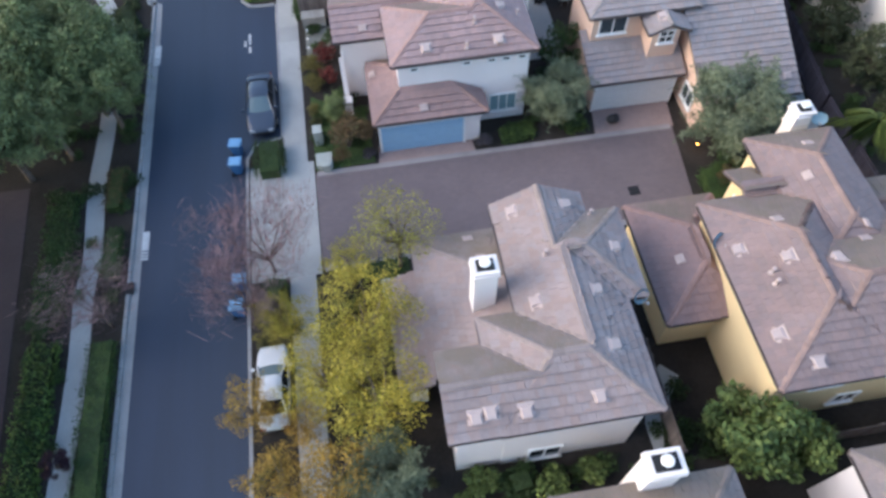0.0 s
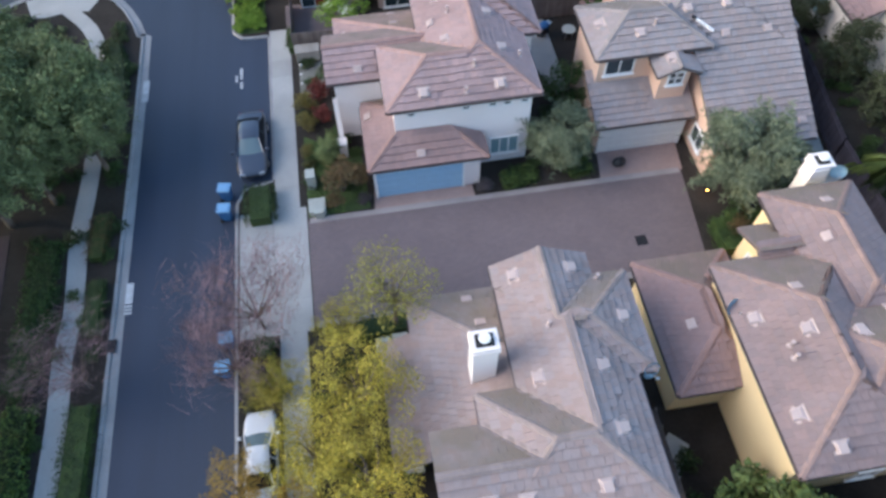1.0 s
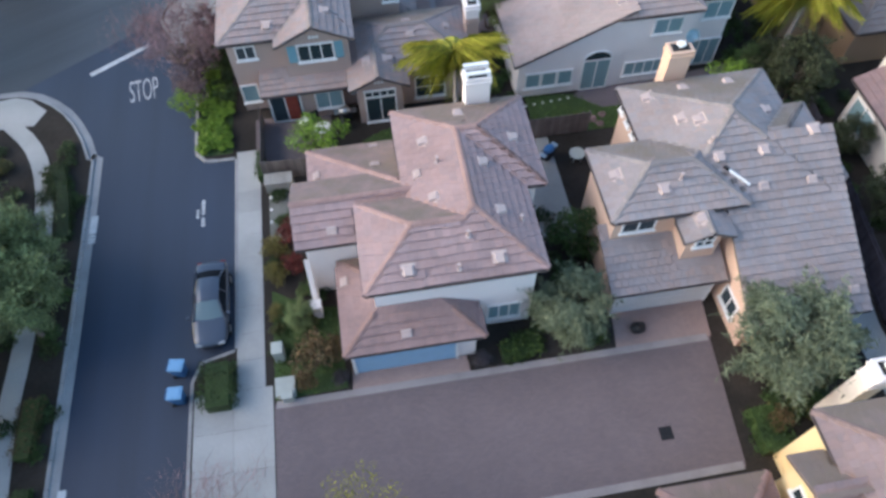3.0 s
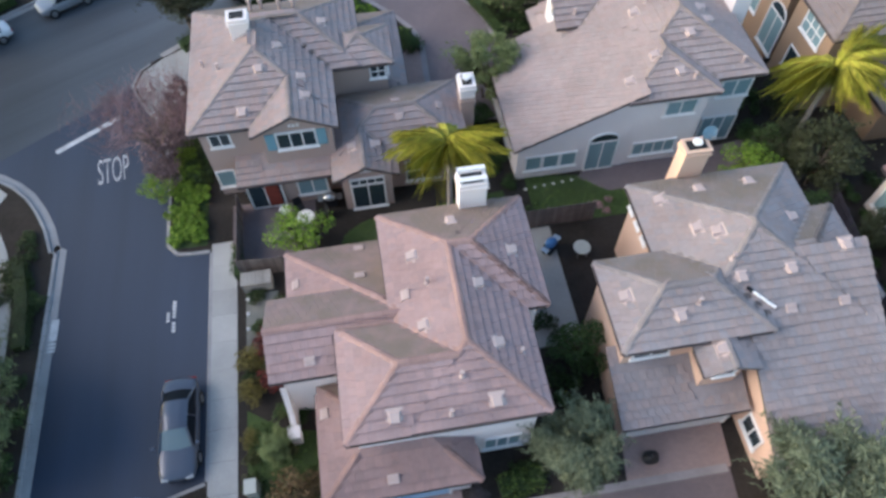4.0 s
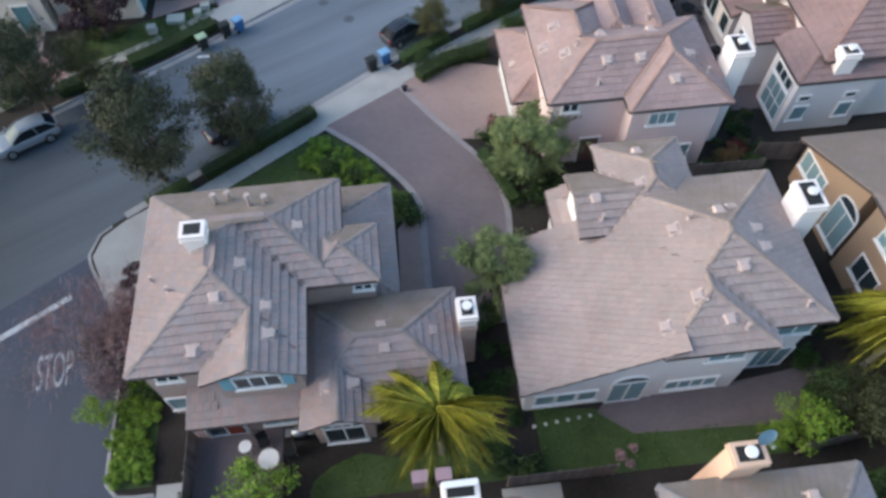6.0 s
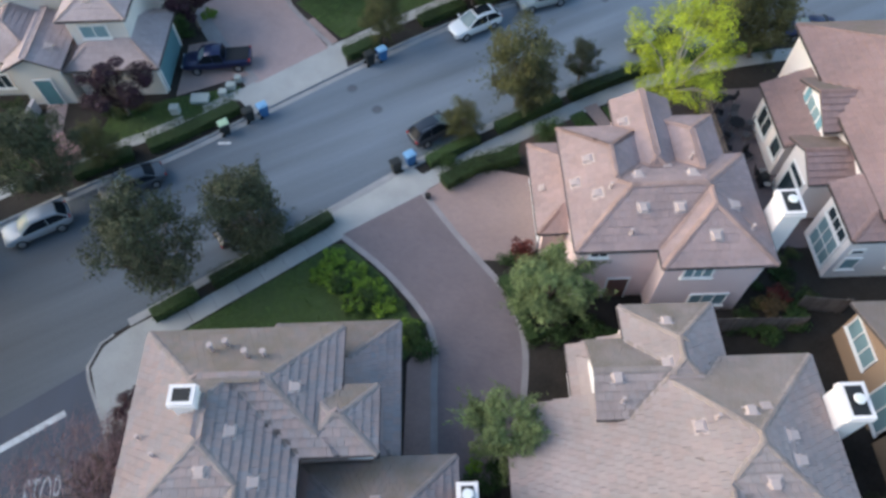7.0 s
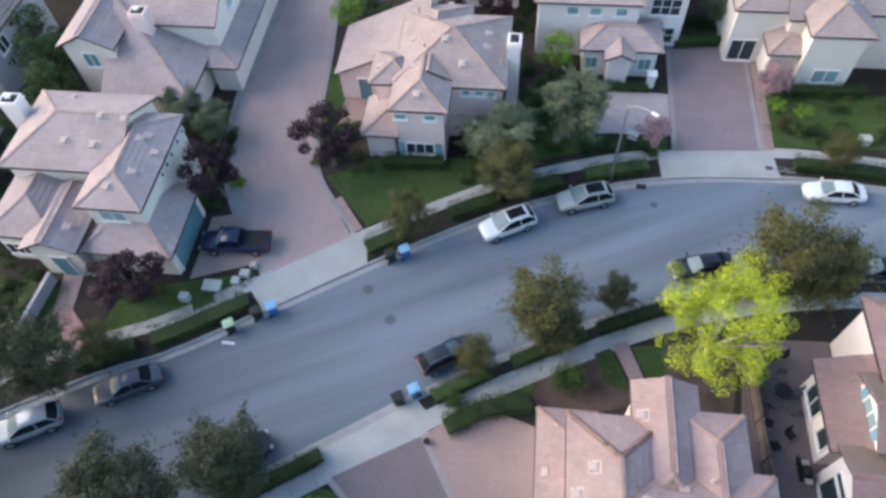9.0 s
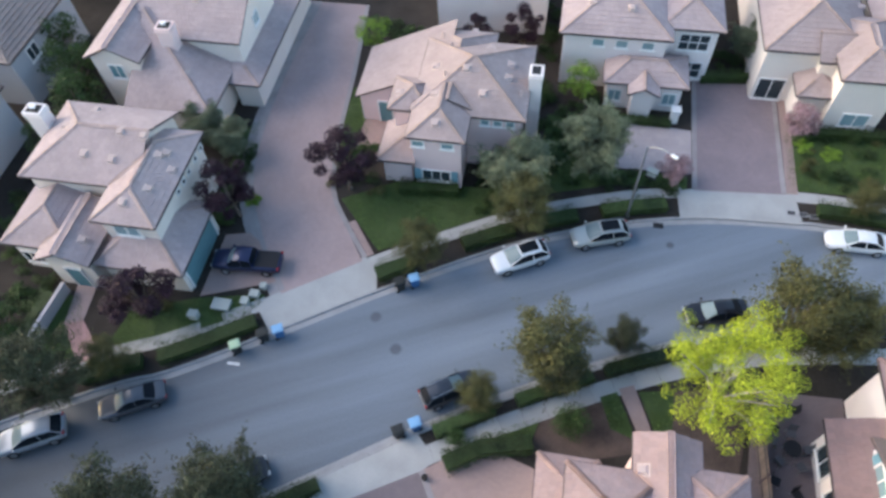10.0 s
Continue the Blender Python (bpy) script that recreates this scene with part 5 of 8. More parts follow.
def paving(name, label, line, d0, d1, step=1.5, z=0.132, mat=None, skip=()):
    """A walk of separate slabs along a line, between two offsets to its left."""
    top = thing(name, label, "pavement", kind="structure")
    P = [Vector(p) for p in line]
    acc = [0.0]
    for a, b in zip(P, P[1:]):
        acc.append(acc[-1] + (b - a).length)

    def at(s):
        i = min(max(int(np.searchsorted(acc, s)) - 1, 0), len(P) - 2)
        f = (s - acc[i]) / max(acc[i + 1] - acc[i], 1e-6)
        p = P[i].lerp(P[i + 1], f)
        lo, hi = max(i - 1, 0), min(i + 2, len(P) - 1)
        t = (P[hi] - P[lo]).normalized()
        return p, Vector((-t.y, t.x))

    s = 0.0
    while s < acc[-1] - 0.2:
        e = min(s + step, acc[-1])
        (p, n), (q, m) = at(s + 0.007), at(e - 0.007)
        s = e
        mid = (p + q) / 2 + n * (d0 + d1) / 2
        if abs(mid.x) > 46 or mid.y < -8 or any(x0 < mid.x < x1 and y0 < mid.y < y1 for x0, y0, x1, y1 in skip):
            continue
        ring = [p + n * d0, q + m * d0, q + m * d1, p + n * d1]
        bm = bmesh.new()
        dz = random.uniform(-0.003, 0.003)
        hi = [bm.verts.new((*v, z + dz)) for v in ring]
        lo = [bm.verts.new((*v, 0.06)) for v in ring]
        bm.faces.new(hi)
        for r in range(4):
            bm.faces.new((lo[r], lo[(r + 1) % 4], hi[(r + 1) % 4], hi[r]))
        bmesh.ops.recalc_face_normals(bm, faces=bm.faces[:])
        part("paving_slab", bm, mat or CONCRETE, top)
    return top


def slabs(name, label, rect, nx, ny, z=0.132, mat=None):
    top = thing(name, label, "pavement", kind="structure")
    x0, y0, x1, y1 = rect
    for i in range(nx):
        for j in range(ny):
            bm = bmesh.new()
            dz = random.uniform(-0.003, 0.003)
            box(bm, x0 + (x1 - x0) * i / nx + .007, y0 + (y1 - y0) * j / ny + .007, 0.05, x0 + (x1 - x0) * (i + 1) / nx - .007, y0 + (y1 - y0) * (j + 1) / ny - .007, z + dz)
            part("paving_slab", bm, mat or CONCRETE, top)
    return top


paving("pavement_east", "pale concrete sidewalk beside the street", [(-4.75, -8), (-4.75, 17.5)], 0.0, -1.35)
slabs("pavement_apron", "broad pale concrete apron at the alley mouth", (-6.75, 17.5, -3.05, 25.2), 2, 4)
paving("pavement_east", "pale concrete sidewalk beside the parking bay", [(-4.75, 25.2), (-4.75, 40.2)], 0.0, -1.35)
SIDE_S = [p for p in SOUTH_KERB if p[0] < 46]
paving("pavement_south", "grey concrete sidewalk behind the hedges", SIDE_S, -0.92, -2.08, skip=((3.2, 60, 8.0, 65),))
paving("pavement_north", "grey concrete sidewalk across the street", [p for p in NORTH_KERB if -40 < p[0] < 46], 1.9, 2.85, skip=((-3.6, 73.4, 1.8, 79), (23.6, 84, 30.8, 90)))
slab("pavement_corner", [(-7.9, 49.3), (-9.1, 51.6), (-9.8, 53.3), (-9.4, 54.6), (-8.3, 55.6), (-6.8, 56.5), (-5.6, 55.2), (-6.2, 53.6), (-6.4, 51.0)], 0.05, 0.137, CONCRETE, "pale concrete corner ramp", kind="structure", category="pavement")
slab("pavement_ramp", [(2.3, 62.85), (3.0, 61.0), (8.6, 64.4), (8.6, 65.6), (7.7, 66.5), (4.9, 64.6)], 0.05, 0.139, CONCRETE, "pale concrete driveway ramp", kind="structure", category="pavement")
slab("pavement_ramp", [(-3.3, 71.7), (-0.2, 73.7), (3.0, 75.9), (2.6, 77.8), (1.6, 78.4), (-3.5, 74.9), (-4.9, 73.6)], 0.05, 0.139, CONCRETE, "pale concrete driveway ramp", kind="structure", category="pavement")
slab("pavement_ramp", [(23.2, 84.9), (26.0, 85.25), (31.6, 85.5), (31.3, 88.2), (24.2, 87.75), (23.0, 87.4)], 0.05, 0.139, CONCRETE, "pale concrete driveway ramp", kind="structure", category="pavement")

slab("alley_near", [(-3.0, 17.7), (17.6, 17.9), (18.3, 24.2), (-3.0, 24.2)], 0.05, 0.140, PAVER, "grey brick-paved alley between the garages", kind="structure", category="alley")
slab("drive_blue", [(0.7, 24.2), (6.4, 24.2), (6.3, 25.6), (0.8, 25.6)], 0.05, 0.144, PAVER_PINK, "pinkish paved driveway", kind="structure", category="driveway")
slab("drive_peach", [(13.6, 24.2), (18.4, 24.2), (18.7, 26.6), (14.0, 26.6)], 0.05, 0.144, PAVER_PINK, "pinkish paved driveway", kind="structure", category="driveway")
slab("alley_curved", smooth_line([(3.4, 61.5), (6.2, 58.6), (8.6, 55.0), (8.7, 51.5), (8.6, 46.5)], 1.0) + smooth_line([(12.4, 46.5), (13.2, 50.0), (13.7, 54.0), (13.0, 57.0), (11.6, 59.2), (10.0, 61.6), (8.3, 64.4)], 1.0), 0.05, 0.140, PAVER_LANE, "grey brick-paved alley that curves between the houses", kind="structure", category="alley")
slab("drive_pink", [(8.4, 64.5), (11.5, 59.4), (13.2, 59.2), (15.2, 60.0), (15.2, 65.4), (12.5, 66.2), (10.5, 66.0)], 0.05, 0.144, PAVER_PINK, "pinkish paved driveway", kind="structure", category="driveway")
slab("path_paved", [(7.1, 47.4), (8.6, 47.4), (8.7, 52.0), (8.4, 54.6), (7.3, 53.0)], 0.05, 0.143, PAVER_PINK, "pinkish paved strip beside the alley", kind="structure", category="path")
slab("alley_north", smooth_line([(-3.4, 74.6), (-6.0, 78.5), (-8.4, 83.0), (-9.5, 88.0), (-9.8, 95.0), (-9.4, 106)], 1.5) + smooth_line([(-5.0, 106), (-4.0, 97.0), (-3.4, 89.5), (-2.4, 84.0), (-0.6, 81.0), (1.5, 78.0)], 1.5), 0.05, 0.140, PAVER_MAUVE, "mauve brick-paved lane across the street", kind="structure", category="alley")
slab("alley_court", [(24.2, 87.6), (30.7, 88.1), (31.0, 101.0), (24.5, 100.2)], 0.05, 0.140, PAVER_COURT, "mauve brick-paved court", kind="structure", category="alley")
slab("drive_truck", [(-8.9, 73.6), (-3.9, 75.5), (-5.4, 78.0), (-7.2, 79.2), (-8.9, 78.8)], 0.05, 0.144, PAVER_PINK, "pinkish paved driveway", kind="structure", category="driveway")
slab("drive_court", [(17.8, 89.0), (24.1, 89.2), (24.2, 93.6), (18.8, 94.0)], 0.05, 0.142, PAVER_PALE, "pale pinkish paved forecourt", kind="structure", category="driveway")
slab("path_entry", [(-17.3, 70.2), (-16.1, 70.6), (-13.8, 68.5), (-15.0, 67.5)], 0.05, 0.142, PATH_PINK, "pink paved garden path", kind="structure", category="path")
slab("path_entry", [(-17.8, 73.2), (-16.4, 73.2), (-16.1, 70.62), (-17.3, 70.22)], 0.05, 0.141, PAVER_MAUVE, "grey paved garden path", kind="structure", category="path")
slab("porch", [(-1.7, 88.2), (1.3, 87.6), (1.6, 91.7), (-1.5, 91.7)], 0.05, 0.146, PAVER_PINK, "pale pinkish paved porch", kind="structure", category="porch")
slab("path_entry", [(20.3, 67.0), (21.3, 67.0), (21.2, 69.0), (20.2, 71.6), (19.3, 71.2), (20.4, 68.7)], 0.05, 0.142, PAVER_PINK, "pinkish garden path", kind="structure", category="path")
slab("path", [(25.3, 16.6), (26.7, 16.6), (26.8, 23.4), (27.5, 27.4), (25.5, 27.4), (25.3, 23.0)], 0.05, 0.135, CONCRETE, "grey concrete path beside the dark fence", kind="structure", category="path")
slab("path", [(11.0, 4.6), (11.5, 4.6), (11.5, 5.8), (11.9, 7.4), (12.8, 8.3), (13.3, 9.0), (12.6, 9.7), (11.7, 9.0), (11.0, 7.0)], 0.05, 0.135, CONCRETE, "grey concrete path in the side yard", kind="structure", category="path")
slab("patio", [(10.9, 31.2), (13.6, 31.2), (13.6, 38.2), (10.9, 38.2)], 0.05, 0.135, CONCRETE, "grey concrete side patio", kind="structure", category="patio")
slab("patio", [(17.5, 40.0), (26.5, 39.6), (27.5, 42.5), (25.5, 42.2), (22.5, 41.9), (17.0, 42.3), (16.0, 41.2)], 0.05, 0.136, PAVER, "dark paved back patio", kind="structure", category="patio")
slab("patio", [(-3.6, 38.6), (1.0, 38.6), (1.0, 42.6), (-3.6, 42.6)], 0.05, 0.136, PAVER, "dark paved back patio", kind="structure", category="patio")
slab("patio", [(26.2, 59.5), (31.6, 59.5), (32.4, 72.6), (27.3, 72.4), (26.4, 66.0)], 0.05, 0.136, PAVER, "dark grey paved side yard", kind="structure", category="patio")
strip("path_park", smooth_line([(-15.3, -10), (-15.1, -2), (-15.35, 6), (-15.22, 11.4), (-15.2, 15.2), (-15.36, 18.0), (-15.15, 20.4), (-15.25, 22.4), (-15.42, 25.6), (-15.28, 29.4), (-15.3, 35.0), (-15.7, 39.3), (-16.8, 42.6), (-18.8, 45.2)], 1.0), 0.5, -0.5, 0.05, 0.134, CONCRETE, "pale winding park footpath", kind="structure", category="path")
slab("pavement_corner", [(-19.9, 44.3), (-18.5, 44.7), (-17.1, 44.5), (-16.5, 45.7), (-17.6, 46.8), (-18.6, 47.2), (-20.4, 46.9), (-21.6, 46.3), (-20.9, 44.4)], 0.05, 0.138, CONCRETE, "pale concrete corner ramp", kind="structure", category="pavement")
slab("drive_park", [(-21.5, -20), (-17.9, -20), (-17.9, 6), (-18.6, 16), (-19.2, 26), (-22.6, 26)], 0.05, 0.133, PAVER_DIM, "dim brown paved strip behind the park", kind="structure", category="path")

# flush concrete edging along the lanes
for ln in ([(-3.35, 74.9), (-6.0, 78.5), (-8.4, 83.0), (-9.5, 88.0), (-9.8, 95.0), (-9.4, 106)], [(-4.85, 106), (-3.85, 97.0), (-3.25, 89.5), (-2.25, 84.0), (-0.45, 81.0), (1.6, 78.3)],
           [(24.3, 87.8), (24.6, 100.2)], [(30.75, 101.0), (30.55, 88.2)], [(31.0, 100.6), (24.4, 100.3)], [(8.3, 64.4), (10.0, 61.6), (11.6, 59.2), (13.0, 57.0), (13.7, 54.0), (13.2, 50.0), (12.4, 46.5)],
           [(3.4, 61.3), (6.2, 58.6), (8.6, 55.0), (8.7, 51.5), (8.6, 46.5)], [(-2.9, 17.75), (17.5, 17.95)], [(-2.9, 24.15), (18.2, 24.15)]):
    strip("lane_edging", smooth_line(ln, 1.0), 0.20, -0.16, 0.05, 0.147, EDGING, "narrow concrete edging beside the lane", kind="structure", category="edging")

for ln, a, b, m in (([(-3.35, 74.9), (-6.0, 78.5), (-8.4, 83.0), (-9.5, 88.0), (-9.8, 95.0), (-9.4, 106)], 0.95, 0.21, EDGING), ([(30.55, 88.2), (30.85, 101.0)], -0.22, -1.0, PAVER_PINK), ([(-0.45, 81.0), (1.6, 78.3)], 0.21, 0.7, PAVER_PINK)):
    strip("lane_border", smooth_line(ln, 1.0), a, b, 0.05, 0.143, m, "pale flat border strip beside the lane", kind="structure", category="edging")

LAWNS = ([(-6.4, 54.5), (2.9, 60.8), (3.6, 60.8), (6.2, 58.2), (8.2, 54.6), (7.2, 53.2), (-4.5, 53.8), (-6.1, 53.6)],
          [(-6.9, 40.2), (-5.0, 40.2), (-5.0, 44.5), (-5.2, 50.5), (-6.4, 50.8), (-7.0, 46.0)],
          [(13.0, 38.3), (24.6, 38.3), (24.0, 40.0), (17.5, 40.1), (16.0, 41.4), (13.0, 41.8)],
          [(-9.8, 70.0), (-4.4, 73.4), (-4.5, 74.4), (-9.2, 73.4), (-13.2, 71.8), (-13.6, 69.4), (-12.2, 68.9)],
          [(2.4, 79.0), (12.2, 84.6), (12.0, 86.0), (7.4, 85.6), (2.8, 85.6), (-1.4, 83.2)],
          [(12.6, 85.5), (17.4, 87.0), (18.4, 93.5), (13.0, 94.0)],
          [(30.95, 88.5), (46, 89), (46, 94.5), (31.15, 94.3)],
          [(17.5, 87.2), (20.0, 87.5), (23.7, 87.6), (23.8, 88.9), (17.8, 88.8)],
          [(10.2, 66.6), (14.4, 67.3), (14.8, 68.6), (14.2, 68.4)],
          [(18.9, 68.6), (20.2, 68.2), (20.1, 68.9), (19.2, 71.0), (18.2, 70.5)],
          [(21.4, 68.6), (22.4, 68.2), (22.6, 71.6), (20.5, 71.2), (21.3, 69.2)],
          [(2.2, 38.6), (11.6, 38.6), (11.6, 41.0), (8.5, 40.9), (6.3, 40.2), (4.6, 40.6), (3.2, 40.1), (2.4, 39.5)],
          [(-9.4, 80.0), (-8.8, 84.2), (-10.2, 90.5), (-11.2, 88.5), (-10.6, 80)],
          [(-2.9, 86.0), (-0.6, 86.0), (-1.4, 95.0), (-3.4, 95.0)],
          [(-2.95, 24.4), (0.5, 24.5), (0.3, 28.9), (-1.2, 29.2), (-2.95, 30.4)],
          [(-19.5, 66.4), (-14.9, 68.2), (-17.0, 72.2), (-18.9, 72.4)])
for q in LAWNS:
    slab("lawn", q, 0.05, 0.130, LAWN, "short green lawn", kind="structure", category="lawn")

for q in ([(14.4, 66.9), (15.6, 65.9), (20.2, 67.3), (20.3, 68.2), (18.9, 68.6), (18.2, 70.5), (14.8, 68.6)], [(21.4, 67.2), (25.8, 65.6), (27.2, 72.4), (22.6, 71.6), (22.4, 68.2), (21.4, 68.6)]):
    slab("mulch_bed", q, 0.05, 0.128, MULCH, "bare brown mulch bed in the front garden", kind="structure", category="planting bed")

slab("gravel_bed", [(-2.95, 33.4), (-1.3, 33.4), (-1.3, 36.7), (-2.95, 36.7)], 0.05, 0.127, GRAVEL, "grey gravel bed beside the house", kind="structure", category="gravel")

# ---- road markings ----
slab("stop_line", [(-14.1, 48.45), (-10.5, 50.75), (-10.7, 51.05), (-14.3, 48.75)], 0.0, 0.008, MARK, "white painted stop line", kind="structure", category="road marking")
cu = bpy.data.curves.new("stop_text", "FONT")
cu.body, cu.size, cu.align_x = "STOP", 1.0, "CENTER"
tmp = new("stop_text", cu)
dg = bpy.context.evaluated_depsgraph_get()
me = bpy.data.meshes.new_from_object(tmp.evaluated_get(dg))
bpy.data.objects.remove(tmp)
me.materials.clear()
me.materials.append(MARK_WORN)
word = new("stop_marking", me)
word.matrix_world = pose(-10.55, 45.7, 0.008, 0, 0, 1) @ Matrix(((0.76, -0.6, 0, 0), (0, 2.75, 0, 0), (0, 0, 1, 0), (0, 0, 0, 1)))
tagged(word, "white painted word STOP on the asphalt", "road marking", kind="structure")


def mark(label, bars):
    bm = bmesh.new()
    for x0, y0, x1, y1 in bars:
        box(bm, x0, y0, 0.0, x1, y1, 0.020)
    me = bpy.data.meshes.new("kerb_marking")
    bm.to_mesh(me)
    bm.free()
    me.materials.append(MARK)
    tagged(new("kerb_marking", me), label, "road marking", kind="structure")


mark("short white painted road mark", [(-5.35, 69.1, -4.5, 69.3)])
# two worn lines of small painted letters along each kerb, as plain bars
for mx, my, way in ((-6.65, 36.15, -1), (-6.65, 6.9, -1), (-12.66, 36.05, 1), (-12.45, 20.95, 1)):
    bars = []
    if way > 0:
        bars.append((mx - 0.19, my - 0.30, mx + 0.19, my + 0.92))
        bars += [(mx - 0.19, my - 0.92 + q * 0.2, mx + 0.19, my - 0.80 + q * 0.2) for q in range(3)]
    else:
        bars += [(mx - 0.09, my - 0.92 + q * 0.205, mx + 0.09, my - 0.76 + q * 0.205) for q in range(9) if q != 3]
    for q in range(3 if way < 0 else 0):
        cx = mx - 0.30
        bars.append((cx - 0.08, my - 0.30 + q * 0.2, cx + 0.08, my - 0.15 + q * 0.2))
    mark("small worn white lettering painted on the asphalt", bars)
for x, y, r in ((3.4, 73.9, 0.40), (5.2, 71.8, 0.40), (22.5, 82.5, 0.27)):
    top = thing("manhole_cover", "round dark iron manhole cover in the road", "manhole cover", (x, y, 0.006))
    bm = bmesh.new()
    tube(bm, (0, 0, -0.02), (0, 0, 0.008), r, r, 24)
    part("frame", bm, shade("worn_iron", (0.115, 0.132, 0.158), 0.7, 0.1), top)
    bm = bmesh.new()
    tube(bm, (0, 0, 0.0), (0, 0, 0.014), r * 0.75, r * 0.75, 24)
    part("lid", bm, shade("dark_iron", (0.098, 0.112, 0.134), 0.7, 0.1), top)
for x, y, w, d, zz in ((14.6, 19.9, .3, .3, .142), (-13.05, 18.3, .24, .34, .135), (21.7, 84.1, .35, .22, .016)):
    top = thing("drain_grate", "dark iron drain grate", "drain", (x, y, zz))
    bm = bmesh.new()
    box(bm, -w, -d, -.04, w, d, .012)
    part("frame", bm, BLACK_PLASTIC, top)
    bm = bmesh.new()
    for q in range(6):
        box(bm, -w * .85 + q * w * .3, -d * .85, .012, -w * .85 + q * w * .3 + w * .16, d * .85, .022)
    part("grille", bm, shade("rusted_grate", (0.035, 0.035, 0.038), 0.7, 0.3), top)

# ---- houses ----
A = [wing((4.4, 26.35, 10.1, 36.6), z=5.5), wing((4.42, 30.85, 11.1, 36.58), z=5.5), wing((2.05, 26.3, 10.08, 31.2), z=5.5), wing((-0.9, 29.6, 6.0, 33.4), z=4.75, s="NS"),
     wing((-0.25, 31.0, 6.4, 36.8), z=3.17, s="NW"), wing((0.7, 24.85, 7.15, 30.0), z=2.8)]
A[5]["roof"] = "red"
hA = house("white stucco house with pink tiled roofs and blue garage door", A, "white", "pink", solo=(2.0, 26.0, 7.0, 30.5))
garage_door(hA, "S", 3.42, 25.18, 4.75, 2.1, BLUE_DOOR)
roof_bits(hA, A, vents=[(5.68, 33.78), (5.7, 30.41), (7.63, 35.28), (9.94, 33.41), (8.16, 31.83), (8.46, 29.13), (4.05, 26.95), (8.03, 26.95)],
          flats=[(5.15, 32.09), (3.25, 34.24), (3.29, 36.4), (0.2, 34.86), (0.87, 30.17), (1.02, 28.59), (3.59, 25.4)], pipes=[(6.21, 26.75), (9.39, 28.71), (6.83, 27.96), (6.13, 32.24)])
chimney(hA, 8.8, 36.55, 0.1, 7.4, 1.25, 0.8, "box")
for u in (3.3, 6.2, 7.6, 8.4, 9.3):
    window(hA, "S", u, 26.63, 4.75, 0.34, 0.18, 1, 1, GLASS, sill=False)
window(hA, "S", 8.4, 26.63, 0.9, 1.5, 1.2, 3, 1, GLASS_TEAL)
window(hA, "W", -0.57, 31.2, 1.0, 1.2, 1.2, 2, 1)

B = [wing((13.5, 28.1, 20.0, 32.5), z=5.5), wing((16.3, 28.3, 24.2, 36.45), z=5.3), wing((19.6, 28.9, 25.2, 33.75), z=5.35), wing((16.6, 26.75, 18.95, 30.5), z=5.05, s="EW", p=0.45),
     wing((19.05, 23.2, 24.85, 31.0), z=2.75, s="S", ov=0.25), wing((13.4, 25.9, 19.1, 29.2), z=2.6, s="S", p=0.38)]
hB = house("peach stucco house with a long grey tiled catslide roof", B, "peach", "slate", solo=(19.0, 26.0, 25.0, 30.0))
garage_door(hB, "S", 16.3, 26.22, 4.7, 2.1, WHITE_DOOR)
window(hB, "S", 15.05, 28.43, 4.1, 1.5, 1.0, 2, 1)
window(hB, "S", 17.78, 27.08, 4.15, 0.75, 0.75, 2, 2)
window(hB, "W", 19.27, 25.2, 1.0, 1.2, 1.0, 2, 1)
for v in (34.0, 34.9, 35.8):
    window(hB, "W", 16.63, v, 4.2, 0.35, 0.5, 1, 1)
roof_bits(hB, B, vents=[(17.27, 35.04), (19.22, 35.24), (18.22, 33.01), (18.82, 32.51), (21.64, 35.28), (22.55, 32.96), (19.11, 30.33), (21.3, 30.35), (23.89, 30.92), (14.2, 30.44), (16.13, 29.14), (17.51, 27.64)],
          flats=[(20.93, 28.88), (23.29, 28.87), (24.2, 24.1)], pipes=[(18.89, 31.04), (16.97, 29.48)])
bar_a, bar_b = [Vector((x, y, surface(B, x, y)[0] + 0.12)) for x, y in ((19.4, 29.7), (20.24, 28.97))]
bm = bmesh.new()
tube(bm, bar_a, bar_b, 0.07, 0.07, 10)
mast = part("fallen_vent_pipe", bm, TRIM, hB)
bm = bmesh.new()
tube(bm, bar_a + (bar_a - bar_b) * 0.22, bar_a, 0.085, 0.085, 10)
part("pipe_collar", bm, BLACK_PLASTIC, mast)
chimney(hB, 19.3, 36.8, 0.1, 7.2, 1.2, 0.8, "disc", WALL["peach"])

C = [wing((3.75, 6.0, 10.15, 10.95), z=5.5), wing((5.42, 6.02, 10.2, 13.1), z=5.5, s="EWS"), wing((5.44, 10.85, 11.05, 15.4), z=5.5), wing((5.41, 12.0, 9.6, 16.55), z=5.5, s="EW"),
     wing((1.75, 6.04, 6.5, 9.75), z=5.5, s="NS"), wing((1.65, 9.6, 7.0, 16.85), z=3.0, s="NW"), wing((0.2, 9.4, 1.75, 15.2), z=2.26, s="W")]
hC = house("pale stucco house with weathered pink and grey tiled roofs", C, "white", "lilac", solo=(3.0, 6.3, 9.6, 10.0))
roof_bits(hC, C, vents=[(6.26, 15.71), (8.64, 15.68), (8.71, 11.11), (10.17, 13.16), (8.74, 8.61), (6.28, 11.1), (7.72, 6.78), (2.92, 6.72), (3.5, 6.82), (4.85, 6.66)],
          flats=[(4.69, 14.67), (4.38, 16.31)], pipes=[(9.73, 15.12), (7.06, 13.01)])
chimney(hC, 4.3, 12.35, 2.6, 7.35, 1.0, 0.8, "disc")
window(hC, "S", 6.0, 6.33, 0.35, 1.35, 1.25, 2, 1)
for u in (5.0, 7.2, 9.6):
    window(hC, "S", u, 6.33, 4.75, 0.45, 0.18, 1, 1, GLASS_TEAL, sill=False)
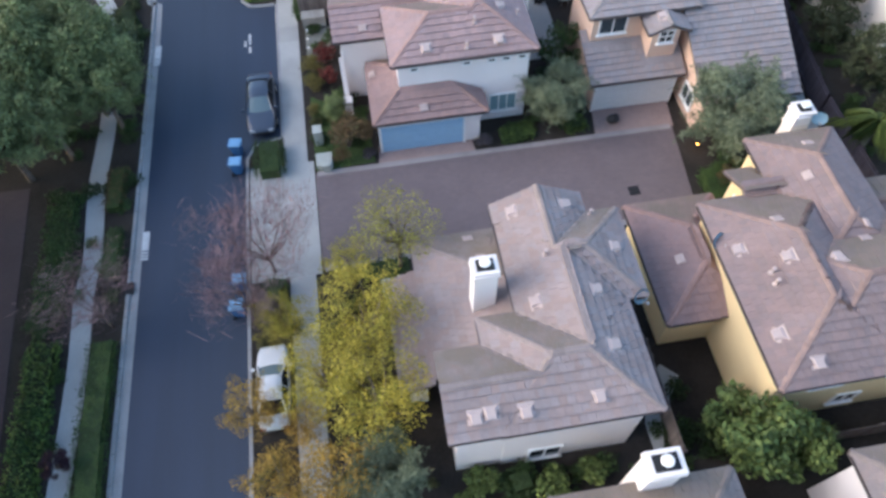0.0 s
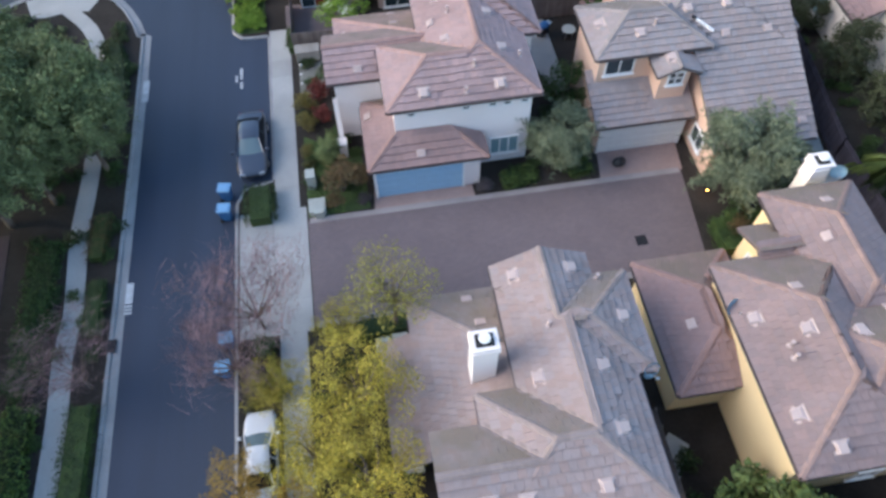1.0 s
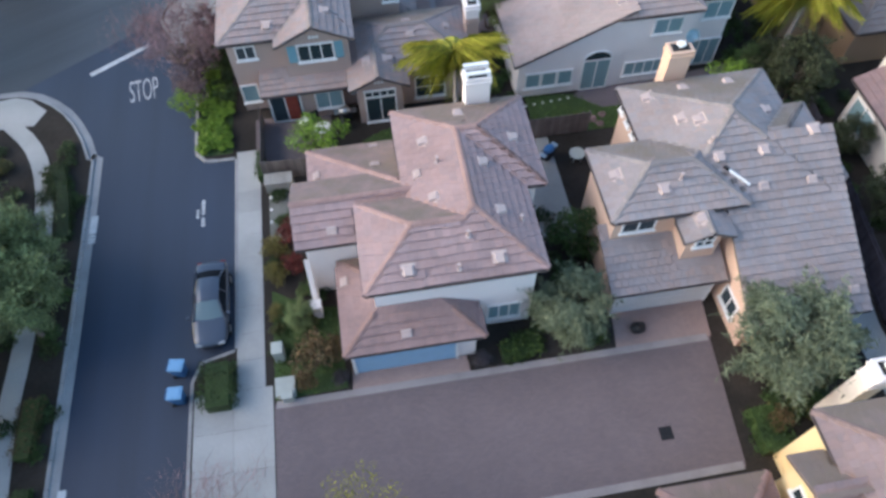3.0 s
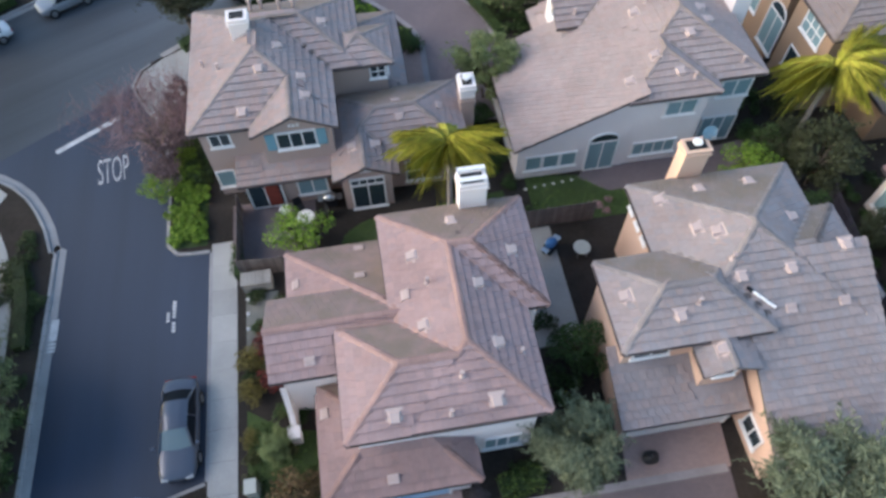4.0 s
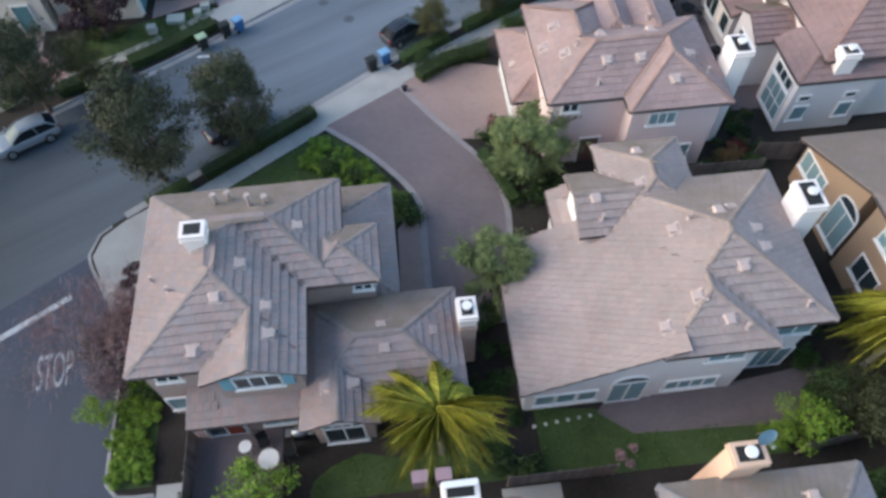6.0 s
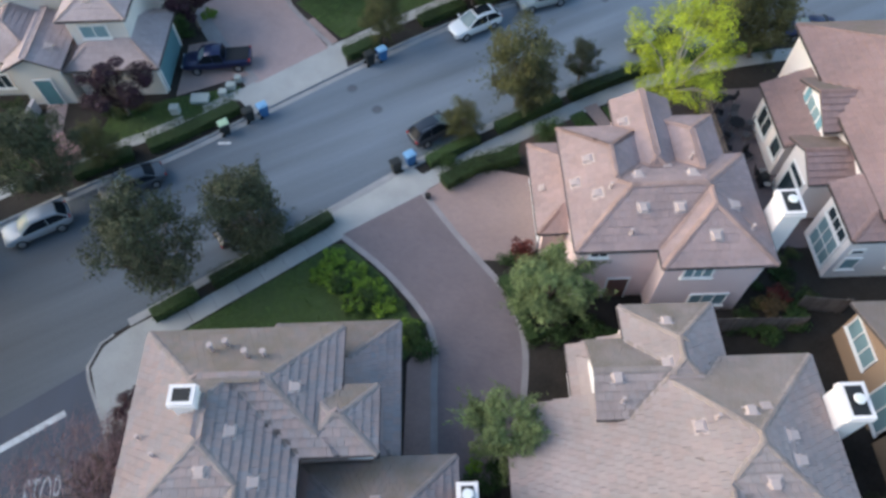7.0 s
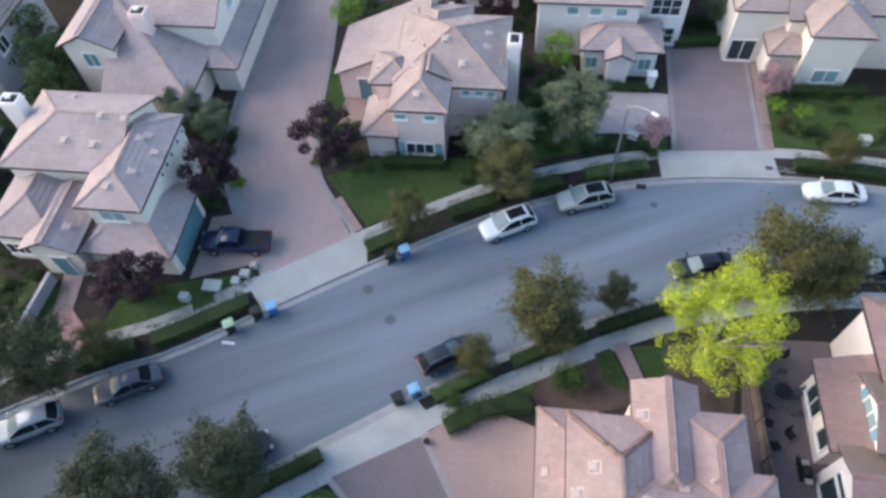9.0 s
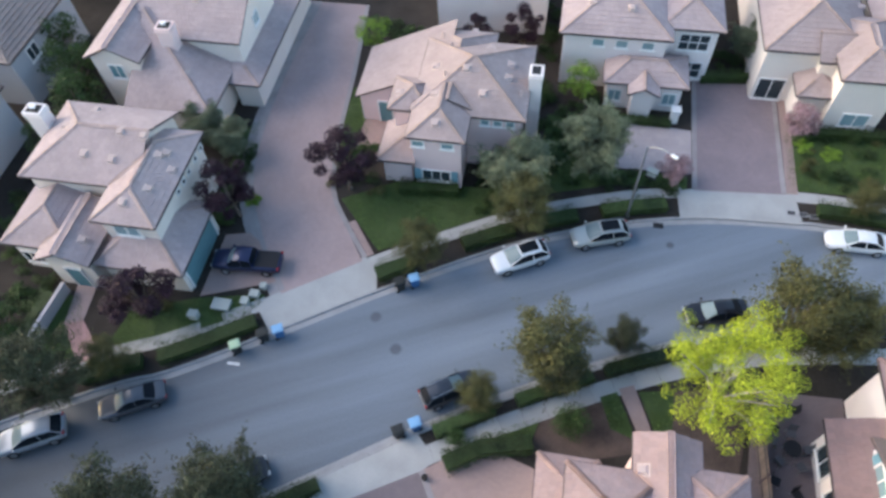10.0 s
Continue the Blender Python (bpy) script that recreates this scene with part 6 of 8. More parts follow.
window(hC, "W", 2.08, 8.4, 2.6, 0.9, 1.1, 2, 1, GLASS_TEAL)
door(hC, "W", 0.53, 11.2, 1.0, 1.7, BROWN_PAINT)

D = [wing((14.95, 6.0, 20.9, 15.2), z=5.2), wing((16.0, 6.02, 31.0, 13.2), z=5.2), wing((18.6, 10.5, 23.1, 18.5), z=5.2), wing((17.2, 14.0, 21.0, 17.1), s="NS", z=4.7),
     wing((12.45, 10.35, 17.0, 17.0), z=3.1), wing((21.5, 12.5, 27.0, 16.2), z=3.6)]
D[4]["roof"] = "red"
hD = house("yellow stucco house with mauve tiled hip roofs", D, "yellow", "rose", solo=(15.0, 6.0, 18.4, 13.0))
roof_bits(hD, D, vents=[(15.59, 12.28), (17.07, 11.23), (15.61, 8.19), (16.65, 6.76), (19.0, 10.76)], flats=[(13.81, 13.2), (17.45, 13.13), (21.0, 17.28), (20.05, 15.37), (21.26, 12.34), (20.96, 11.72)], pipes=[(16.27, 10.25), (16.31, 10.78)])
chimney(hD, 21.9, 19.5, 0.1, 4.9, 0.85, 0.75, "none", WALL["cream"])
chimney(hD, 21.9, 19.5, 4.85, 5.75, 0.9, 0.8, "disc")
for u in (17.5, 21.0):
    window(hD, "S", u, 6.33, 4.0, 1.3, 0.8, 2, 1, GLASS_TEAL)
window(hD, "S", 19.5, 6.33, 1.2, 1.0, 0.9, 2, 1)
window(hD, "W", 17.53, 15.6, 3.3, 0.9, 0.7, 2, 1)

Nn = [wing((5.0, -9.0, 12.0, 3.6)), wing((8.0, -9.0, 16.0, 1.0))]
hN = house("cream stucco house with a grey tiled roof", Nn, "cream", "grey")
chimney(hN, 8.9, 3.7, 0.1, 7.2, 1.2, 0.85, "disc")
Mm = [wing((16.6, -9.0, 27.0, 3.4))]
hM = house("white stucco house with a grey tiled roof", Mm, "white", "grey")
window(hM, "W", 16.95, 1.5, 3.0, 0.6, 0.9, 1, 1)

E_ = [wing((-4.45, 43.2, 3.05, 52.6), z=5.5), wing((-4.42, 46.7, 4.72, 52.7), z=5.5), wing((0.8, 47.0, 7.15, 54.2), z=2.85), wing((-1.3, 42.5, 3.05, 48.0), z=5.5, s="EW"), wing((3.0, 46.72, 6.4, 49.8), z=5.45),
      wing((2.45, 42.0, 9.8, 47.2), z=3.1), wing((2.4, 40.9, 5.8, 45.2), z=3.1, s="EW"), wing((-2.7, 41.75, 2.42, 44.6), z=2.75, s="S", p=0.25, ov=0.5)]
hE = house("tan stucco house with teal shutters under striped grey tiled roofs", E_, "brown", "dusk", solo=(-1.5, 43.0, 3.0, 50.0))
roof_bits(hE, E_, vents=[(2.85, 49.43), (0.43, 47.45), (-0.5, 45.86), (1.48, 45.5), (1.65, 44.2), (4.83, 42.67), (3.58, 42.59), (-1.58, 43.9)],
          flats=[(6.23, 45.14), (6.32, 43.96), (8.58, 44.73)], pipes=[(-3.63, 47.53), (-2.67, 46.64)])
for x, y, h in ((-0.96, 51.31, 0.75), (-0.41, 51.63, 0.6), (0.68, 50.9, 0.75), (1.42, 50.94, 0.55)):
    z = surface(E_, x, y)[0]
    bm = bmesh.new()
    tube(bm, (x, y, z - 0.1), (x, y, z + h), 0.10, 0.10, 12)
    tube(bm, (x, y, z + h), (x, y, z + h + 0.10), 0.16, 0.13, 12)
    part("flue_pipe", bm, VENT, hE)
chimney(hE, -1.3, 48.6, 4.6, 8.1, 1.0, 0.8, "dark")
chimney(hE, 10.15, 45.0, 0.1, 4.15, 0.75, 0.95, "none", WALL["brown"])
chimney(hE, 10.15, 45.0, 4.1, 5.05, 0.8, 1.0, "disc")
window(hE, "S", 0.85, 42.83, 4.1, 1.9, 1.05, 3, 1, GLASS, SHUTTER)
for gx, gy, gz in ((0.87, 42.84, 5.56), (4.1, 41.24, 3.16)):
    for u in (-0.2, 0.0, 0.2):
        bm = bmesh.new()
        box(bm, gx + u - 0.07, gy - 0.03, gz, gx + u + 0.07, gy + 0.03, gz + 0.16, 0.01)
        part("attic_vent", bm, TRIM, hE)
window(hE, "S", -3.1, 43.53, 4.15, 0.95, 0.8, 2, 1)
window(hE, "S", -3.55, 43.53, 0.9, 0.85, 1.2, 1, 1, GLASS_TEAL)
window(hE, "S", -1.5, 42.23, 0.2, 1.7, 1.95, 2, 1, GLASS, sill=False)
bm = bmesh.new()
box(bm, -1.46, 42.16, 0.25, -0.75, 42.2, 2.1)
part("curtain", bm, shade("rust_red_curtain", (0.22, 0.045, 0.03), 0.8, vary=0.15, bump=0.1), hE, "rust red curtain behind the sliding door")
window(hE, "S", 1.1, 42.23, 0.9, 1.5, 1.2, 2, 1, GLASS_TEAL)
window(hE, "S", 4.1, 41.23, 0.25, 1.7, 1.85, 2, 1, GLASS)
window(hE, "S", 4.1, 41.23, 2.25, 1.7, 0.36, 4, 1, GLASS, sill=False)
window(hE, "S", 7.2, 42.33, 0.7, 1.7, 1.5, 2, 2, GLASS)
window(hE, "S", 5.55, 47.05, 4.25, 0.75, 0.8, 2, 2, GLASS)
window(hE, "E", 6.07, 47.75, 4.25, 0.7, 0.8, 2, 2, GLASS)

F_ = [wing((12.2, 41.45, 19.0, 49.4), z=2.83, s="W", p=0.46, ov=0.25), wing((18.0, 41.4, 23.0, 47.5), z=5.5, p=0.46), wing((18.0, 42.3, 25.85, 50.55), z=5.5, p=0.46),
      wing((17.7, 48.0, 22.1, 53.4), z=5.3), wing((15.9, 48.0, 20.4, 51.7), z=5.2, s="NS"), wing((15.4, 48.5, 19.0, 52.5), z=3.0, s="W")]
hF = house("white stucco house with a broad tan and grey tiled roof", F_, "white", "dove", solo=(13.0, 43.0, 18.0, 47.5))
roof_bits(hF, F_, vents=[(19.58, 52.19), (19.18, 50.12), (16.91, 49.57), (19.85, 47.15), (21.89, 47.56), (23.35, 46.59), (23.42, 45.6), (22.15, 44.74), (19.88, 43.69), (20.99, 42.62), (18.38, 42.72)], flats=[(22.6, 47.8)], pipes=[(17.07, 48.63), (21.65, 42.21), (24.62, 42.96), (20.53, 47.42)])
chimney(hF, 26.2, 47.8, 0.1, 7.1, 1.0, 1.5, "disc")
for u in (13.4, 14.4, 15.4):
    window(hF, "S", u, 41.68, 0.9, 0.8, 1.0, 1, 1, GLASS_TEAL)
window(hF, "S", 17.3, 41.68, 0.2, 1.6, 2.2, 2, 1, GLASS_TEAL, arch=True)
window(hF, "S", 20.4, 41.73, 0.9, 2.4, 0.9, 4, 1, GLASS_TEAL)
window(hF, "S", 21.2, 41.73, 3.9, 1.6, 0.95, 2, 1, GLASS_TEAL)
window(hF, "S", 24.5, 42.63, 0.2, 1.9, 1.9, 3, 1, GLASS_TEAL)
window(hF, "S", 24.6, 42.63, 3.8, 1.6, 1.1, 2, 1, GLASS_TEAL)
window(hF, "W", 16.24, 49.85, 4.6, 0.4, 0.6, 1, 1)

K_ = [wing((30.1, 43.6, 42.0, 48.3), z=5.85, s="NSW", p=0.45), wing((30.1, 48.28, 42.0, 54.2), z=3.2, s="N", p=0.45), wing((33.0, 40.6, 42.0, 44.2), z=2.9, s="WS")]
hK = house("orange stucco house with a brown tiled roof", K_, "orange", "grey")
window(hK, "W", 30.44, 49.1, 0.8, 1.7, 2.4, 2, 1, GLASS_TEAL, arch=True)
window(hK, "W", 30.44, 52.4, 1.7, 2.3, 1.2, 3, 1, GLASS_TEAL)
window(hK, "W", 30.44, 45.8, 4.2, 1.9, 1.25, 3, 2, GLASS_TEAL)
window(hK, "W", 30.44, 45.9, 1.45, 1.7, 1.35, 2, 1, GLASS)
roof_bits(hK, K_, flats=[(32.6, 49.6), (34.0, 45.4)])

G = [wing((16.05, 56.4, 20.9, 64.6), z=5.5), wing((16.1, 56.38, 25.85, 62.3), z=5.5), wing((20.2, 55.3, 25.83, 62.28), z=5.5), wing((19.3, 60.0, 22.6, 66.6), z=5.5, s="EWS"), wing((21.5, 59.0, 24.8, 65.2), z=5.5),
     wing((14.7, 59.2, 18.0, 65.65), z=3.0)]
hG = house("pink stucco house with mauve tiled hip roofs", G, "pink", "blush", solo=(16.5, 56.0, 20.5, 62.0), butt=0.6)
roof_bits(hG, G, vents=[(17.27, 61.74), (16.5, 60.49), (17.42, 59.4), (19.6, 60.28), (22.42, 60.3), (19.52, 58.25), (21.38, 58.21), (24.09, 58.29), (22.88, 56.62), (19.71, 64.67)], flats=[(15.18, 62.11), (21.39, 61.14)], pipes=[(18.08, 59.53), (18.83, 57.1), (24.79, 57.06), (22.74, 61.62)])
chimney(hG, 26.6, 57.95, 0.1, 7.0, 1.0, 1.4, "disc")
garage_door(hG, "W", 15.05, 62.5, 4.7, 2.1, WHITE_DOOR)
window(hG, "S", 22.3, 55.63, 4.0, 1.4, 0.8, 3, 1, GLASS_TEAL)
window(hG, "S", 23.6, 55.63, 0.9, 1.9, 1.1, 3, 1, GLASS_TEAL)
window(hG, "S", 17.4, 56.71, 4.5, 0.8, 0.5, 2, 1)
door(hG, "S", 18.9, 56.71, 1.1, 2.0, BROWN_PAINT)

P_ = [wing((32.1, 57.8, 42.0, 72.8), z=5.3), wing((31.2, 64.2, 36.0, 68.4), z=4.9, s="NS"), wing((29.8, 64.6, 35.0, 69.8), z=3.2, s="W"), wing((29.8, 61.2, 36.0, 64.7), z=4.0, s="NS"), wing((30.6, 57.1, 36.0, 60.9), z=4.5, s="SW")]
hP = house("white stucco house with teal shutters under a pink tiled roof", P_, "white", "red")
window(hP, "W", 30.14, 68.0, 1.0, 1.6, 1.4, 2, 1, GLASS)
window(hP, "W", 30.14, 65.8, 1.2, 1.0, 1.2, 1, 1, GLASS)
window(hP, "W", 30.14, 62.8, 0.4, 1.7, 1.9, 1, 1, GLASS)
window(hP, "W", 30.14, 62.8, 2.55, 1.7, 0.5, 1, 1, GLASS, sill=False)
window(hP, "W", 31.54, 66.4, 3.75, 1.5, 1.1, 2, 1, GLASS_TEAL, SHUTTER)
window(hP, "W", 30.93, 58.95, 3.0, 2.0, 0.7, 3, 1, GLASS)
window(hP, "W", 30.93, 58.95, 0.6, 2.0, 2.1, 3, 2, GLASS_TEAL)
for u in (31.7, 34.5):
    window(hP, "S", u, 57.43, 2.75, 0.6, 0.3, 1, 1, GLASS, sill=False)
    window(hP, "S", u + 0.1, 57.43, 1.2, 0.8, 1.0, 1, 1, GLASS_TEAL)
chimney(hP, 33.1, 57.75, 3.9, 6.0, 1.0, 0.8, "disc")

H = [wing((-21.9, 78.05, -13.2, 85.25), z=5.5, s="NSW"), wing((-15.2, 75.15, -10.7, 83.6), z=5.5), wing((-22.2, 73.9, -17.0, 80.0), z=3.4, s="SWE"), wing((-19.1, 72.9, -15.2, 78.0), z=3.5, s="EW"), wing((-15.6, 73.5, -9.2, 79.6), z=2.8)]
hH = house("cream stucco house with mauve tiled roofs and teal joinery", H, "cream", "mauve", solo=(-15.6, 75.4, -11.0, 80.0), butt=0.5)
roof_bits(hH, H, vents=[(-17.37, 79.81), (-15.31, 79.65), (-15.09, 81.45), (-11.96, 80.87), (-12.29, 80.46), (-11.25, 79.74), (-11.94, 77.74), (-13.13, 76.42), (-18.79, 84.14), (-13.39, 81.32), (-16.13, 74.57), (-19.71, 81.94)])
chimney(hH, -22.4, 82.8, 0.1, 7.0, 1.3, 1.0, "disc")
window(hH, "S", -13.2, 75.48, 3.9, 1.7, 0.9, 2, 1, GLASS_TEAL)
garage_door(hH, "E", -9.53, 76.5, 4.4, 2.0, TEAL)
door(hH, "S", -17.1, 73.23, 1.1, 2.2, TEAL)
window(hH, "S", -20.8, 74.23, 0.9, 1.6, 1.1, 3, 1, GLASS)
for v in (79.0, 79.9, 80.8, 82.0, 83.0):
    window(hH, "E", -11.03, v, 4.3, 0.35, 0.35, 1, 1, sill=False)

I = [wing((3.55, 85.05, 7.7, 92.0), z=5.5), wing((3.4, 87.6, 11.55, 95.5), z=5.5), wing((-1.9, 91.3, 5.2, 97.1), z=2.8, s="W", p=0.47, ov=0.25), wing((3.62, 88.0, 8.5, 96.8), z=5.4, s="NEW", p=0.47), wing((1.7, 87.8, 5.0, 91.2), z=5.3), wing((1.2, 85.1, 4.0, 89.0), z=2.8, s="WS")]
hI = house("pale pink stucco house with a broad tan tiled roof", I, "pink", "tan", solo=(3.0, 85.4, 8.0, 91.0), butt=0.5)
roof_bits(hI, I, vents=[(5.54, 86.08), (8.4, 89.09), (10.02, 92.37), (10.0, 90.95), (4.59, 91.69), (7.02, 90.69), (8.32, 94.08), (4.98, 88.68), (2.35, 89.14), (6.74, 96.7)], pipes=[(5.45, 93.46), (5.53, 90.3), (11.0, 89.78), (4.44, 95.33)])
chimney(hI, 11.9, 91.2, 0.1, 6.9, 0.9, 1.1, "dark")
window(hI, "S", 5.5, 85.38, 0.9, 2.0, 1.0, 3, 1, GLASS, SHUTTER)
for u in (4.3, 6.4):
    window(hI, "S", u, 85.38, 4.4, 0.75, 0.45, 1, 1, GLASS_TEAL)
for u in (8.7, 9.6, 10.5):
    window(hI, "S", u, 87.93, 4.5, 0.5, 0.45, 1, 1, GLASS_TEAL)
door(hI, "S", 0.3, 91.53, 1.0, 2.1, TEAL)

J = [wing((13.2, 97.5, 21.7, 106.0), z=5.4), wing((20.8, 99.0, 25.6, 107.0), z=5.4), wing((17.0, 95.2, 23.4, 99.0), z=2.9), wing((18.9, 94.1, 21.2, 97.0), z=2.88, s="EW")]
hJ = house("pale grey stucco house with mauve tiled roofs and white post", J, "white", "mauve", butt=0.5)
window(hJ, "S", 18.0, 95.54, 0.9, 0.9, 1.0, 2, 1, GLASS_TEAL)
window(hJ, "S", 22.2, 95.54, 0.9, 0.9, 1.0, 2, 1, GLASS_TEAL)
window(hJ, "S", 23.6, 99.33, 3.3, 2.2, 1.4, 3, 2, GLASS)
window(hJ, "S", 23.6, 99.33, 0.6, 2.2, 1.4, 3, 2, GLASS)
for u in (16.2, 18.0, 20.0):
    window(hJ, "S", u, 97.83, 4.2, 0.8, 0.6, 1, 1, GLASS_TEAL)
roof_bits(hJ, J, vents=[(15.4, 100.0), (18.4, 99.6), (22.6, 101.6), (17.0, 101.5)], flats=[(21.9, 96.4)])
bm = bmesh.new()
box(bm, 22.5, 94.2, 0.1, 23.1, 94.8, 1.35, 0.03)
box(bm, 22.42, 94.12, 1.35, 23.18, 94.88, 1.47, 0.03)
part("porch_post", bm, TRIM, hJ)
Q = [wing((33.3, 94.65, 37.9, 102.0), z=5.4), wing((28.4, 97.6, 36.0, 112.0), z=5.2), wing((36.5, 97.3, 47.0, 107.0), z=5.4), wing((31.2, 95.4, 34.6, 101.0), z=3.0), wing((32.2, 96.8, 35.0, 101.0), z=5.1, s="NS")]
hQ = house("cream stucco house with tan tiled roofs", Q, "cream", "tan", butt=0.5)
window(hQ, "S", 35.8, 94.98, 0.9, 1.8, 1.1, 2, 1, GLASS_TEAL)
window(hQ, "S", 30.0, 97.93, 0.3, 1.9, 1.9, 2, 1, GLASS)
roof_bits(hQ, Q, vents=[(36.0, 103.5), (33.0, 106.0), (36.0, 97.2)])
R = [wing((-23.05, 89.9, -18.4, 99.0), z=5.5, s="EW"), wing((-22.9, 93.0, -11.3, 101.5), z=5.5, s="NSW"), wing((-19.6, 87.6, -12.4, 96.0), z=3.1, s="SE"), wing((-12.6, 91.4, -9.9, 106.0), z=2.8, s="ES", p=0.3)]
hR = house("cream stucco house with a broad mauve tiled roof", R, "cream", "mauve", butt=0.5)
window(hR, "S", -20.9, 90.23, 3.5, 1.1, 1.2, 2, 1, TEAL)
window(hR, "E", -11.63, 97.2, 4.3, 0.9, 0.9, 2, 1, GLASS_TEAL)
chimney(hR, -16.8, 92.6, 3.0, 7.0, 1.2, 1.0, "disc", WALL["pink"])
roof_bits(hR, R, vents=[(-15.5, 96.0), (-18.0, 97.0), (-21.0, 93.5), (-13.6, 96.5)], flats=[(-15.0, 90.5)])
T = [wing((2.0, 103.4, 12.2, 113.0))]
house("white stucco house with a tiled roof", T, "white", "pink")
Sx = [wing((-37.5, 76.0, -28.4, 86.6)), wing((-39.0, 89.0, -29.2, 99.0))]
hS = house("blue-grey stucco house with a grey tiled roof", Sx[:1], "grey", "grey")
hS2 = house("blue-grey stucco house with a grey tiled roof", Sx[1:], "grey", "grey")
window(hS, "E", -28.74, 80.0, 3.2, 1.2, 1.1, 2, 1)
window(hS2, "E", -29.54, 92.0, 3.2, 1.2, 1.1, 2, 1)
U = [wing((32.3, 27.0, 42.0, 37.9), z=5.6), wing((30.8, 31.0, 33.2, 36.9), z=3.1, s="W")]
hU = house("cream stucco house with a brown tiled roof", U, "cream", "red")
window(hU, "W", 31.13, 35.2, 0.8, 1.8, 1.5, 2, 1, GLASS_TEAL)
for v in (33.4, 35.6):
    window(hU, "W", 32.64, v, 4.1, 0.8, 0.9, 1, 1, GLASS)
W = [wing((45.0, 88.0, 56.0, 100.0))]
house("cream stucco house with a tan tiled roof", W, "cream", "pink")
for q, lab in enumerate(((-40, 104, -28, 116), (-24, 108, -13, 120), (-3, 114, 8, 124), (14, 112, 25, 122))):
    house("stucco house with a tiled roof behind the others", [wing(lab)], "cream" if q % 2 else "white", "pink" if q % 2 else "grey")

dish(10.75, 10.9, 4.9, 20)
dish(15.05, 13.1, 4.75, 30)
dish(22.55, 18.95, 4.95, -20)
dish(20.0, 37.3, 6.9, 10)
dish(2.6, 41.75, 2.0, 10)

# ---- trees and planting ----
# Trees from x = -24 westward are unseen, added to block the western glow.
park_a = tree("tall dark green broadleaf park tree, some added unseen to block light", 11, 8.6, 3.3, "park", 13000, 0.22, 0.30, 46, gap=0.27, slim=0.6, droop=0.4, sprays=90)
put(park_a, [(-17.8, 31.0, 1.0, 0), (-19.2, 26.6, 0.9, 130, 0.95), (-20.5, 36.5, 1.0, 60), (-22.5, 29.0, 1.1, 200), (-23.5, 20.0, 1.0, 310), (-27, 8, 1.2, 20), (-28, 24, 1.2, 80), (-28, 38, 1.2, 140), (-26, -4, 1.2, 70), (-15.4, 31.2, 0.9, 110), (-22.0, 17.0, 0.75, 10), (-32, 32, 1.2, 40), (-33, 14, 1.2, 0), (-24.6, 3.5, 1.2, 15), (-25.2, 10.5, 1.25, 75), (-25.0, 16.5, 1.2, 165), (-25.4, 22.0, 1.25, 255), (-24.4, -9.0, 1.2, 5), (-30.0, 50.0, 1.4, 30), (-31.5, 55.5, 1.5, 95), (-21.5, 11.0, 0.85, 50)])
park_b = tree("dense dark green park tree leaning over the footpath", 12, 7.4, 2.7, "park", 11000, 0.20, 0.32, 40, gap=0.27, slim=0.6, droop=0.4, sprays=80)
put(park_b, [(-15.0, 31.4, 1.0, 0), (-17.0, 27.8, 0.85, 100), (-14.2, 29.6, 0.8, 40), (-14.3, 32.8, 0.75, 210), (-17.6, 35.0, 0.8, 300), (-24.0, 14.0, 1.1, 220), (-21.0, 6.0, 1.0, 20)])
gold = tree("golden yellow autumn tree over the parked cars", 21, 6.0, 2.9, "gold", 9000, 0.095, 0.25, 70, gap=0.21)
put(gold, [(-1.0, 12.9, 1.0, 0), (-0.9, 9.2, 0.95, 120), (-3.0, 10.6, 0.8, 230), (-4.9, 14.2, 0.55, 40), (-1.5, 16.6, 0.5, 200, 1.15)])
amber = tree("amber and ochre autumn tree at the kerb", 25, 4.6, 2.2, "amber", 4200, 0.095, 0.25, 48, gap=0.21)
put(amber, [(-2.9, 6.2, 1.0, 0), (-6.4, 10.0, 0.75, 90), (-5.2, 6.6, 0.85, 200), (-4.2, 9.0, 0.6, 30)])
thin = tree("thin yellow-green young tree with sparse leaves", 22, 5.0, 2.6, "haze", 3600, 0.10, 0.55, 26, gap=0.26)
put(thin, [(1.0, 17.0, 1.0, 0)])
bare = bare_tree("leafless pinkish street tree by the kerb", 23, 4.8, 2.4, twigs=2600)
put(bare, [(-5.5, 18.0, 1.0, 0), (-6.6, 15.6, 0.85, 70), (-7.4, 46.4, 1.05, 20), (-13.7, 16.2, 0.8, 140)])
dry = shrub("dry purple-brown shrub on the corner", 24, 1.5, 2.2, "dry", 2600, 0.12, 14)
put(dry, [(-7.1, 47.2, 1.3, 0, 1.1), (-6.7, 49.3, 1.0, 60), (-7.4, 45.3, 0.85, 100, 0.9)])
oliv = tree("grey-green olive tree with a loose crown", 31, 4.0, 1.9, "olive", 8500, 0.26, 0.22, 30, stems=3, gap=0.31, slim=0.30, droop=0.6, sprays=110)
put(oliv, [(11.3, 25.7, 1.0, 0), (20.4, 22.2, 1.4, 80, 0.92), (-0.9, 6.2, 0.9, 30), (-13.4, 87.4, 0.9, 90), (-10.7, 86.2, 0.85, 20), (16.7, 88.4, 1.3, 130, 1.05), (11.3, 85.2, 1.35, 10, 0.95), (28.8, 102.5, 0.9, 0)])
willow = tree("pale yellow-green garden tree with drooping leaves", 32, 4.6, 2.0, "willow", 8000, 0.22, 0.2, 32, stems=2, gap=0.27, slim=0.4, droop=0.6, sprays=90)
put(willow, [(15.1, 56.0, 1.15, 0), (12.0, 48.4, 1.0, 150, 1.05), (-1.5, 28.2, 0.42, 60), (17.4, 4.6, 0.48, 200)])
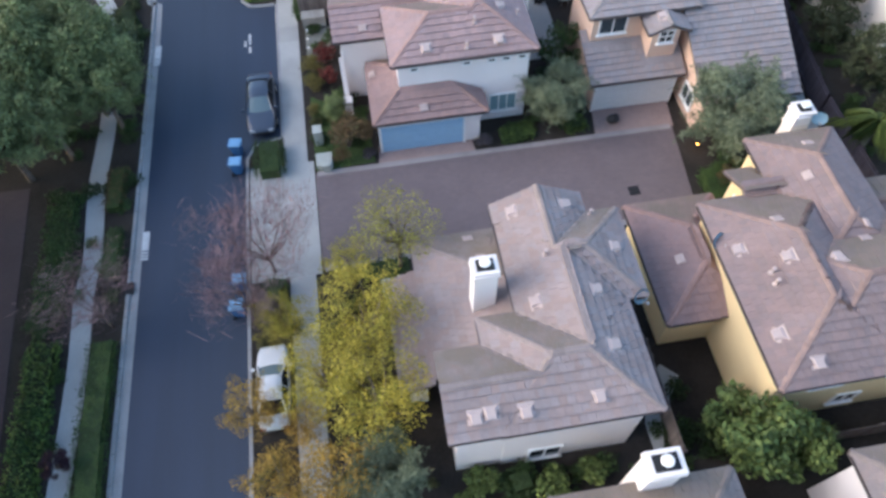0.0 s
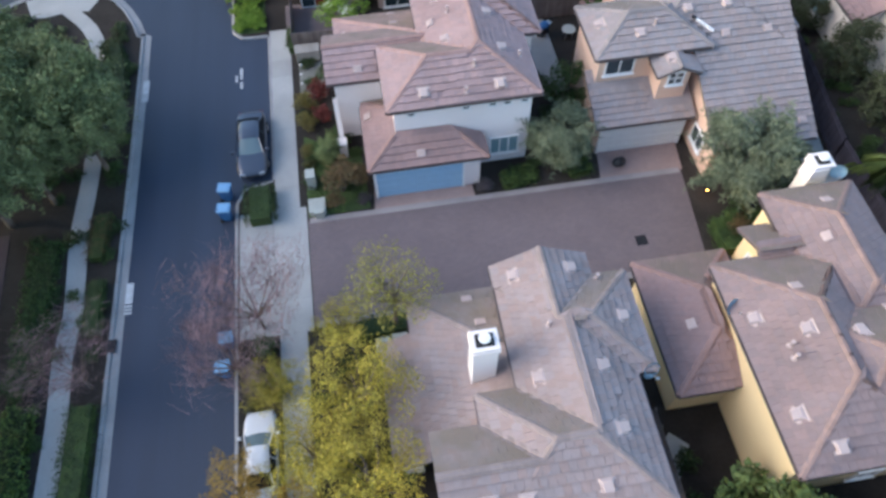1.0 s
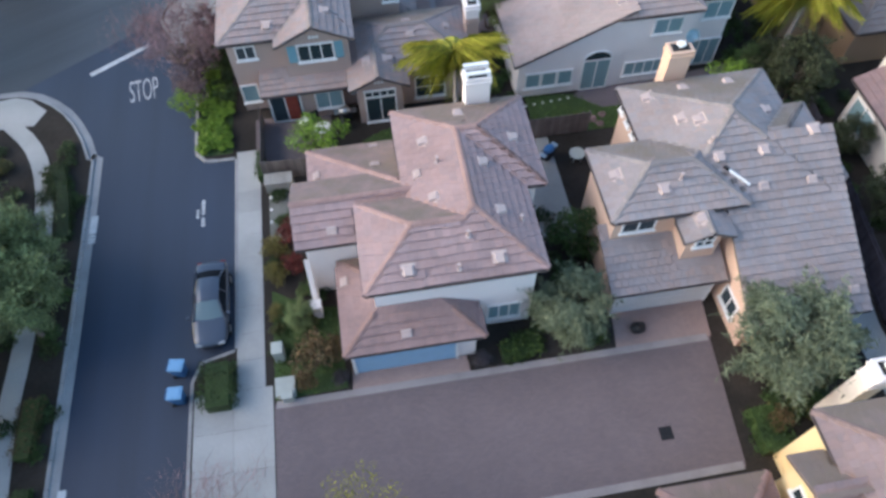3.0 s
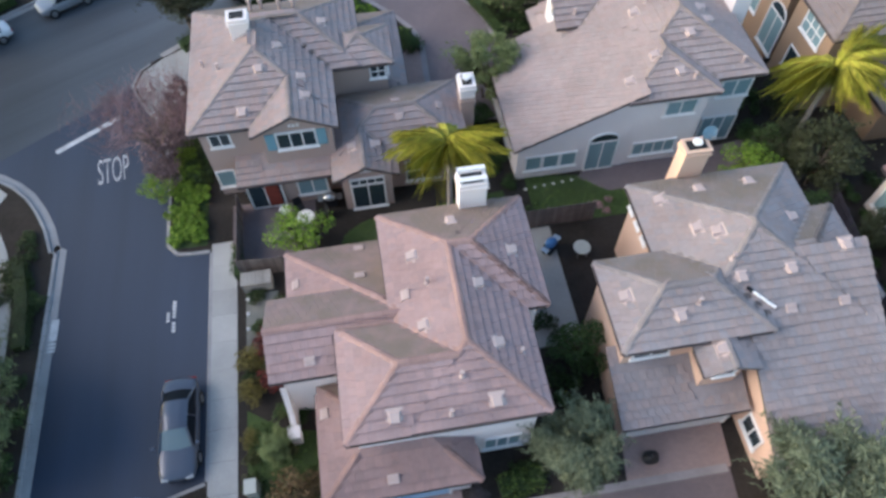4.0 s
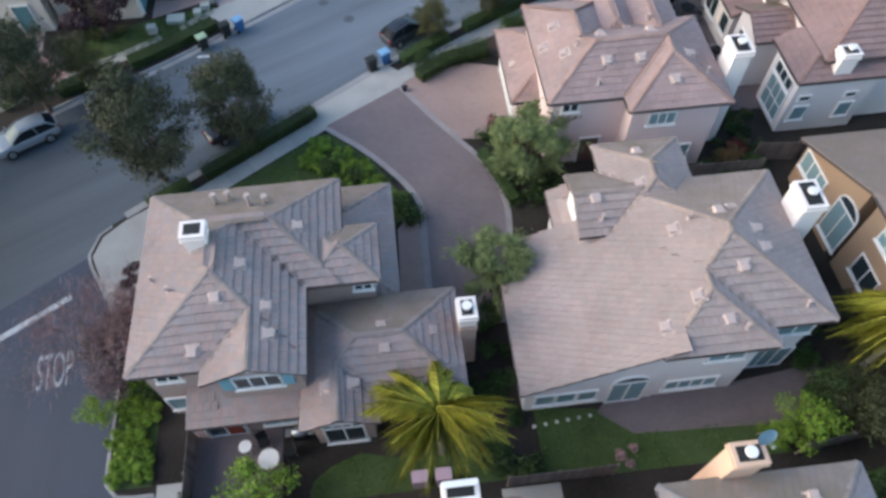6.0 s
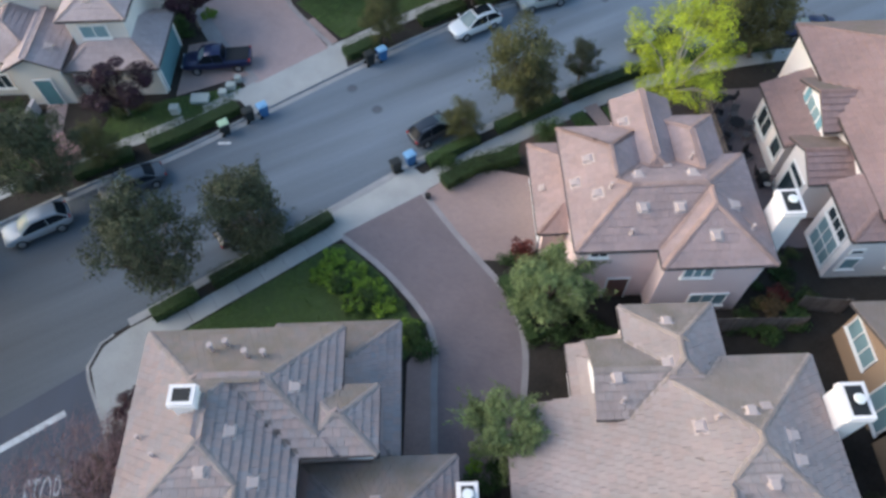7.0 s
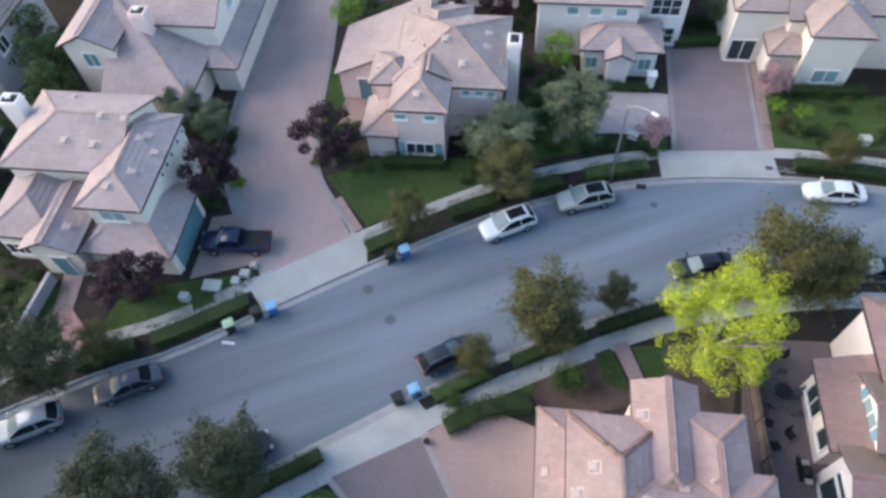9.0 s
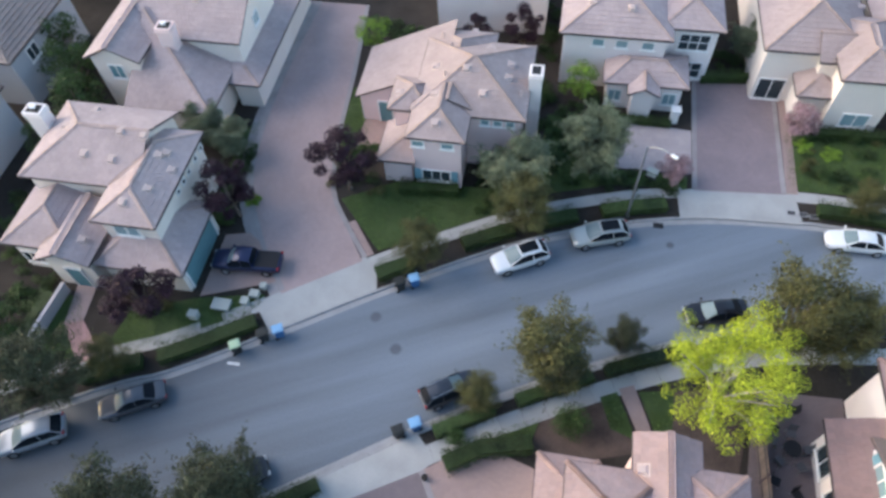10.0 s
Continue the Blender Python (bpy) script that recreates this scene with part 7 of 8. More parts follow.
mag = tree("dark glossy broadleaf tree in the side yard", 41, 4.6, 2.2, "magnolia", 3000, 0.30, 0.2, 22)
put(mag, [(14.4, 5.4, 0.95, 0), (16.2, 4.5, 0.75, 90)])
yard = tree("dark green broadleaf tree behind the fence", 42, 4.6, 2.2, "yard", 6500, 0.15, 0.15, 30, gap=0.30, sprays=40)
put(yard, [(28.6, 38.5, 1.0, 40), (30.2, 29.6, 0.9, 150), (30.4, 25.4, 0.9, 200), (31.0, 21.4, 1.0, 10), (27.4, 40.2, 0.7, 70), (29.2, 44.2, 0.6, 120), (30.0, 34.0, 0.6, 80)])
oak = tree("dark olive-green street tree in the planting strip", 51, 6.0, 2.2, "oak", 15000, 0.11, 0.14, 38, gap=0.34, sprays=70)
put(oak, [(-6.4, 58.5, 1.3, 0), (-1.3, 60.6, 1.15, 120), (-14.5, 65.3, 1.15, 60), (15.6, 71.0, 0.75, 200), (19.3, 73.9, 0.55, 10), (-22.0, 61.5, 1.0, 30)])
och = tree("olive and ochre rounded street tree", 52, 5.6, 2.4, "ochre", 12000, 0.11, 0.14, 34, gap=0.30, sprays=80)
put(och, [(29.2, 76.2, 1.32, 0), (31.7, 75.6, 1.1, 150), (10.9, 69.0, 0.6, 60, 0.9), (5.6, 78.4, 0.78, 100), (12.3, 82.3, 0.95, 190), (-12.2, 67.7, 0.62, 0), (35.3, 86.9, 0.6, 80), (14.8, 71.8, 1.15, 20)])
lime = tree("bright lime-yellow tree with airy branches", 61, 8.2, 3.5, "lime", 20000, 0.09, 0.22, 90, bark=BARK_PALE, gap=0.16, stems=3)
put(lime, [(24.4, 70.5, 1.24, 0, 0.88)])
pur = tree("dark purple-leaved plum tree", 71, 4.4, 1.8, "purple", 6500, 0.13, 0.25, 20, gap=0.28)
put(pur, [(-0.9, 84.2, 1.4, 0, 0.9), (-8.4, 80.6, 1.25, 90), (-11.8, 71.9, 1.4, 200, 0.75), (-6.2, 50.6, 0.55, 30), (-15.0, 9.3, 0.4, 60), (10.3, 101.2, 1.0, 40), (6.3, 101.2, 0.8, 140)])
blos = tree("rounded small tree with faded pink blossom", 72, 2.5, 1.3, "blossom", 4200, 0.10, 0.15, 18)
put(blos, [(22.7, 88.2, 1.0, 0), (32.0, 94.2, 1.15, 70)])
green = tree("bright green small garden tree", 73, 3.2, 1.5, "bright", 2200, 0.13, 0.2, 16)
put(green, [(0.1, 38.95, 1.12, 0, 0.78), (15.4, 95.6, 1.15, 80), (25.0, 39.2, 0.95, 130), (23.6, 38.8, 0.6, 20), (-2.6, 99.4, 1.1, 40), (-7.6, 43.6, 0.6, 0)])
dark = tree("dense dark green garden tree", 74, 3.2, 1.5, "shrub", 3200, 0.13, 0.08, 18)
put(dark, [(13.0, 30.3, 1.0, 0), (27.0, 36.0, 0.8, 0), (11.2, 85.2, 1.2, 70), (-20.5, 69.0, 1.0, 30), (-24.4, 88.4, 1.5, 100), (-26.3, 91.6, 1.5, 10), (-28.8, 94.8, 1.5, 60), (-25.4, 84.6, 1.1, 200), (26.8, 40.6, 0.9, 10)])
pm = palm("yellow-green feather palm behind the pink-roofed house", 81, 4.8, 44, 3.1)
pm.matrix_basis = pose(8.4, 40.2, 0.12)
copy_thing(pm, pose(29.6, 42.0, 0.12, 0, 0, 50))
p3 = palm("small green palm behind the dark fence", 82, 1.9, 22, 1.8, "magnolia")
p3.matrix_basis = pose(28.4, 20.6, 0.12)

bush = shrub("rounded green garden shrub", 91, 0.9, 1.1, "shrub", 1000)
put(bush, [(9.3, 41.6, 0.7, 20), (8.3, 53.6, 0.9, 30), (7.6, 54.6, 0.9, 60), (-6.4, 50.2, 0.8, 0),
           (9.9, 66.6, 0.9, 0), (13.9, 59.0, 0.7, 80), (-14.0, 74.0, 0.8, 10), (12.6, 95.6, 0.9, 0), (36.0, 94.0, 0.9, 30), (33.5, 90.2, 0.9, 30), (26.8, 53.8, 1.0, 40), (28.4, 54.6, 1.1, 0), (3.5, 57.8, 0.9, 0), (5.2, 57.0, 0.8, 70)])
clip_ball = shrub("clipped rounded olive-brown shrub beside the pavement", 90, 0.8, 1.15, "moss", 1500, 0.09, 14)
put(clip_ball, [(-2.7, 32.8, 1.0, 0), (-2.6, 31.1, 1.0, 70), (-2.7, 28.9, 0.7, 30)])
ash = shrub("rounded ashen purple shrub beside the garage", 89, 0.8, 1.1, "ash", 1500, 0.09, 14)
put(ash, [(6.95, 24.75, 0.72, 0), (0.2, 24.95, 0.65, 40)])
redb = shrub("dark red leafy shrub by the wall", 92, 0.8, 1.2, "redshrub", 900)
put(redb, [(-1.8, 33.6, 1.15, 0), (-1.7, 31.6, 1.0, 50), (14.0, 59.6, 1.2, 20), (28.0, 56.2, 1.0, 60)])
rust = shrub("rusty orange-green ornamental shrub", 93, 1.1, 1.9, "rust", 1100)
put(rust, [(14.2, 58.2, 0.9, 0), (-0.9, 25.9, 1.25, 0, 1.15), (0.1, 26.3, 0.8, 40), (-1.4, 24.9, 0.6, 90), (27.2, 55.4, 0.8, 10), (19.5, 19.6, 0.7, 0)])
brig = shrub("bright green spreading groundcover", 94, 1.3, 0.7, "bright", 1500)
put(brig, [(-6.1, 41.4, 1.0, 0), (-6.0, 43.2, 0.9, 60), (2.9, 59.6, 0.9, 20), (4.4, 58.4, 1.0, 90), (6.0, 56.4, 0.8, 10), (3.3, 58.0, 0.9, 140), (5.4, 57.4, 0.9, 40), (4.4, 56.8, 0.9, 200), (2.2, 58.6, 0.7, 260), (7.4, 54.9, 0.8, 10), (-6.5, 40.9, 0.8, 15), (-5.5, 41.0, 0.8, 75), (-6.6, 42.4, 0.8, 160), (-5.4, 43.6, 0.8, 220), (-6.6, 44.0, 0.7, 300), (32.4, 92.9, 0.9, 60, 0.5), (34.3, 92.4, 0.9, 0, 0.45), (-6.1, 45.0, 0.9, 30), (-5.9, 42.2, 0.8, 110), (-6.4, 46.6, 0.8, 20), (-7.9, 82.0, 0.7, 0), (10.6, 47.4, 0.5, 0)])
leafs = shrub("leafy green shrub against the pale wall", 88, 1.0, 1.2, "magnolia", 1100, 0.2, 10)
put(leafs, [(3.1, 5.6, 0.85, 0), (6.1, 4.9, 0.95, 60), (8.0, 5.3, 0.75, 120), (2.2, 4.9, 0.6, 30)])
rnd = shrub("rounded bright green shrub in the front bed", 99, 1.3, 1.9, "shrub", 3200, 0.10, 14)
put(rnd, [(16.5, 68.4, 1.0, 0)])
hedge("clipped dark green box hedge on a concrete island", [(-5.5, 24.3), (-5.5, 26.5)], 1.5, 1.0, "hedge", 170)
for k, (ln, w, h) in enumerate((([(8.0, 24.9), (10.0, 25.1)], 1.0, 0.55), ([(11.9, 25.0), (13.2, 25.2)], 1.0, 0.55), ([(19.0, 18.2), (19.0, 20.2)], 1.5, 1.0), ([(-0.9, 17.0), (1.5, 17.1)], 1.2, 0.6), ([(-5.6, 16.4), (-5.2, 17.2)], 0.9, 0.8),
                                 ([(9.6, 64.9), (11.6, 66.2), (14.4, 66.9)], 1.2, 0.9), ([(2.8, 84.6), (7.2, 84.9)], 1.0, 0.9), ([(33.4, 94.2), (39.0, 94.4)], 0.8, 0.9), ([(17.6, 94.0), (22.6, 93.9)], 0.7, 0.6), ([(-19.4, 68.4), (-19.0, 72.0)], 1.0, 1.0),
                                 ([(25.0, 99.4), (29.0, 99.9)], 0.8, 0.9), ([(12.8, 58.0), (13.7, 55.6), (14.2, 54.0)], 0.7, 0.7), ([(-3.3, 37.7), (-3.3, 39.6)], 0.4, 0.7), ([(4.4, 5.3), (5.2, 5.4)], 1.0, 0.8))):
    hedge("clipped green garden hedge", ln, w, h, "bank" if k < 2 else "hedge" if k % 2 else "shrub", 130, seed=k + 3)
for k, (a, b) in enumerate(((-7.2, -4.6), (-4.2, 2.6), (8.4, 12.8), (13.0, 18.0), (18.2, 24.0), (24.2, 34.0))):
    ln = [(x, y) for x, y in ((px, float(np.interp(px, [p[0] for p in SOUTH_KERB], [p[1] for p in SOUTH_KERB]))) for px in np.arange(a, b, 1.1))]
    hedge("dark clipped hedge in the planting strip", ribbon(ln, -0.5, -0.5)[: len(ln)], 0.95, 0.8, "hedge", 110, seed=30 + k, group="hedges along the kerb")
for k, (a, b) in enumerate(((-24, -17.5), (-13.6, -9.8), (-9.2, -3.5), (3.4, 6.6), (8.8, 12.4), (13.0, 17.0), (18.0, 23.1), (32.6, 40))):
    ln = [(x, y) for x, y in ((px, float(np.interp(px, [p[0] for p in NORTH_KERB], [p[1] for p in NORTH_KERB]))) for px in np.arange(a, b, 1.1))]
    hedge("dark clipped hedge in the planting strip", ribbon(ln, 1.1, 1.1)[: len(ln)], 1.3, 0.75, "hedge", 110, seed=50 + k, group="hedges along the kerb")
hedge("low dark hedge beside the park footpath", [(-13.95, -8), (-14.0, -1), (-13.85, 5), (-14.0, 10.5), (-13.9, 15.2)], 1.3, 0.65, "shrub", 120, seed=70)
hedge("low leafy green hedge beside the park footpath", [(-13.95, 18.9), (-14.0, 20.4), (-13.95, 22.0)], 0.9, 0.6, "shrub", 120, seed=71)
hedge("dry brown low hedge beside the park footpath", [(-14.2, 23.4), (-14.15, 24.8), (-14.1, 26.2)], 0.95, 0.65, "rust", 110, seed=73)
hedge("low dark hedge beside the park footpath", [(-14.0, 35.4), (-14.3, 38.0), (-14.9, 40.6)], 0.9, 0.6, "hedge", 110, seed=74)
hedge("shaggy green groundcover along the park path", [(-16.9, -8), (-16.7, 2), (-16.9, 9), (-16.8, 15.6)], 1.5, 0.5, "bank", 110, 0.14, seed=72)
hedge("shaggy green groundcover along the park path", [(-16.9, 17.0), (-17.0, 20.0), (-16.9, 25.0)], 1.6, 0.4, "shrub", 110, 0.12, seed=75)

# ---- vehicles ----
car("steel grey sedan parked in the bay", "sedan", "steel", -5.9, 29.9, -90, grow=1.14)
car("white sedan parked under the golden trees", "sedan", "white", -5.7, 11.5, 90)
car("dark blue sedan parked at the kerb", "sedan", "blue", -5.85, 4.4, -90)
car("silver SUV with roof rails parked at the kerb", "suv", "silver", -15.2, 62.6, 209, rack=True)
car("dark grey sedan parked at the kerb", "sedan", "grey", -10.1, 65.7, 209)
car("dark SUV with silver roof rails parked beside a tree", "suv", "dark", 9.15, 69.4, 33, rack=True, grow=0.92)
car("white SUV with a black sunroof at the kerb", "suv", "white", 12.3, 79.6, 209, roof_mat=GLASS_CAR)
car("sage silver SUV parked at the kerb", "suv", "sage", 17.6, 82.3, 198, rack=True, roof_mat=GLASS_CAR)
car("white sedan parked at the kerb", "sedan", "white", 34.8, 84.2, 180)
car("black sedan parked under the street trees", "sedan", "black", -2.2, 62.1, 33)
car("black sedan half hidden by the lime tree", "sedan", "black", 25.2, 77.25, 195)
car("dark sedan parked at the kerb", "sedan", "navy", 36.5, 78.0, 185)
car("white sedan parked at the kerb", "sedan", "white", -20.4, 59.2, 212)
car("dark navy pickup truck in the driveway", "pickup", "navy", -6.28, 76.45, 184, z=0.14, grow=0.9)

# ---- bins and small street things ----
for x, y, t, k in ((-7.4, 26.6, 80, 0), (-7.4, 25.2, 85, 0), (-7.35, 15.9, 90, 0), (-7.2, 17.4, 90, 0), (-2.5, 71.6, 120, 0), (-3.4, 71.2, 120, 1), (-4.9, 70.1, 120, 2), (4.6, 76.3, 120, 1), (5.5, 76.7, 120, 0), (6.6, 66.3, -60, 1), (7.5, 66.9, -60, 0)):
    bm_, lm_, lab = ((BIN_BLUE, BIN_LID, "blue recycling bin with a pale blue lid at the kerb"), (BIN_DARK, BIN_DARK, "black wheeled rubbish bin at the kerb"), (BIN_DARK, BIN_GREEN, "dark bin with a pale green lid at the kerb"))[k]
    bin_cart(x, y, t, bm_, lm_, lab)
street_lamp(19.5, 84.6, -35, 7.2)
for x, y, w, d, h in ((-8.6, 72.0, .6, .5, .6), (-7.1, 73.1, 1.2, .8, .3), (-5.6, 73.6, .5, .5, .35), (-5.1, 74.2, .6, .5, .4), (-4.7, 74.9, .4, .4, .4), (-2.6, 26.6, 0.5, 0.6, 1.1), (-2.4, 24.9, 0.9, 0.9, 0.4), (-2.3, 24.3 + 0.1, 0.5, 0.4, 0.6), (38.0, 89.4, .8, .6, .6)):
    utility_box(x, y, 0, w, d, h, UTIL)
for x, y in ((0.3, 15.85), (1.12, 15.95)):
    utility_box(x, y, 0, 0.7, 0.65, 0.75, UTIL, "pale boxed air conditioner beside the house")
fence("weathered board fence between the back yards", [(11.2, 38.3), (16.0, 38.3)], 1.6)
fence("weathered board fence between the back yards", [(-3.1, 37.9), (5.0, 37.4)], 1.5)
fence("weathered board fence beside the yard", [(-3.1, 38.0), (-3.1, 42.2)], 1.4)
fence("tall dark stained board fence behind the houses", [(27.0, 17.0), (27.1, 23.4), (28.2, 31.0), (28.9, 37.0)], 1.8, mat=FENCE_DARK)
fence("weathered board fence between the back yards", [(24.6, 38.2), (28.2, 38.6)], 1.6)
fence("dark board fence beside the side yard", [(27.3, 62.4), (27.1, 71.2)], 1.6, mat=FENCE_DARK)
fence("weathered board fence between the houses", [(20.5, 54.4), (28.6, 54.2)], 1.6)
fence("grey-mauve board fence between the side gardens", [(28.9, 55.5), (31.3, 55.2)], 1.5)
fence("weathered board fence between the back yards", [(18.4, 4.9), (27.0, 4.9)], 1.5)
fence("dark board fence in the side yard", [(11.8, 5.2), (11.8, 10.4)], 1.6)

def garden_wall(x0, y0, x1, y1, z1):
    top = thing("garden_wall", "low grey stone garden wall with a flat coping", "garden wall", (x0, y0, 0.12))
    bm = bmesh.new()
    box(bm, 0, 0, -0.05, x1 - x0, y1 - y0, z1 - 0.09)
    part("wall", bm, STONE, top)
    n = 4
    for q in range(n):
        bm = bmesh.new()
        s = (x1 - x0 + 0.08) / n
        box(bm, -0.04 + q * s, -0.05, z1 - 0.09, -0.05 + (q + 1) * s, y1 - y0 + 0.05, z1, 0.015)
        part("coping_stone", bm, STONE, top)


garden_wall(-3.0, 36.8, -1.5, 37.5, 0.85)

# ---- planting beds ----
low = shrub("low dark green groundcover shrub", 95, 0.9, 0.6, "hedge", 700, 0.13, 9)
put(low, [(-2.4, 36.5, 0.8, 0)])
mid = shrub("leafy mid-green bed plant", 96, 0.7, 0.8, "shrub", 600, 0.12, 8)
put(mid, [(-2.2, 34.6, 0.8, 0)])
tuft = shrub("tufted olive-green bed plant", 97, 0.6, 0.7, "ochre", 500, 0.12, 7)
put(tuft, [(-1.0, 28.2, 0.9, 0)])
for k, (area, n, kinds) in enumerate((
        ([(-2.9, 25.0), (0.3, 25.0), (0.2, 29.3), (-2.9, 33.5)], 16, (low, tuft, mid)),
        ([(-2.9, 35.0), (-1.2, 35.0), (-1.2, 36.4), (-2.9, 36.4)], 2, (low, mid)),
        ([(7.6, 24.6), (13.2, 24.9), (13.2, 26.2), (7.8, 25.9)], 12, (low, mid)),
        ([(18.9, 18.4), (20.4, 18.4), (22.5, 20.5), (25.5, 22.6), (19.4, 23.0)], 22, (low, tuft, mid)),
        ([(11.6, 25.4), (13.2, 25.6), (13.2, 33.0), (11.6, 33.0)], 8, (low, mid)),
        ([(11.0, 5.0), (14.8, 5.0), (14.6, 10.2), (12.2, 10.2), (11.0, 10.6)], 14, (low,)),
        ([(2.0, 4.0), (11.5, 4.0), (11.5, 5.8), (2.0, 5.8)], 16, (low, mid)),
        ([(-3.2, 4.0), (1.6, 4.0), (0.0, 16.5), (-3.2, 16.5)], 26, (low, tuft)),
        ([(-6.7, 3.0), (-4.9, 3.0), (-4.9, 17.0), (-6.7, 17.0)], 8, (low, tuft)),
        ([(27.6, 20.0), (33.0, 20.0), (33.0, 40.0), (29.2, 42.0)], 40, (low, mid)),
        ([(24.4, 38.6), (28.4, 39.0), (28.4, 42.2), (26.6, 43.0)], 16, (low, mid)),
        ([(26.8, 44.0), (28.4, 44.0), (28.4, 53.0), (26.8, 53.0)], 18, (low, mid)),
        ([(13.9, 53.2), (17.6, 53.9), (28.6, 54.0), (28.6, 55.0), (17.0, 55.7), (14.0, 56.8)], 34, (low, mid)),
        ([(26.6, 55.0), (30.0, 55.0), (29.8, 60.0), (27.6, 60.0)], 16, (low, mid, tuft)),
        ([(13.8, 56.8), (15.8, 56.8), (15.8, 59.0), (12.8, 59.4)], 10, (mid, low)),
        ([(10.2, 38.6), (12.6, 38.6), (12.4, 47.5), (10.5, 47.5)], 24, (low, mid)),
        ([(3.0, 56.0), (7.0, 56.0), (5.2, 59.4), (3.4, 60.2)], 16, (mid, low)),
        ([(-5.0, 53.6), (3.0, 53.6), (3.0, 54.4), (-4.6, 54.6)], 8, (low,)),
        ([(-6.9, 43.8), (-5.0, 43.8), (-5.0, 53.0), (-6.2, 53.0)], 16, (low, mid)),
        ([(7.2, 53.2), (8.5, 53.2), (8.3, 55.2), (6.8, 56.6)], 6, (mid,)),
        ([(-12.6, 71.6), (-9.0, 73.0), (-15.0, 73.2)], 8, (low, tuft)),
        ([(-23.5, 66.5), (-19.5, 66.5), (-19.2, 73.6), (-23.5, 73.6)], 22, (low, mid)),
        ([(-26.4, 74.0), (-22.6, 74.0), (-22.6, 90.0), (-26.4, 90.0)], 36, (low, mid)),
        ([(-11.0, 79.4), (-8.8, 79.2), (-9.6, 88.0), (-12.0, 89.0)], 18, (low, mid)),
        ([(-22.0, 86.0), (-10.8, 86.0), (-12.0, 89.0), (-20.0, 89.0)], 24, (low, mid)),
        ([(-2.6, 82.6), (2.6, 84.6), (1.0, 88.6), (-2.6, 88.6)], 18, (low, mid, tuft)),
        ([(7.8, 82.6), (12.6, 84.6), (13.4, 87.8), (8.0, 88.0)], 26, (low, mid)),
        ([(12.2, 87.0), (16.0, 87.0), (16.8, 96.6), (12.2, 96.6)], 34, (low, mid)),
        ([(17.4, 86.8), (23.0, 87.2), (23.0, 88.8), (17.8, 88.8)], 8, (low,)),
        ([(11.8, 97.0), (13.0, 97.0), (13.0, 108.0), (11.8, 108.0)], 12, (low,)),
        ([(-3.4, 96.8), (2.4, 98.4), (2.4, 103.0), (-4.0, 104.0)], 18, (low, mid)),
        ([(2.6, 98.4), (12.0, 96.6), (12.0, 100.4), (2.6, 100.4)], 22, (low, mid)),
        ([(24.6, 100.4), (31.0, 101.2), (28.2, 103.0), (25.8, 103.0)], 10, (low,)),
        ([(31.2, 88.8), (45.0, 89.4), (45.0, 94.6), (33.0, 94.6)], 30, (low, tuft, mid)),
        ([(-18.0, 16.0), (-13.4, 16.0), (-13.4, 36.0), (-19.0, 36.0)], 46, (low, mid)),
        ([(-17.4, -6.0), (-15.9, -6.0), (-15.9, 22.0), (-17.4, 22.0)], 30, (mid,)),
        ([(-15.2, 36.0), (-13.4, 36.0), (-14.6, 42.6), (-15.8, 41.0)], 12, (low,)),
        ([(-19.0, 36.0), (-16.6, 36.0), (-17.4, 42.0), (-20.6, 44.0)], 16, (low, tuft)),
        ([(-26.0, 40.0), (-20.4, 44.5), (-21.0, 46.2), (-26.0, 43.2)], 12, (low,)),
        ([(-30.0, 57.5), (-16.0, 66.2), (-19.5, 67.0), (-30.0, 60.5)], 24, (low, mid)))):
    bed(area, kinds, n, 200 + k)

blades = np.concatenate([turf(q, 130, 400 + k) for k, q in enumerate(LAWNS)])
grass = mesh_object("grass", blades, np.arange(len(blades)).reshape(-1, 4), LEAF["grass"])
tagged(grass, "short uneven green grass blades on the lawns", "grass", kind="stuff")

# ---- yard things ----
def patio_table(x, y, turn, r, mat, label, h=0.74):
    top = thing("patio_table", label, "table", (x, y, 0.14), turn)
    bm = bmesh.new()
    tube(bm, (0, 0, h - 0.04), (0, 0, h), r, r, 24)
    part("tabletop", bm, mat, top)
    for q in range(4):
        a = math.pi / 4 + q * math.pi / 2
        bm = bmesh.new()
        tube(bm, (r * 0.8 * math.cos(a), r * 0.8 * math.sin(a), 0), (r * 0.55 * math.cos(a), r * 0.55 * math.sin(a), h - 0.03), 0.025)
        part("leg", bm, METAL, top)
    return top


def patio_chair(x, y, turn, mat, label):
    top = thing("patio_chair", label, "chair", (x, y, 0.14), turn, "patio chairs")
    bm = bmesh.new()
    box(bm, -0.25, -0.25, 0.40, 0.25, 0.25, 0.45, 0.02)
    part("seat", bm, mat, top)
    bm = bmesh.new()
    vs = box(bm, -0.25, 0.0, 0.0, 0.25, 0.04, 0.55, 0.015)
    bmesh.ops.rotate(bm, verts=bm.verts[:], cent=(0, 0, 0), matrix=Matrix.Rotation(radians(-12), 3, "X"))
    bmesh.ops.translate(bm, verts=bm.verts[:], vec=(0, 0.22, 0.43))
    part("backrest", bm, mat, top)
    for sx in (-0.22, 0.22):
        for sy in (-0.22, 0.22):
            bm = bmesh.new()
            tube(bm, (sx * 1.1, sy * 1.1, 0), (sx, sy, 0.41), 0.018)
            part("leg", bm, METAL, top)
    return top


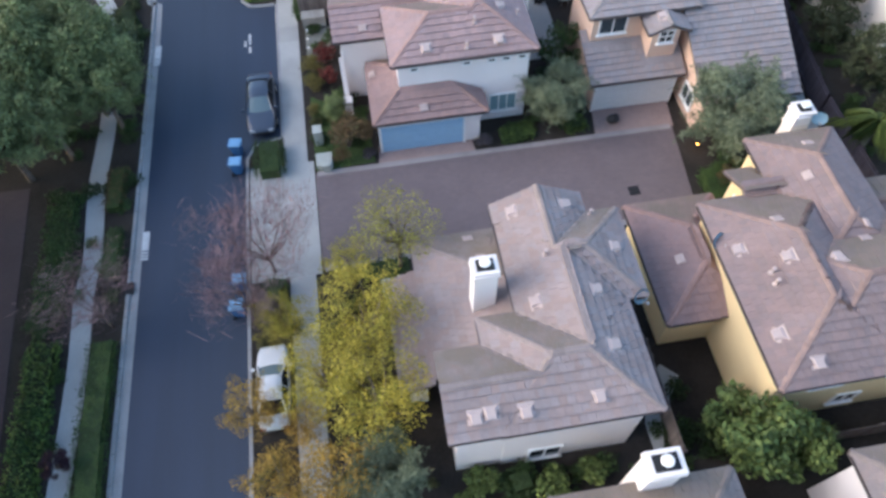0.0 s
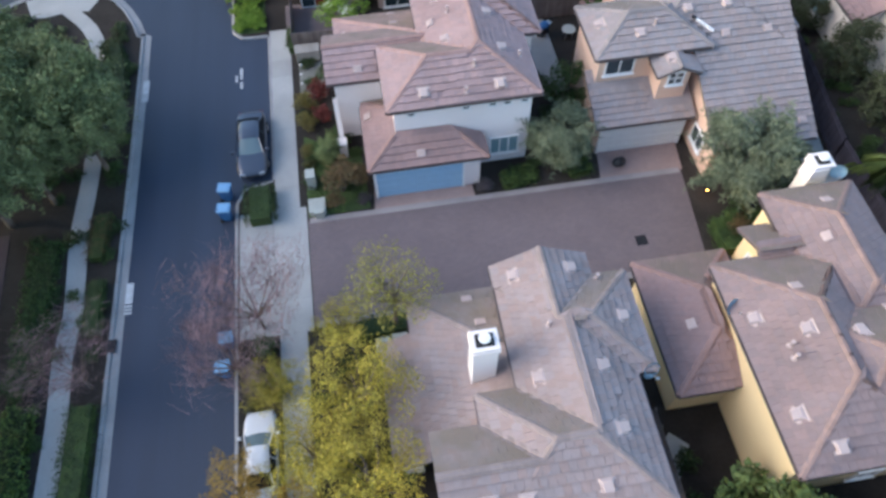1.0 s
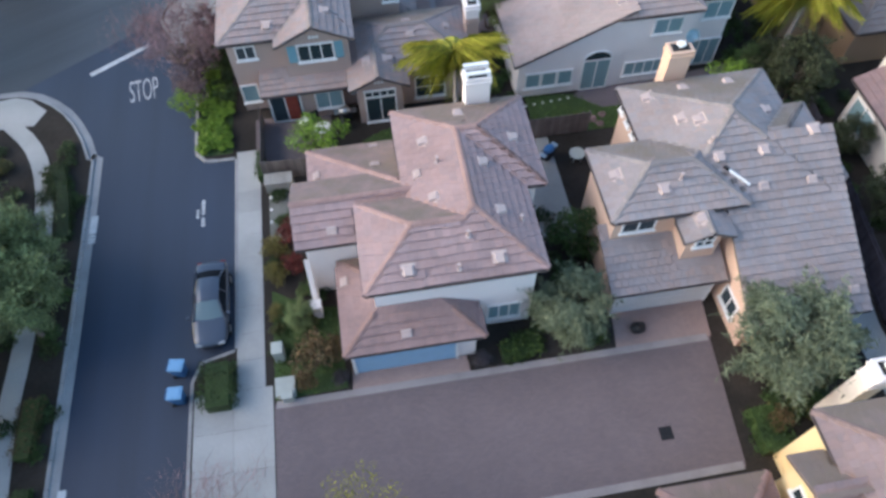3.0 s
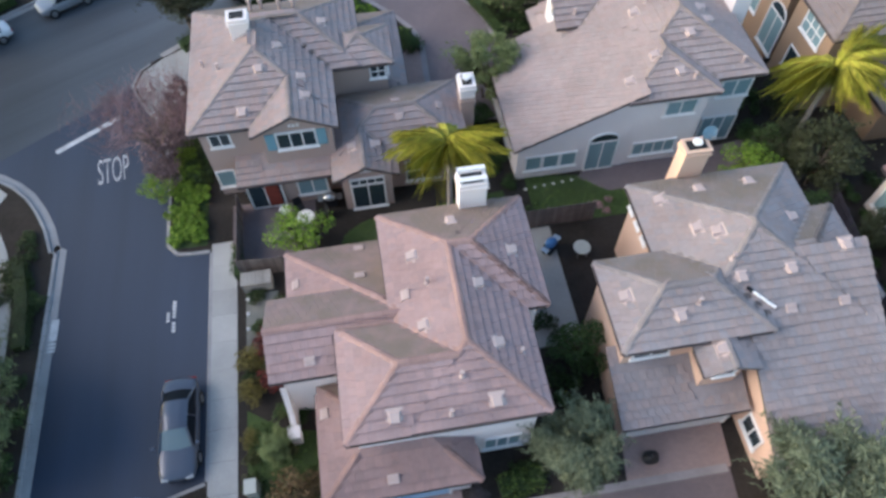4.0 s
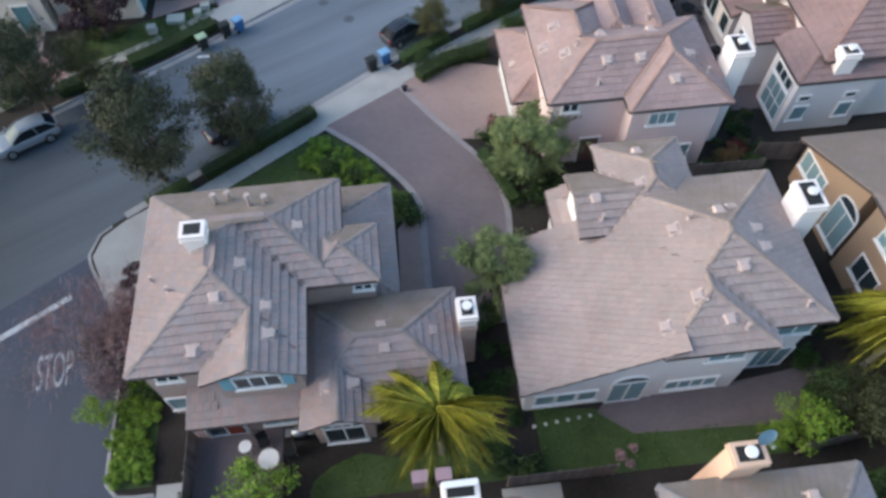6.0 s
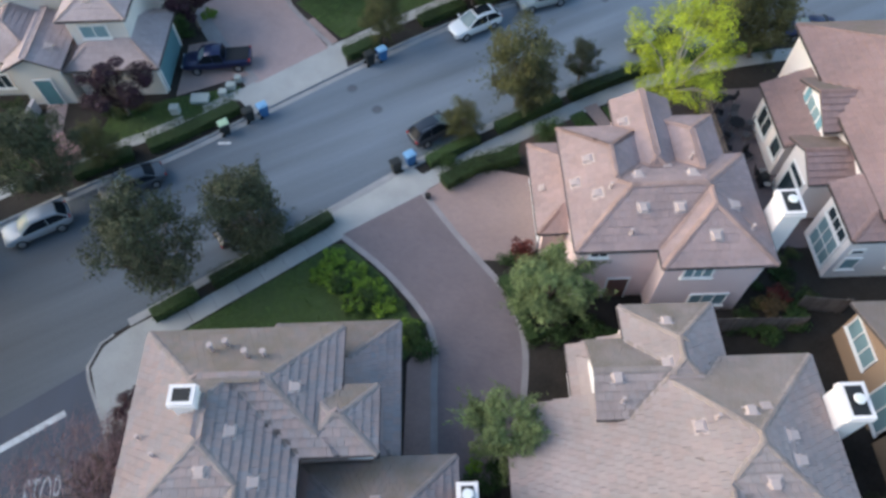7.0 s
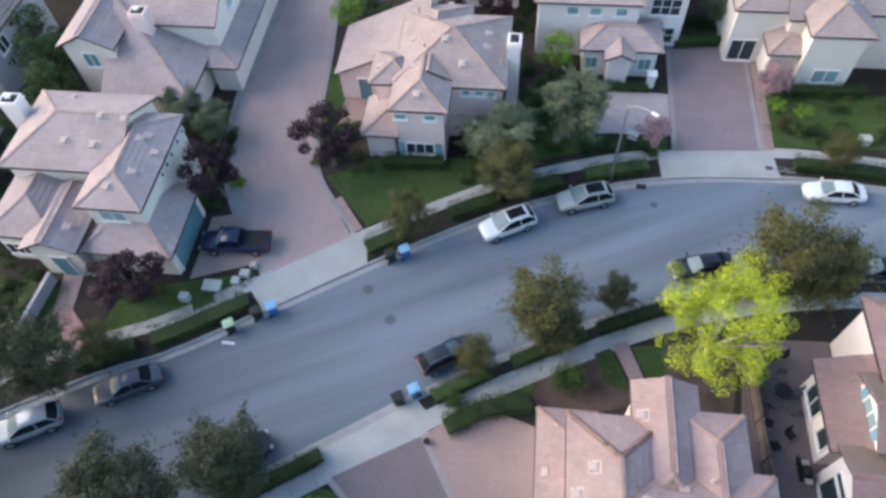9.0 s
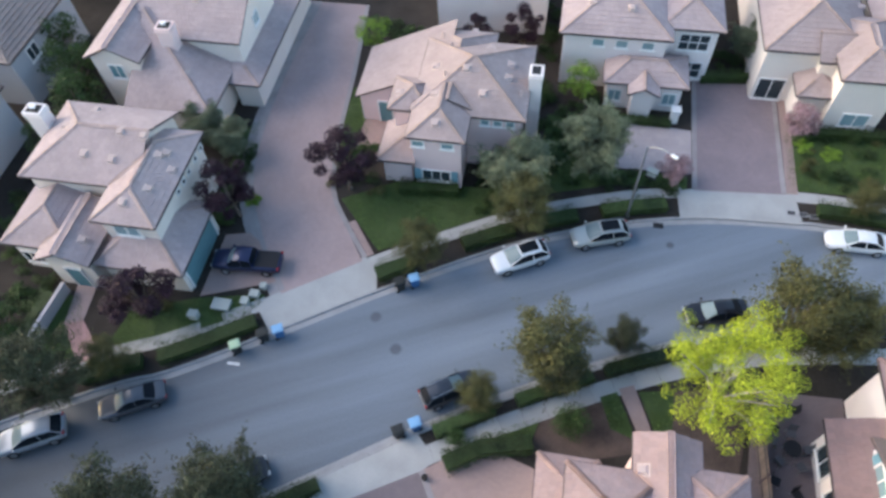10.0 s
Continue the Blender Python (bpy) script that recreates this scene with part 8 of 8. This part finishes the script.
def barbecue(x, y, turn, lid_mat, label):
    top = thing("barbecue", label, "barbecue", (x, y, 0.14), turn)
    bm = bmesh.new()
    box(bm, -0.35, -0.25, 0.15, 0.35, 0.25, 0.75, 0.02)
    part("cabinet", bm, BLACK_PLASTIC, top)
    bm = bmesh.new()
    bmesh.ops.create_uvsphere(bm, u_segments=16, v_segments=10, radius=0.38, matrix=Matrix.LocRotScale((0, 0, 0.80), None, (1.0, 0.75, 0.65)))
    part("lid", bm, lid_mat, top, smooth=True)
    for sx in (-1, 1):
        bm = bmesh.new()
        box(bm, sx * 0.52 - 0.15, -0.2, 0.72, sx * 0.52 + 0.15, 0.2, 0.75, 0.01)
        part("side_shelf", bm, METAL, top)
    for sx in (-0.3, 0.3):
        bm = bmesh.new()
        tube(bm, (sx - 0.03, 0.15, 0.08), (sx + 0.03, 0.15, 0.08), 0.08, 0.08, 12)
        part("wheel", bm, RUBBER, top)
    return top


CHAIR = shade("grey_mesh_seat", (0.10, 0.10, 0.11), 0.7, vary=0.1, bump=0.1)
patio_table(0.5, 40.6, 0, 0.48, TRIM, "round white patio table on the paving")
patio_table(-0.6, 41.3, 0, 0.3, TRIM, "small white side table on the paving")
for a in range(4):
    q = a * 90 + 20
    patio_chair(0.5 + 0.95 * math.cos(radians(q)), 40.6 + 0.95 * math.sin(radians(q)), q - 90, BLACK_PLASTIC, "dark patio chair drawn up to a table")
barbecue(1.9, 41.7, 0, METAL, "black barbecue with a steel lid by the wall")
barbecue(13.2, 36.6, 40, BIN_BLUE, "barbecue with a blue lid on the side patio")
patio_table(14.8, 36.2, 0, 0.45, UTIL, "round pale green garden table", 0.6)
patio_table(28.9, 68.8, 0, 0.5, BLACK_PLASTIC, "round black patio table in the side yard")
for a in range(5):
    q = a * 72 + 10
    patio_chair(28.9 + 1.0 * math.cos(radians(q)), 68.8 + 1.0 * math.sin(radians(q)), q - 90, CHAIR, "grey patio chair drawn up to a table")
patio_table(28.4, 71.0, 0, 0.45, BLACK_PLASTIC, "small round black patio table by the fence")
for x, y, q in ((28.1, 70.0, 150), (29.2, 71.3, 260), (27.9, 66.9, 70), (28.1, 65.6, 110)):
    patio_chair(x, y, q, BLACK_PLASTIC, "dark patio chair standing in the side yard")
patio_chair(29.0, 66.3, 30, BLACK_PLASTIC, "dark patio chair by itself")
patio_chair(29.3, 64.8, 80, BLACK_PLASTIC, "dark patio chair by itself")
barbecue(29.4, 64.2, 90, BLACK_PLASTIC, "black barbecue against the white wall")
for x in (7.3, 8.35):
    utility_box(x, 38.9, 0, 0.7, 0.5, 1.2, shade("mauve_plastic", (0.40, 0.30, 0.38), 0.6, vary=0.08, bump=0.05), "mauve plastic storage bin by the fence")
stone = shade("pale_stone", (0.55, 0.54, 0.50), 0.9, vary=0.15, bump=0.2)
for q in range(6):
    st = thing("stepping_stone", "small pale stepping stone in the lawn edge", "stepping stone", (12.9 + 0.55 * q, 40.9 + 0.04 * q, 0.13), 20 * q, "stepping stones by the lawn")
    bm = bmesh.new()
    tube(bm, (0, 0, -0.02), (0, 0, 0.03), 0.11, 0.09, 9)
    part("slab", bm, stone, st)
fl = shrub("clump of small white garden flowers", 98, 0.45, 0.35, "blossom", 160, 0.09, 7, "flowers")
put(fl, [(16.6, 39.0, 1.0, 0), (17.3, 39.3, 0.8, 50), (17.0, 38.6, 0.8, 90)])
bag = thing("rubbish_bag", "black tied rubbish bag on the driveway", "rubbish bag", (14.9, 25.1, 0.14))
bm = bmesh.new()
bmesh.ops.create_icosphere(bm, subdivisions=3, radius=0.36, matrix=Matrix.LocRotScale((0, 0, 0.26), None, (1.1, 0.9, 0.78)))
for v in bm.verts:
    v.co *= 1 + 0.14 * noise.noise(v.co * 4.0)
    v.co.z = max(v.co.z, 0.0)
tube(bm, (0, 0, 0.48), (0.05, 0, 0.64), 0.04, 0.10, 7)
part("bag", bm, plain("black_film", (0.015, 0.015, 0.017), 0.35), bag)
gl = thing("garden_light", "small glowing amber garden light in the planting", "garden light", (19.1, 22.3, 0.12))
bm = bmesh.new()
tube(bm, (0, 0, 0), (0, 0, 0.35), 0.02, 0.02, 8)
part("stake", bm, BLACK_PLASTIC, gl)
bm = bmesh.new()
tube(bm, (0, 0, 0.35), (0, 0, 0.47), 0.07, 0.07, 12)
part("lens", bm, plain("amber_glow", (1.0, 0.45, 0.08), 0.4, 0.0, 6.0), gl)
bm = bmesh.new()
tube(bm, (0, 0, 0.47), (0, 0, 0.53), 0.11, 0.02, 12)
part("cap", bm, BLACK_PLASTIC, gl)
for k, y in enumerate((36.25, 35.4, 34.55)):
    sl = thing("garden_light", "small white stake light in the gravel bed", "garden light", (-2.78, y, 0.12), group="stake lights in the gravel")
    bm = bmesh.new()
    tube(bm, (0, 0, 0), (0, 0, 0.30), 0.015, 0.015, 6)
    part("stake", bm, METAL, sl)
    bm = bmesh.new()
    tube(bm, (0, 0, 0.30), (0, 0, 0.38), 0.09, 0.05, 10)
    part("cap", bm, TRIM, sl)
bt = thing("garden_wall", "white stucco buttress wall with a square pier", "wall", kind="structure")
bm = bmesh.new()
prof = [(29.9, 0.1), (28.75, 0.1), (28.75, 1.0), (29.25, 1.6), (29.9, 3.4)]
for x in (-0.75, -0.5):
    bm.faces.new([bm.verts.new((x, y, z)) for y, z in prof])
bm.verts.ensure_lookup_table()
for q in range(5):
    bm.faces.new([bm.verts[k] for k in (q, (q + 1) % 5, 5 + (q + 1) % 5, 5 + q)])
bmesh.ops.recalc_face_normals(bm, faces=bm.faces[:])
part("wall", bm, WALL["white"], bt)
bm = bmesh.new()
box(bm, -0.85, 28.4, 0.1, -0.4, 28.85, 1.15, 0.02)
box(bm, -0.91, 28.34, 1.15, -0.34, 28.91, 1.25, 0.02)
part("pier", bm, WALL["white"], bt)
wl = thing("garden_wall", "low grey rendered garden wall beside the path", "wall", kind="structure")
bm = bmesh.new()
wd = Vector((0.3, 4.3))
box(bm, -0.09, 0, 0.1, 0.09, wd.length, 1.1, 0.02)
box(bm, -0.13, -0.04, 1.1, 0.13, wd.length + 0.04, 1.17, 0.02)
bmesh.ops.transform(bm, matrix=pose(-18.45, 68.4, 0, 0, 0, -math.degrees(math.atan2(wd.x, wd.y))), verts=bm.verts[:])
part("wall", bm, shade("grey_rendered_wall", (0.42, 0.40, 0.42), 0.9, vary=0.12, scale=0.8, fine=14, bump=0.2), wl)

pot = thing("plant_pot", "small dark plant pot beside the driveway ramp", "plant pot", (8.6, 64.0, 0.14))
bm = bmesh.new()
tube(bm, (0, 0, 0), (0, 0, 0.32), 0.14, 0.20, 14)
part("pot", bm, BLACK_PLASTIC, pot)
bm = bmesh.new()
tube(bm, (0, 0, 0.28), (0, 0, 0.33), 0.17, 0.17, 14)
part("soil", bm, SOIL, pot)

mb = thing("mailbox", "black post-mounted mailbox cabinet with a pale front", "mailbox", (21.0, 87.8, 0.12), -20)
bm = bmesh.new()
tube(bm, (0, 0, 0), (0, 0, 0.8), 0.05, 0.05, 8)
part("post", bm, BLACK_PLASTIC, mb)
bm = bmesh.new()
box(bm, -0.40, -0.22, 0.75, 0.40, 0.22, 1.45, 0.03)
cabinet = part("cabinet", bm, BLACK_PLASTIC, mb)
bm = bmesh.new()
box(bm, -0.34, -0.24, 1.0, 0.34, -0.222, 1.40, 0.01)
part("front_panel", bm, UTIL, cabinet, "pale enamel front")
bm = bmesh.new()
box(bm, -0.42, -0.24, 1.452, 0.42, 0.24, 1.50, 0.02)
part("lid", bm, UTIL, cabinet)
for q, (x, y) in enumerate(((30.9, 86.45), (31.7, 86.4), (32.4, 86.3))):
    cv = thing("utility_cover", "flat dark utility box cover in the verge", "utility cover", (x, y, 0.13), 4 * q, "utility covers in the verge")
    bm = bmesh.new()
    box(bm, -0.30, -0.20, -0.05, 0.30, 0.20, 0.02, 0.01)
    part("frame", bm, KERB, cv)
    bm = bmesh.new()
    box(bm, -0.25, -0.15, 0.02, 0.25, 0.15, 0.032, 0.01)
    part("lid", bm, shade("dark_polymer", (0.05, 0.05, 0.055), 0.8, vary=0.15), cv)
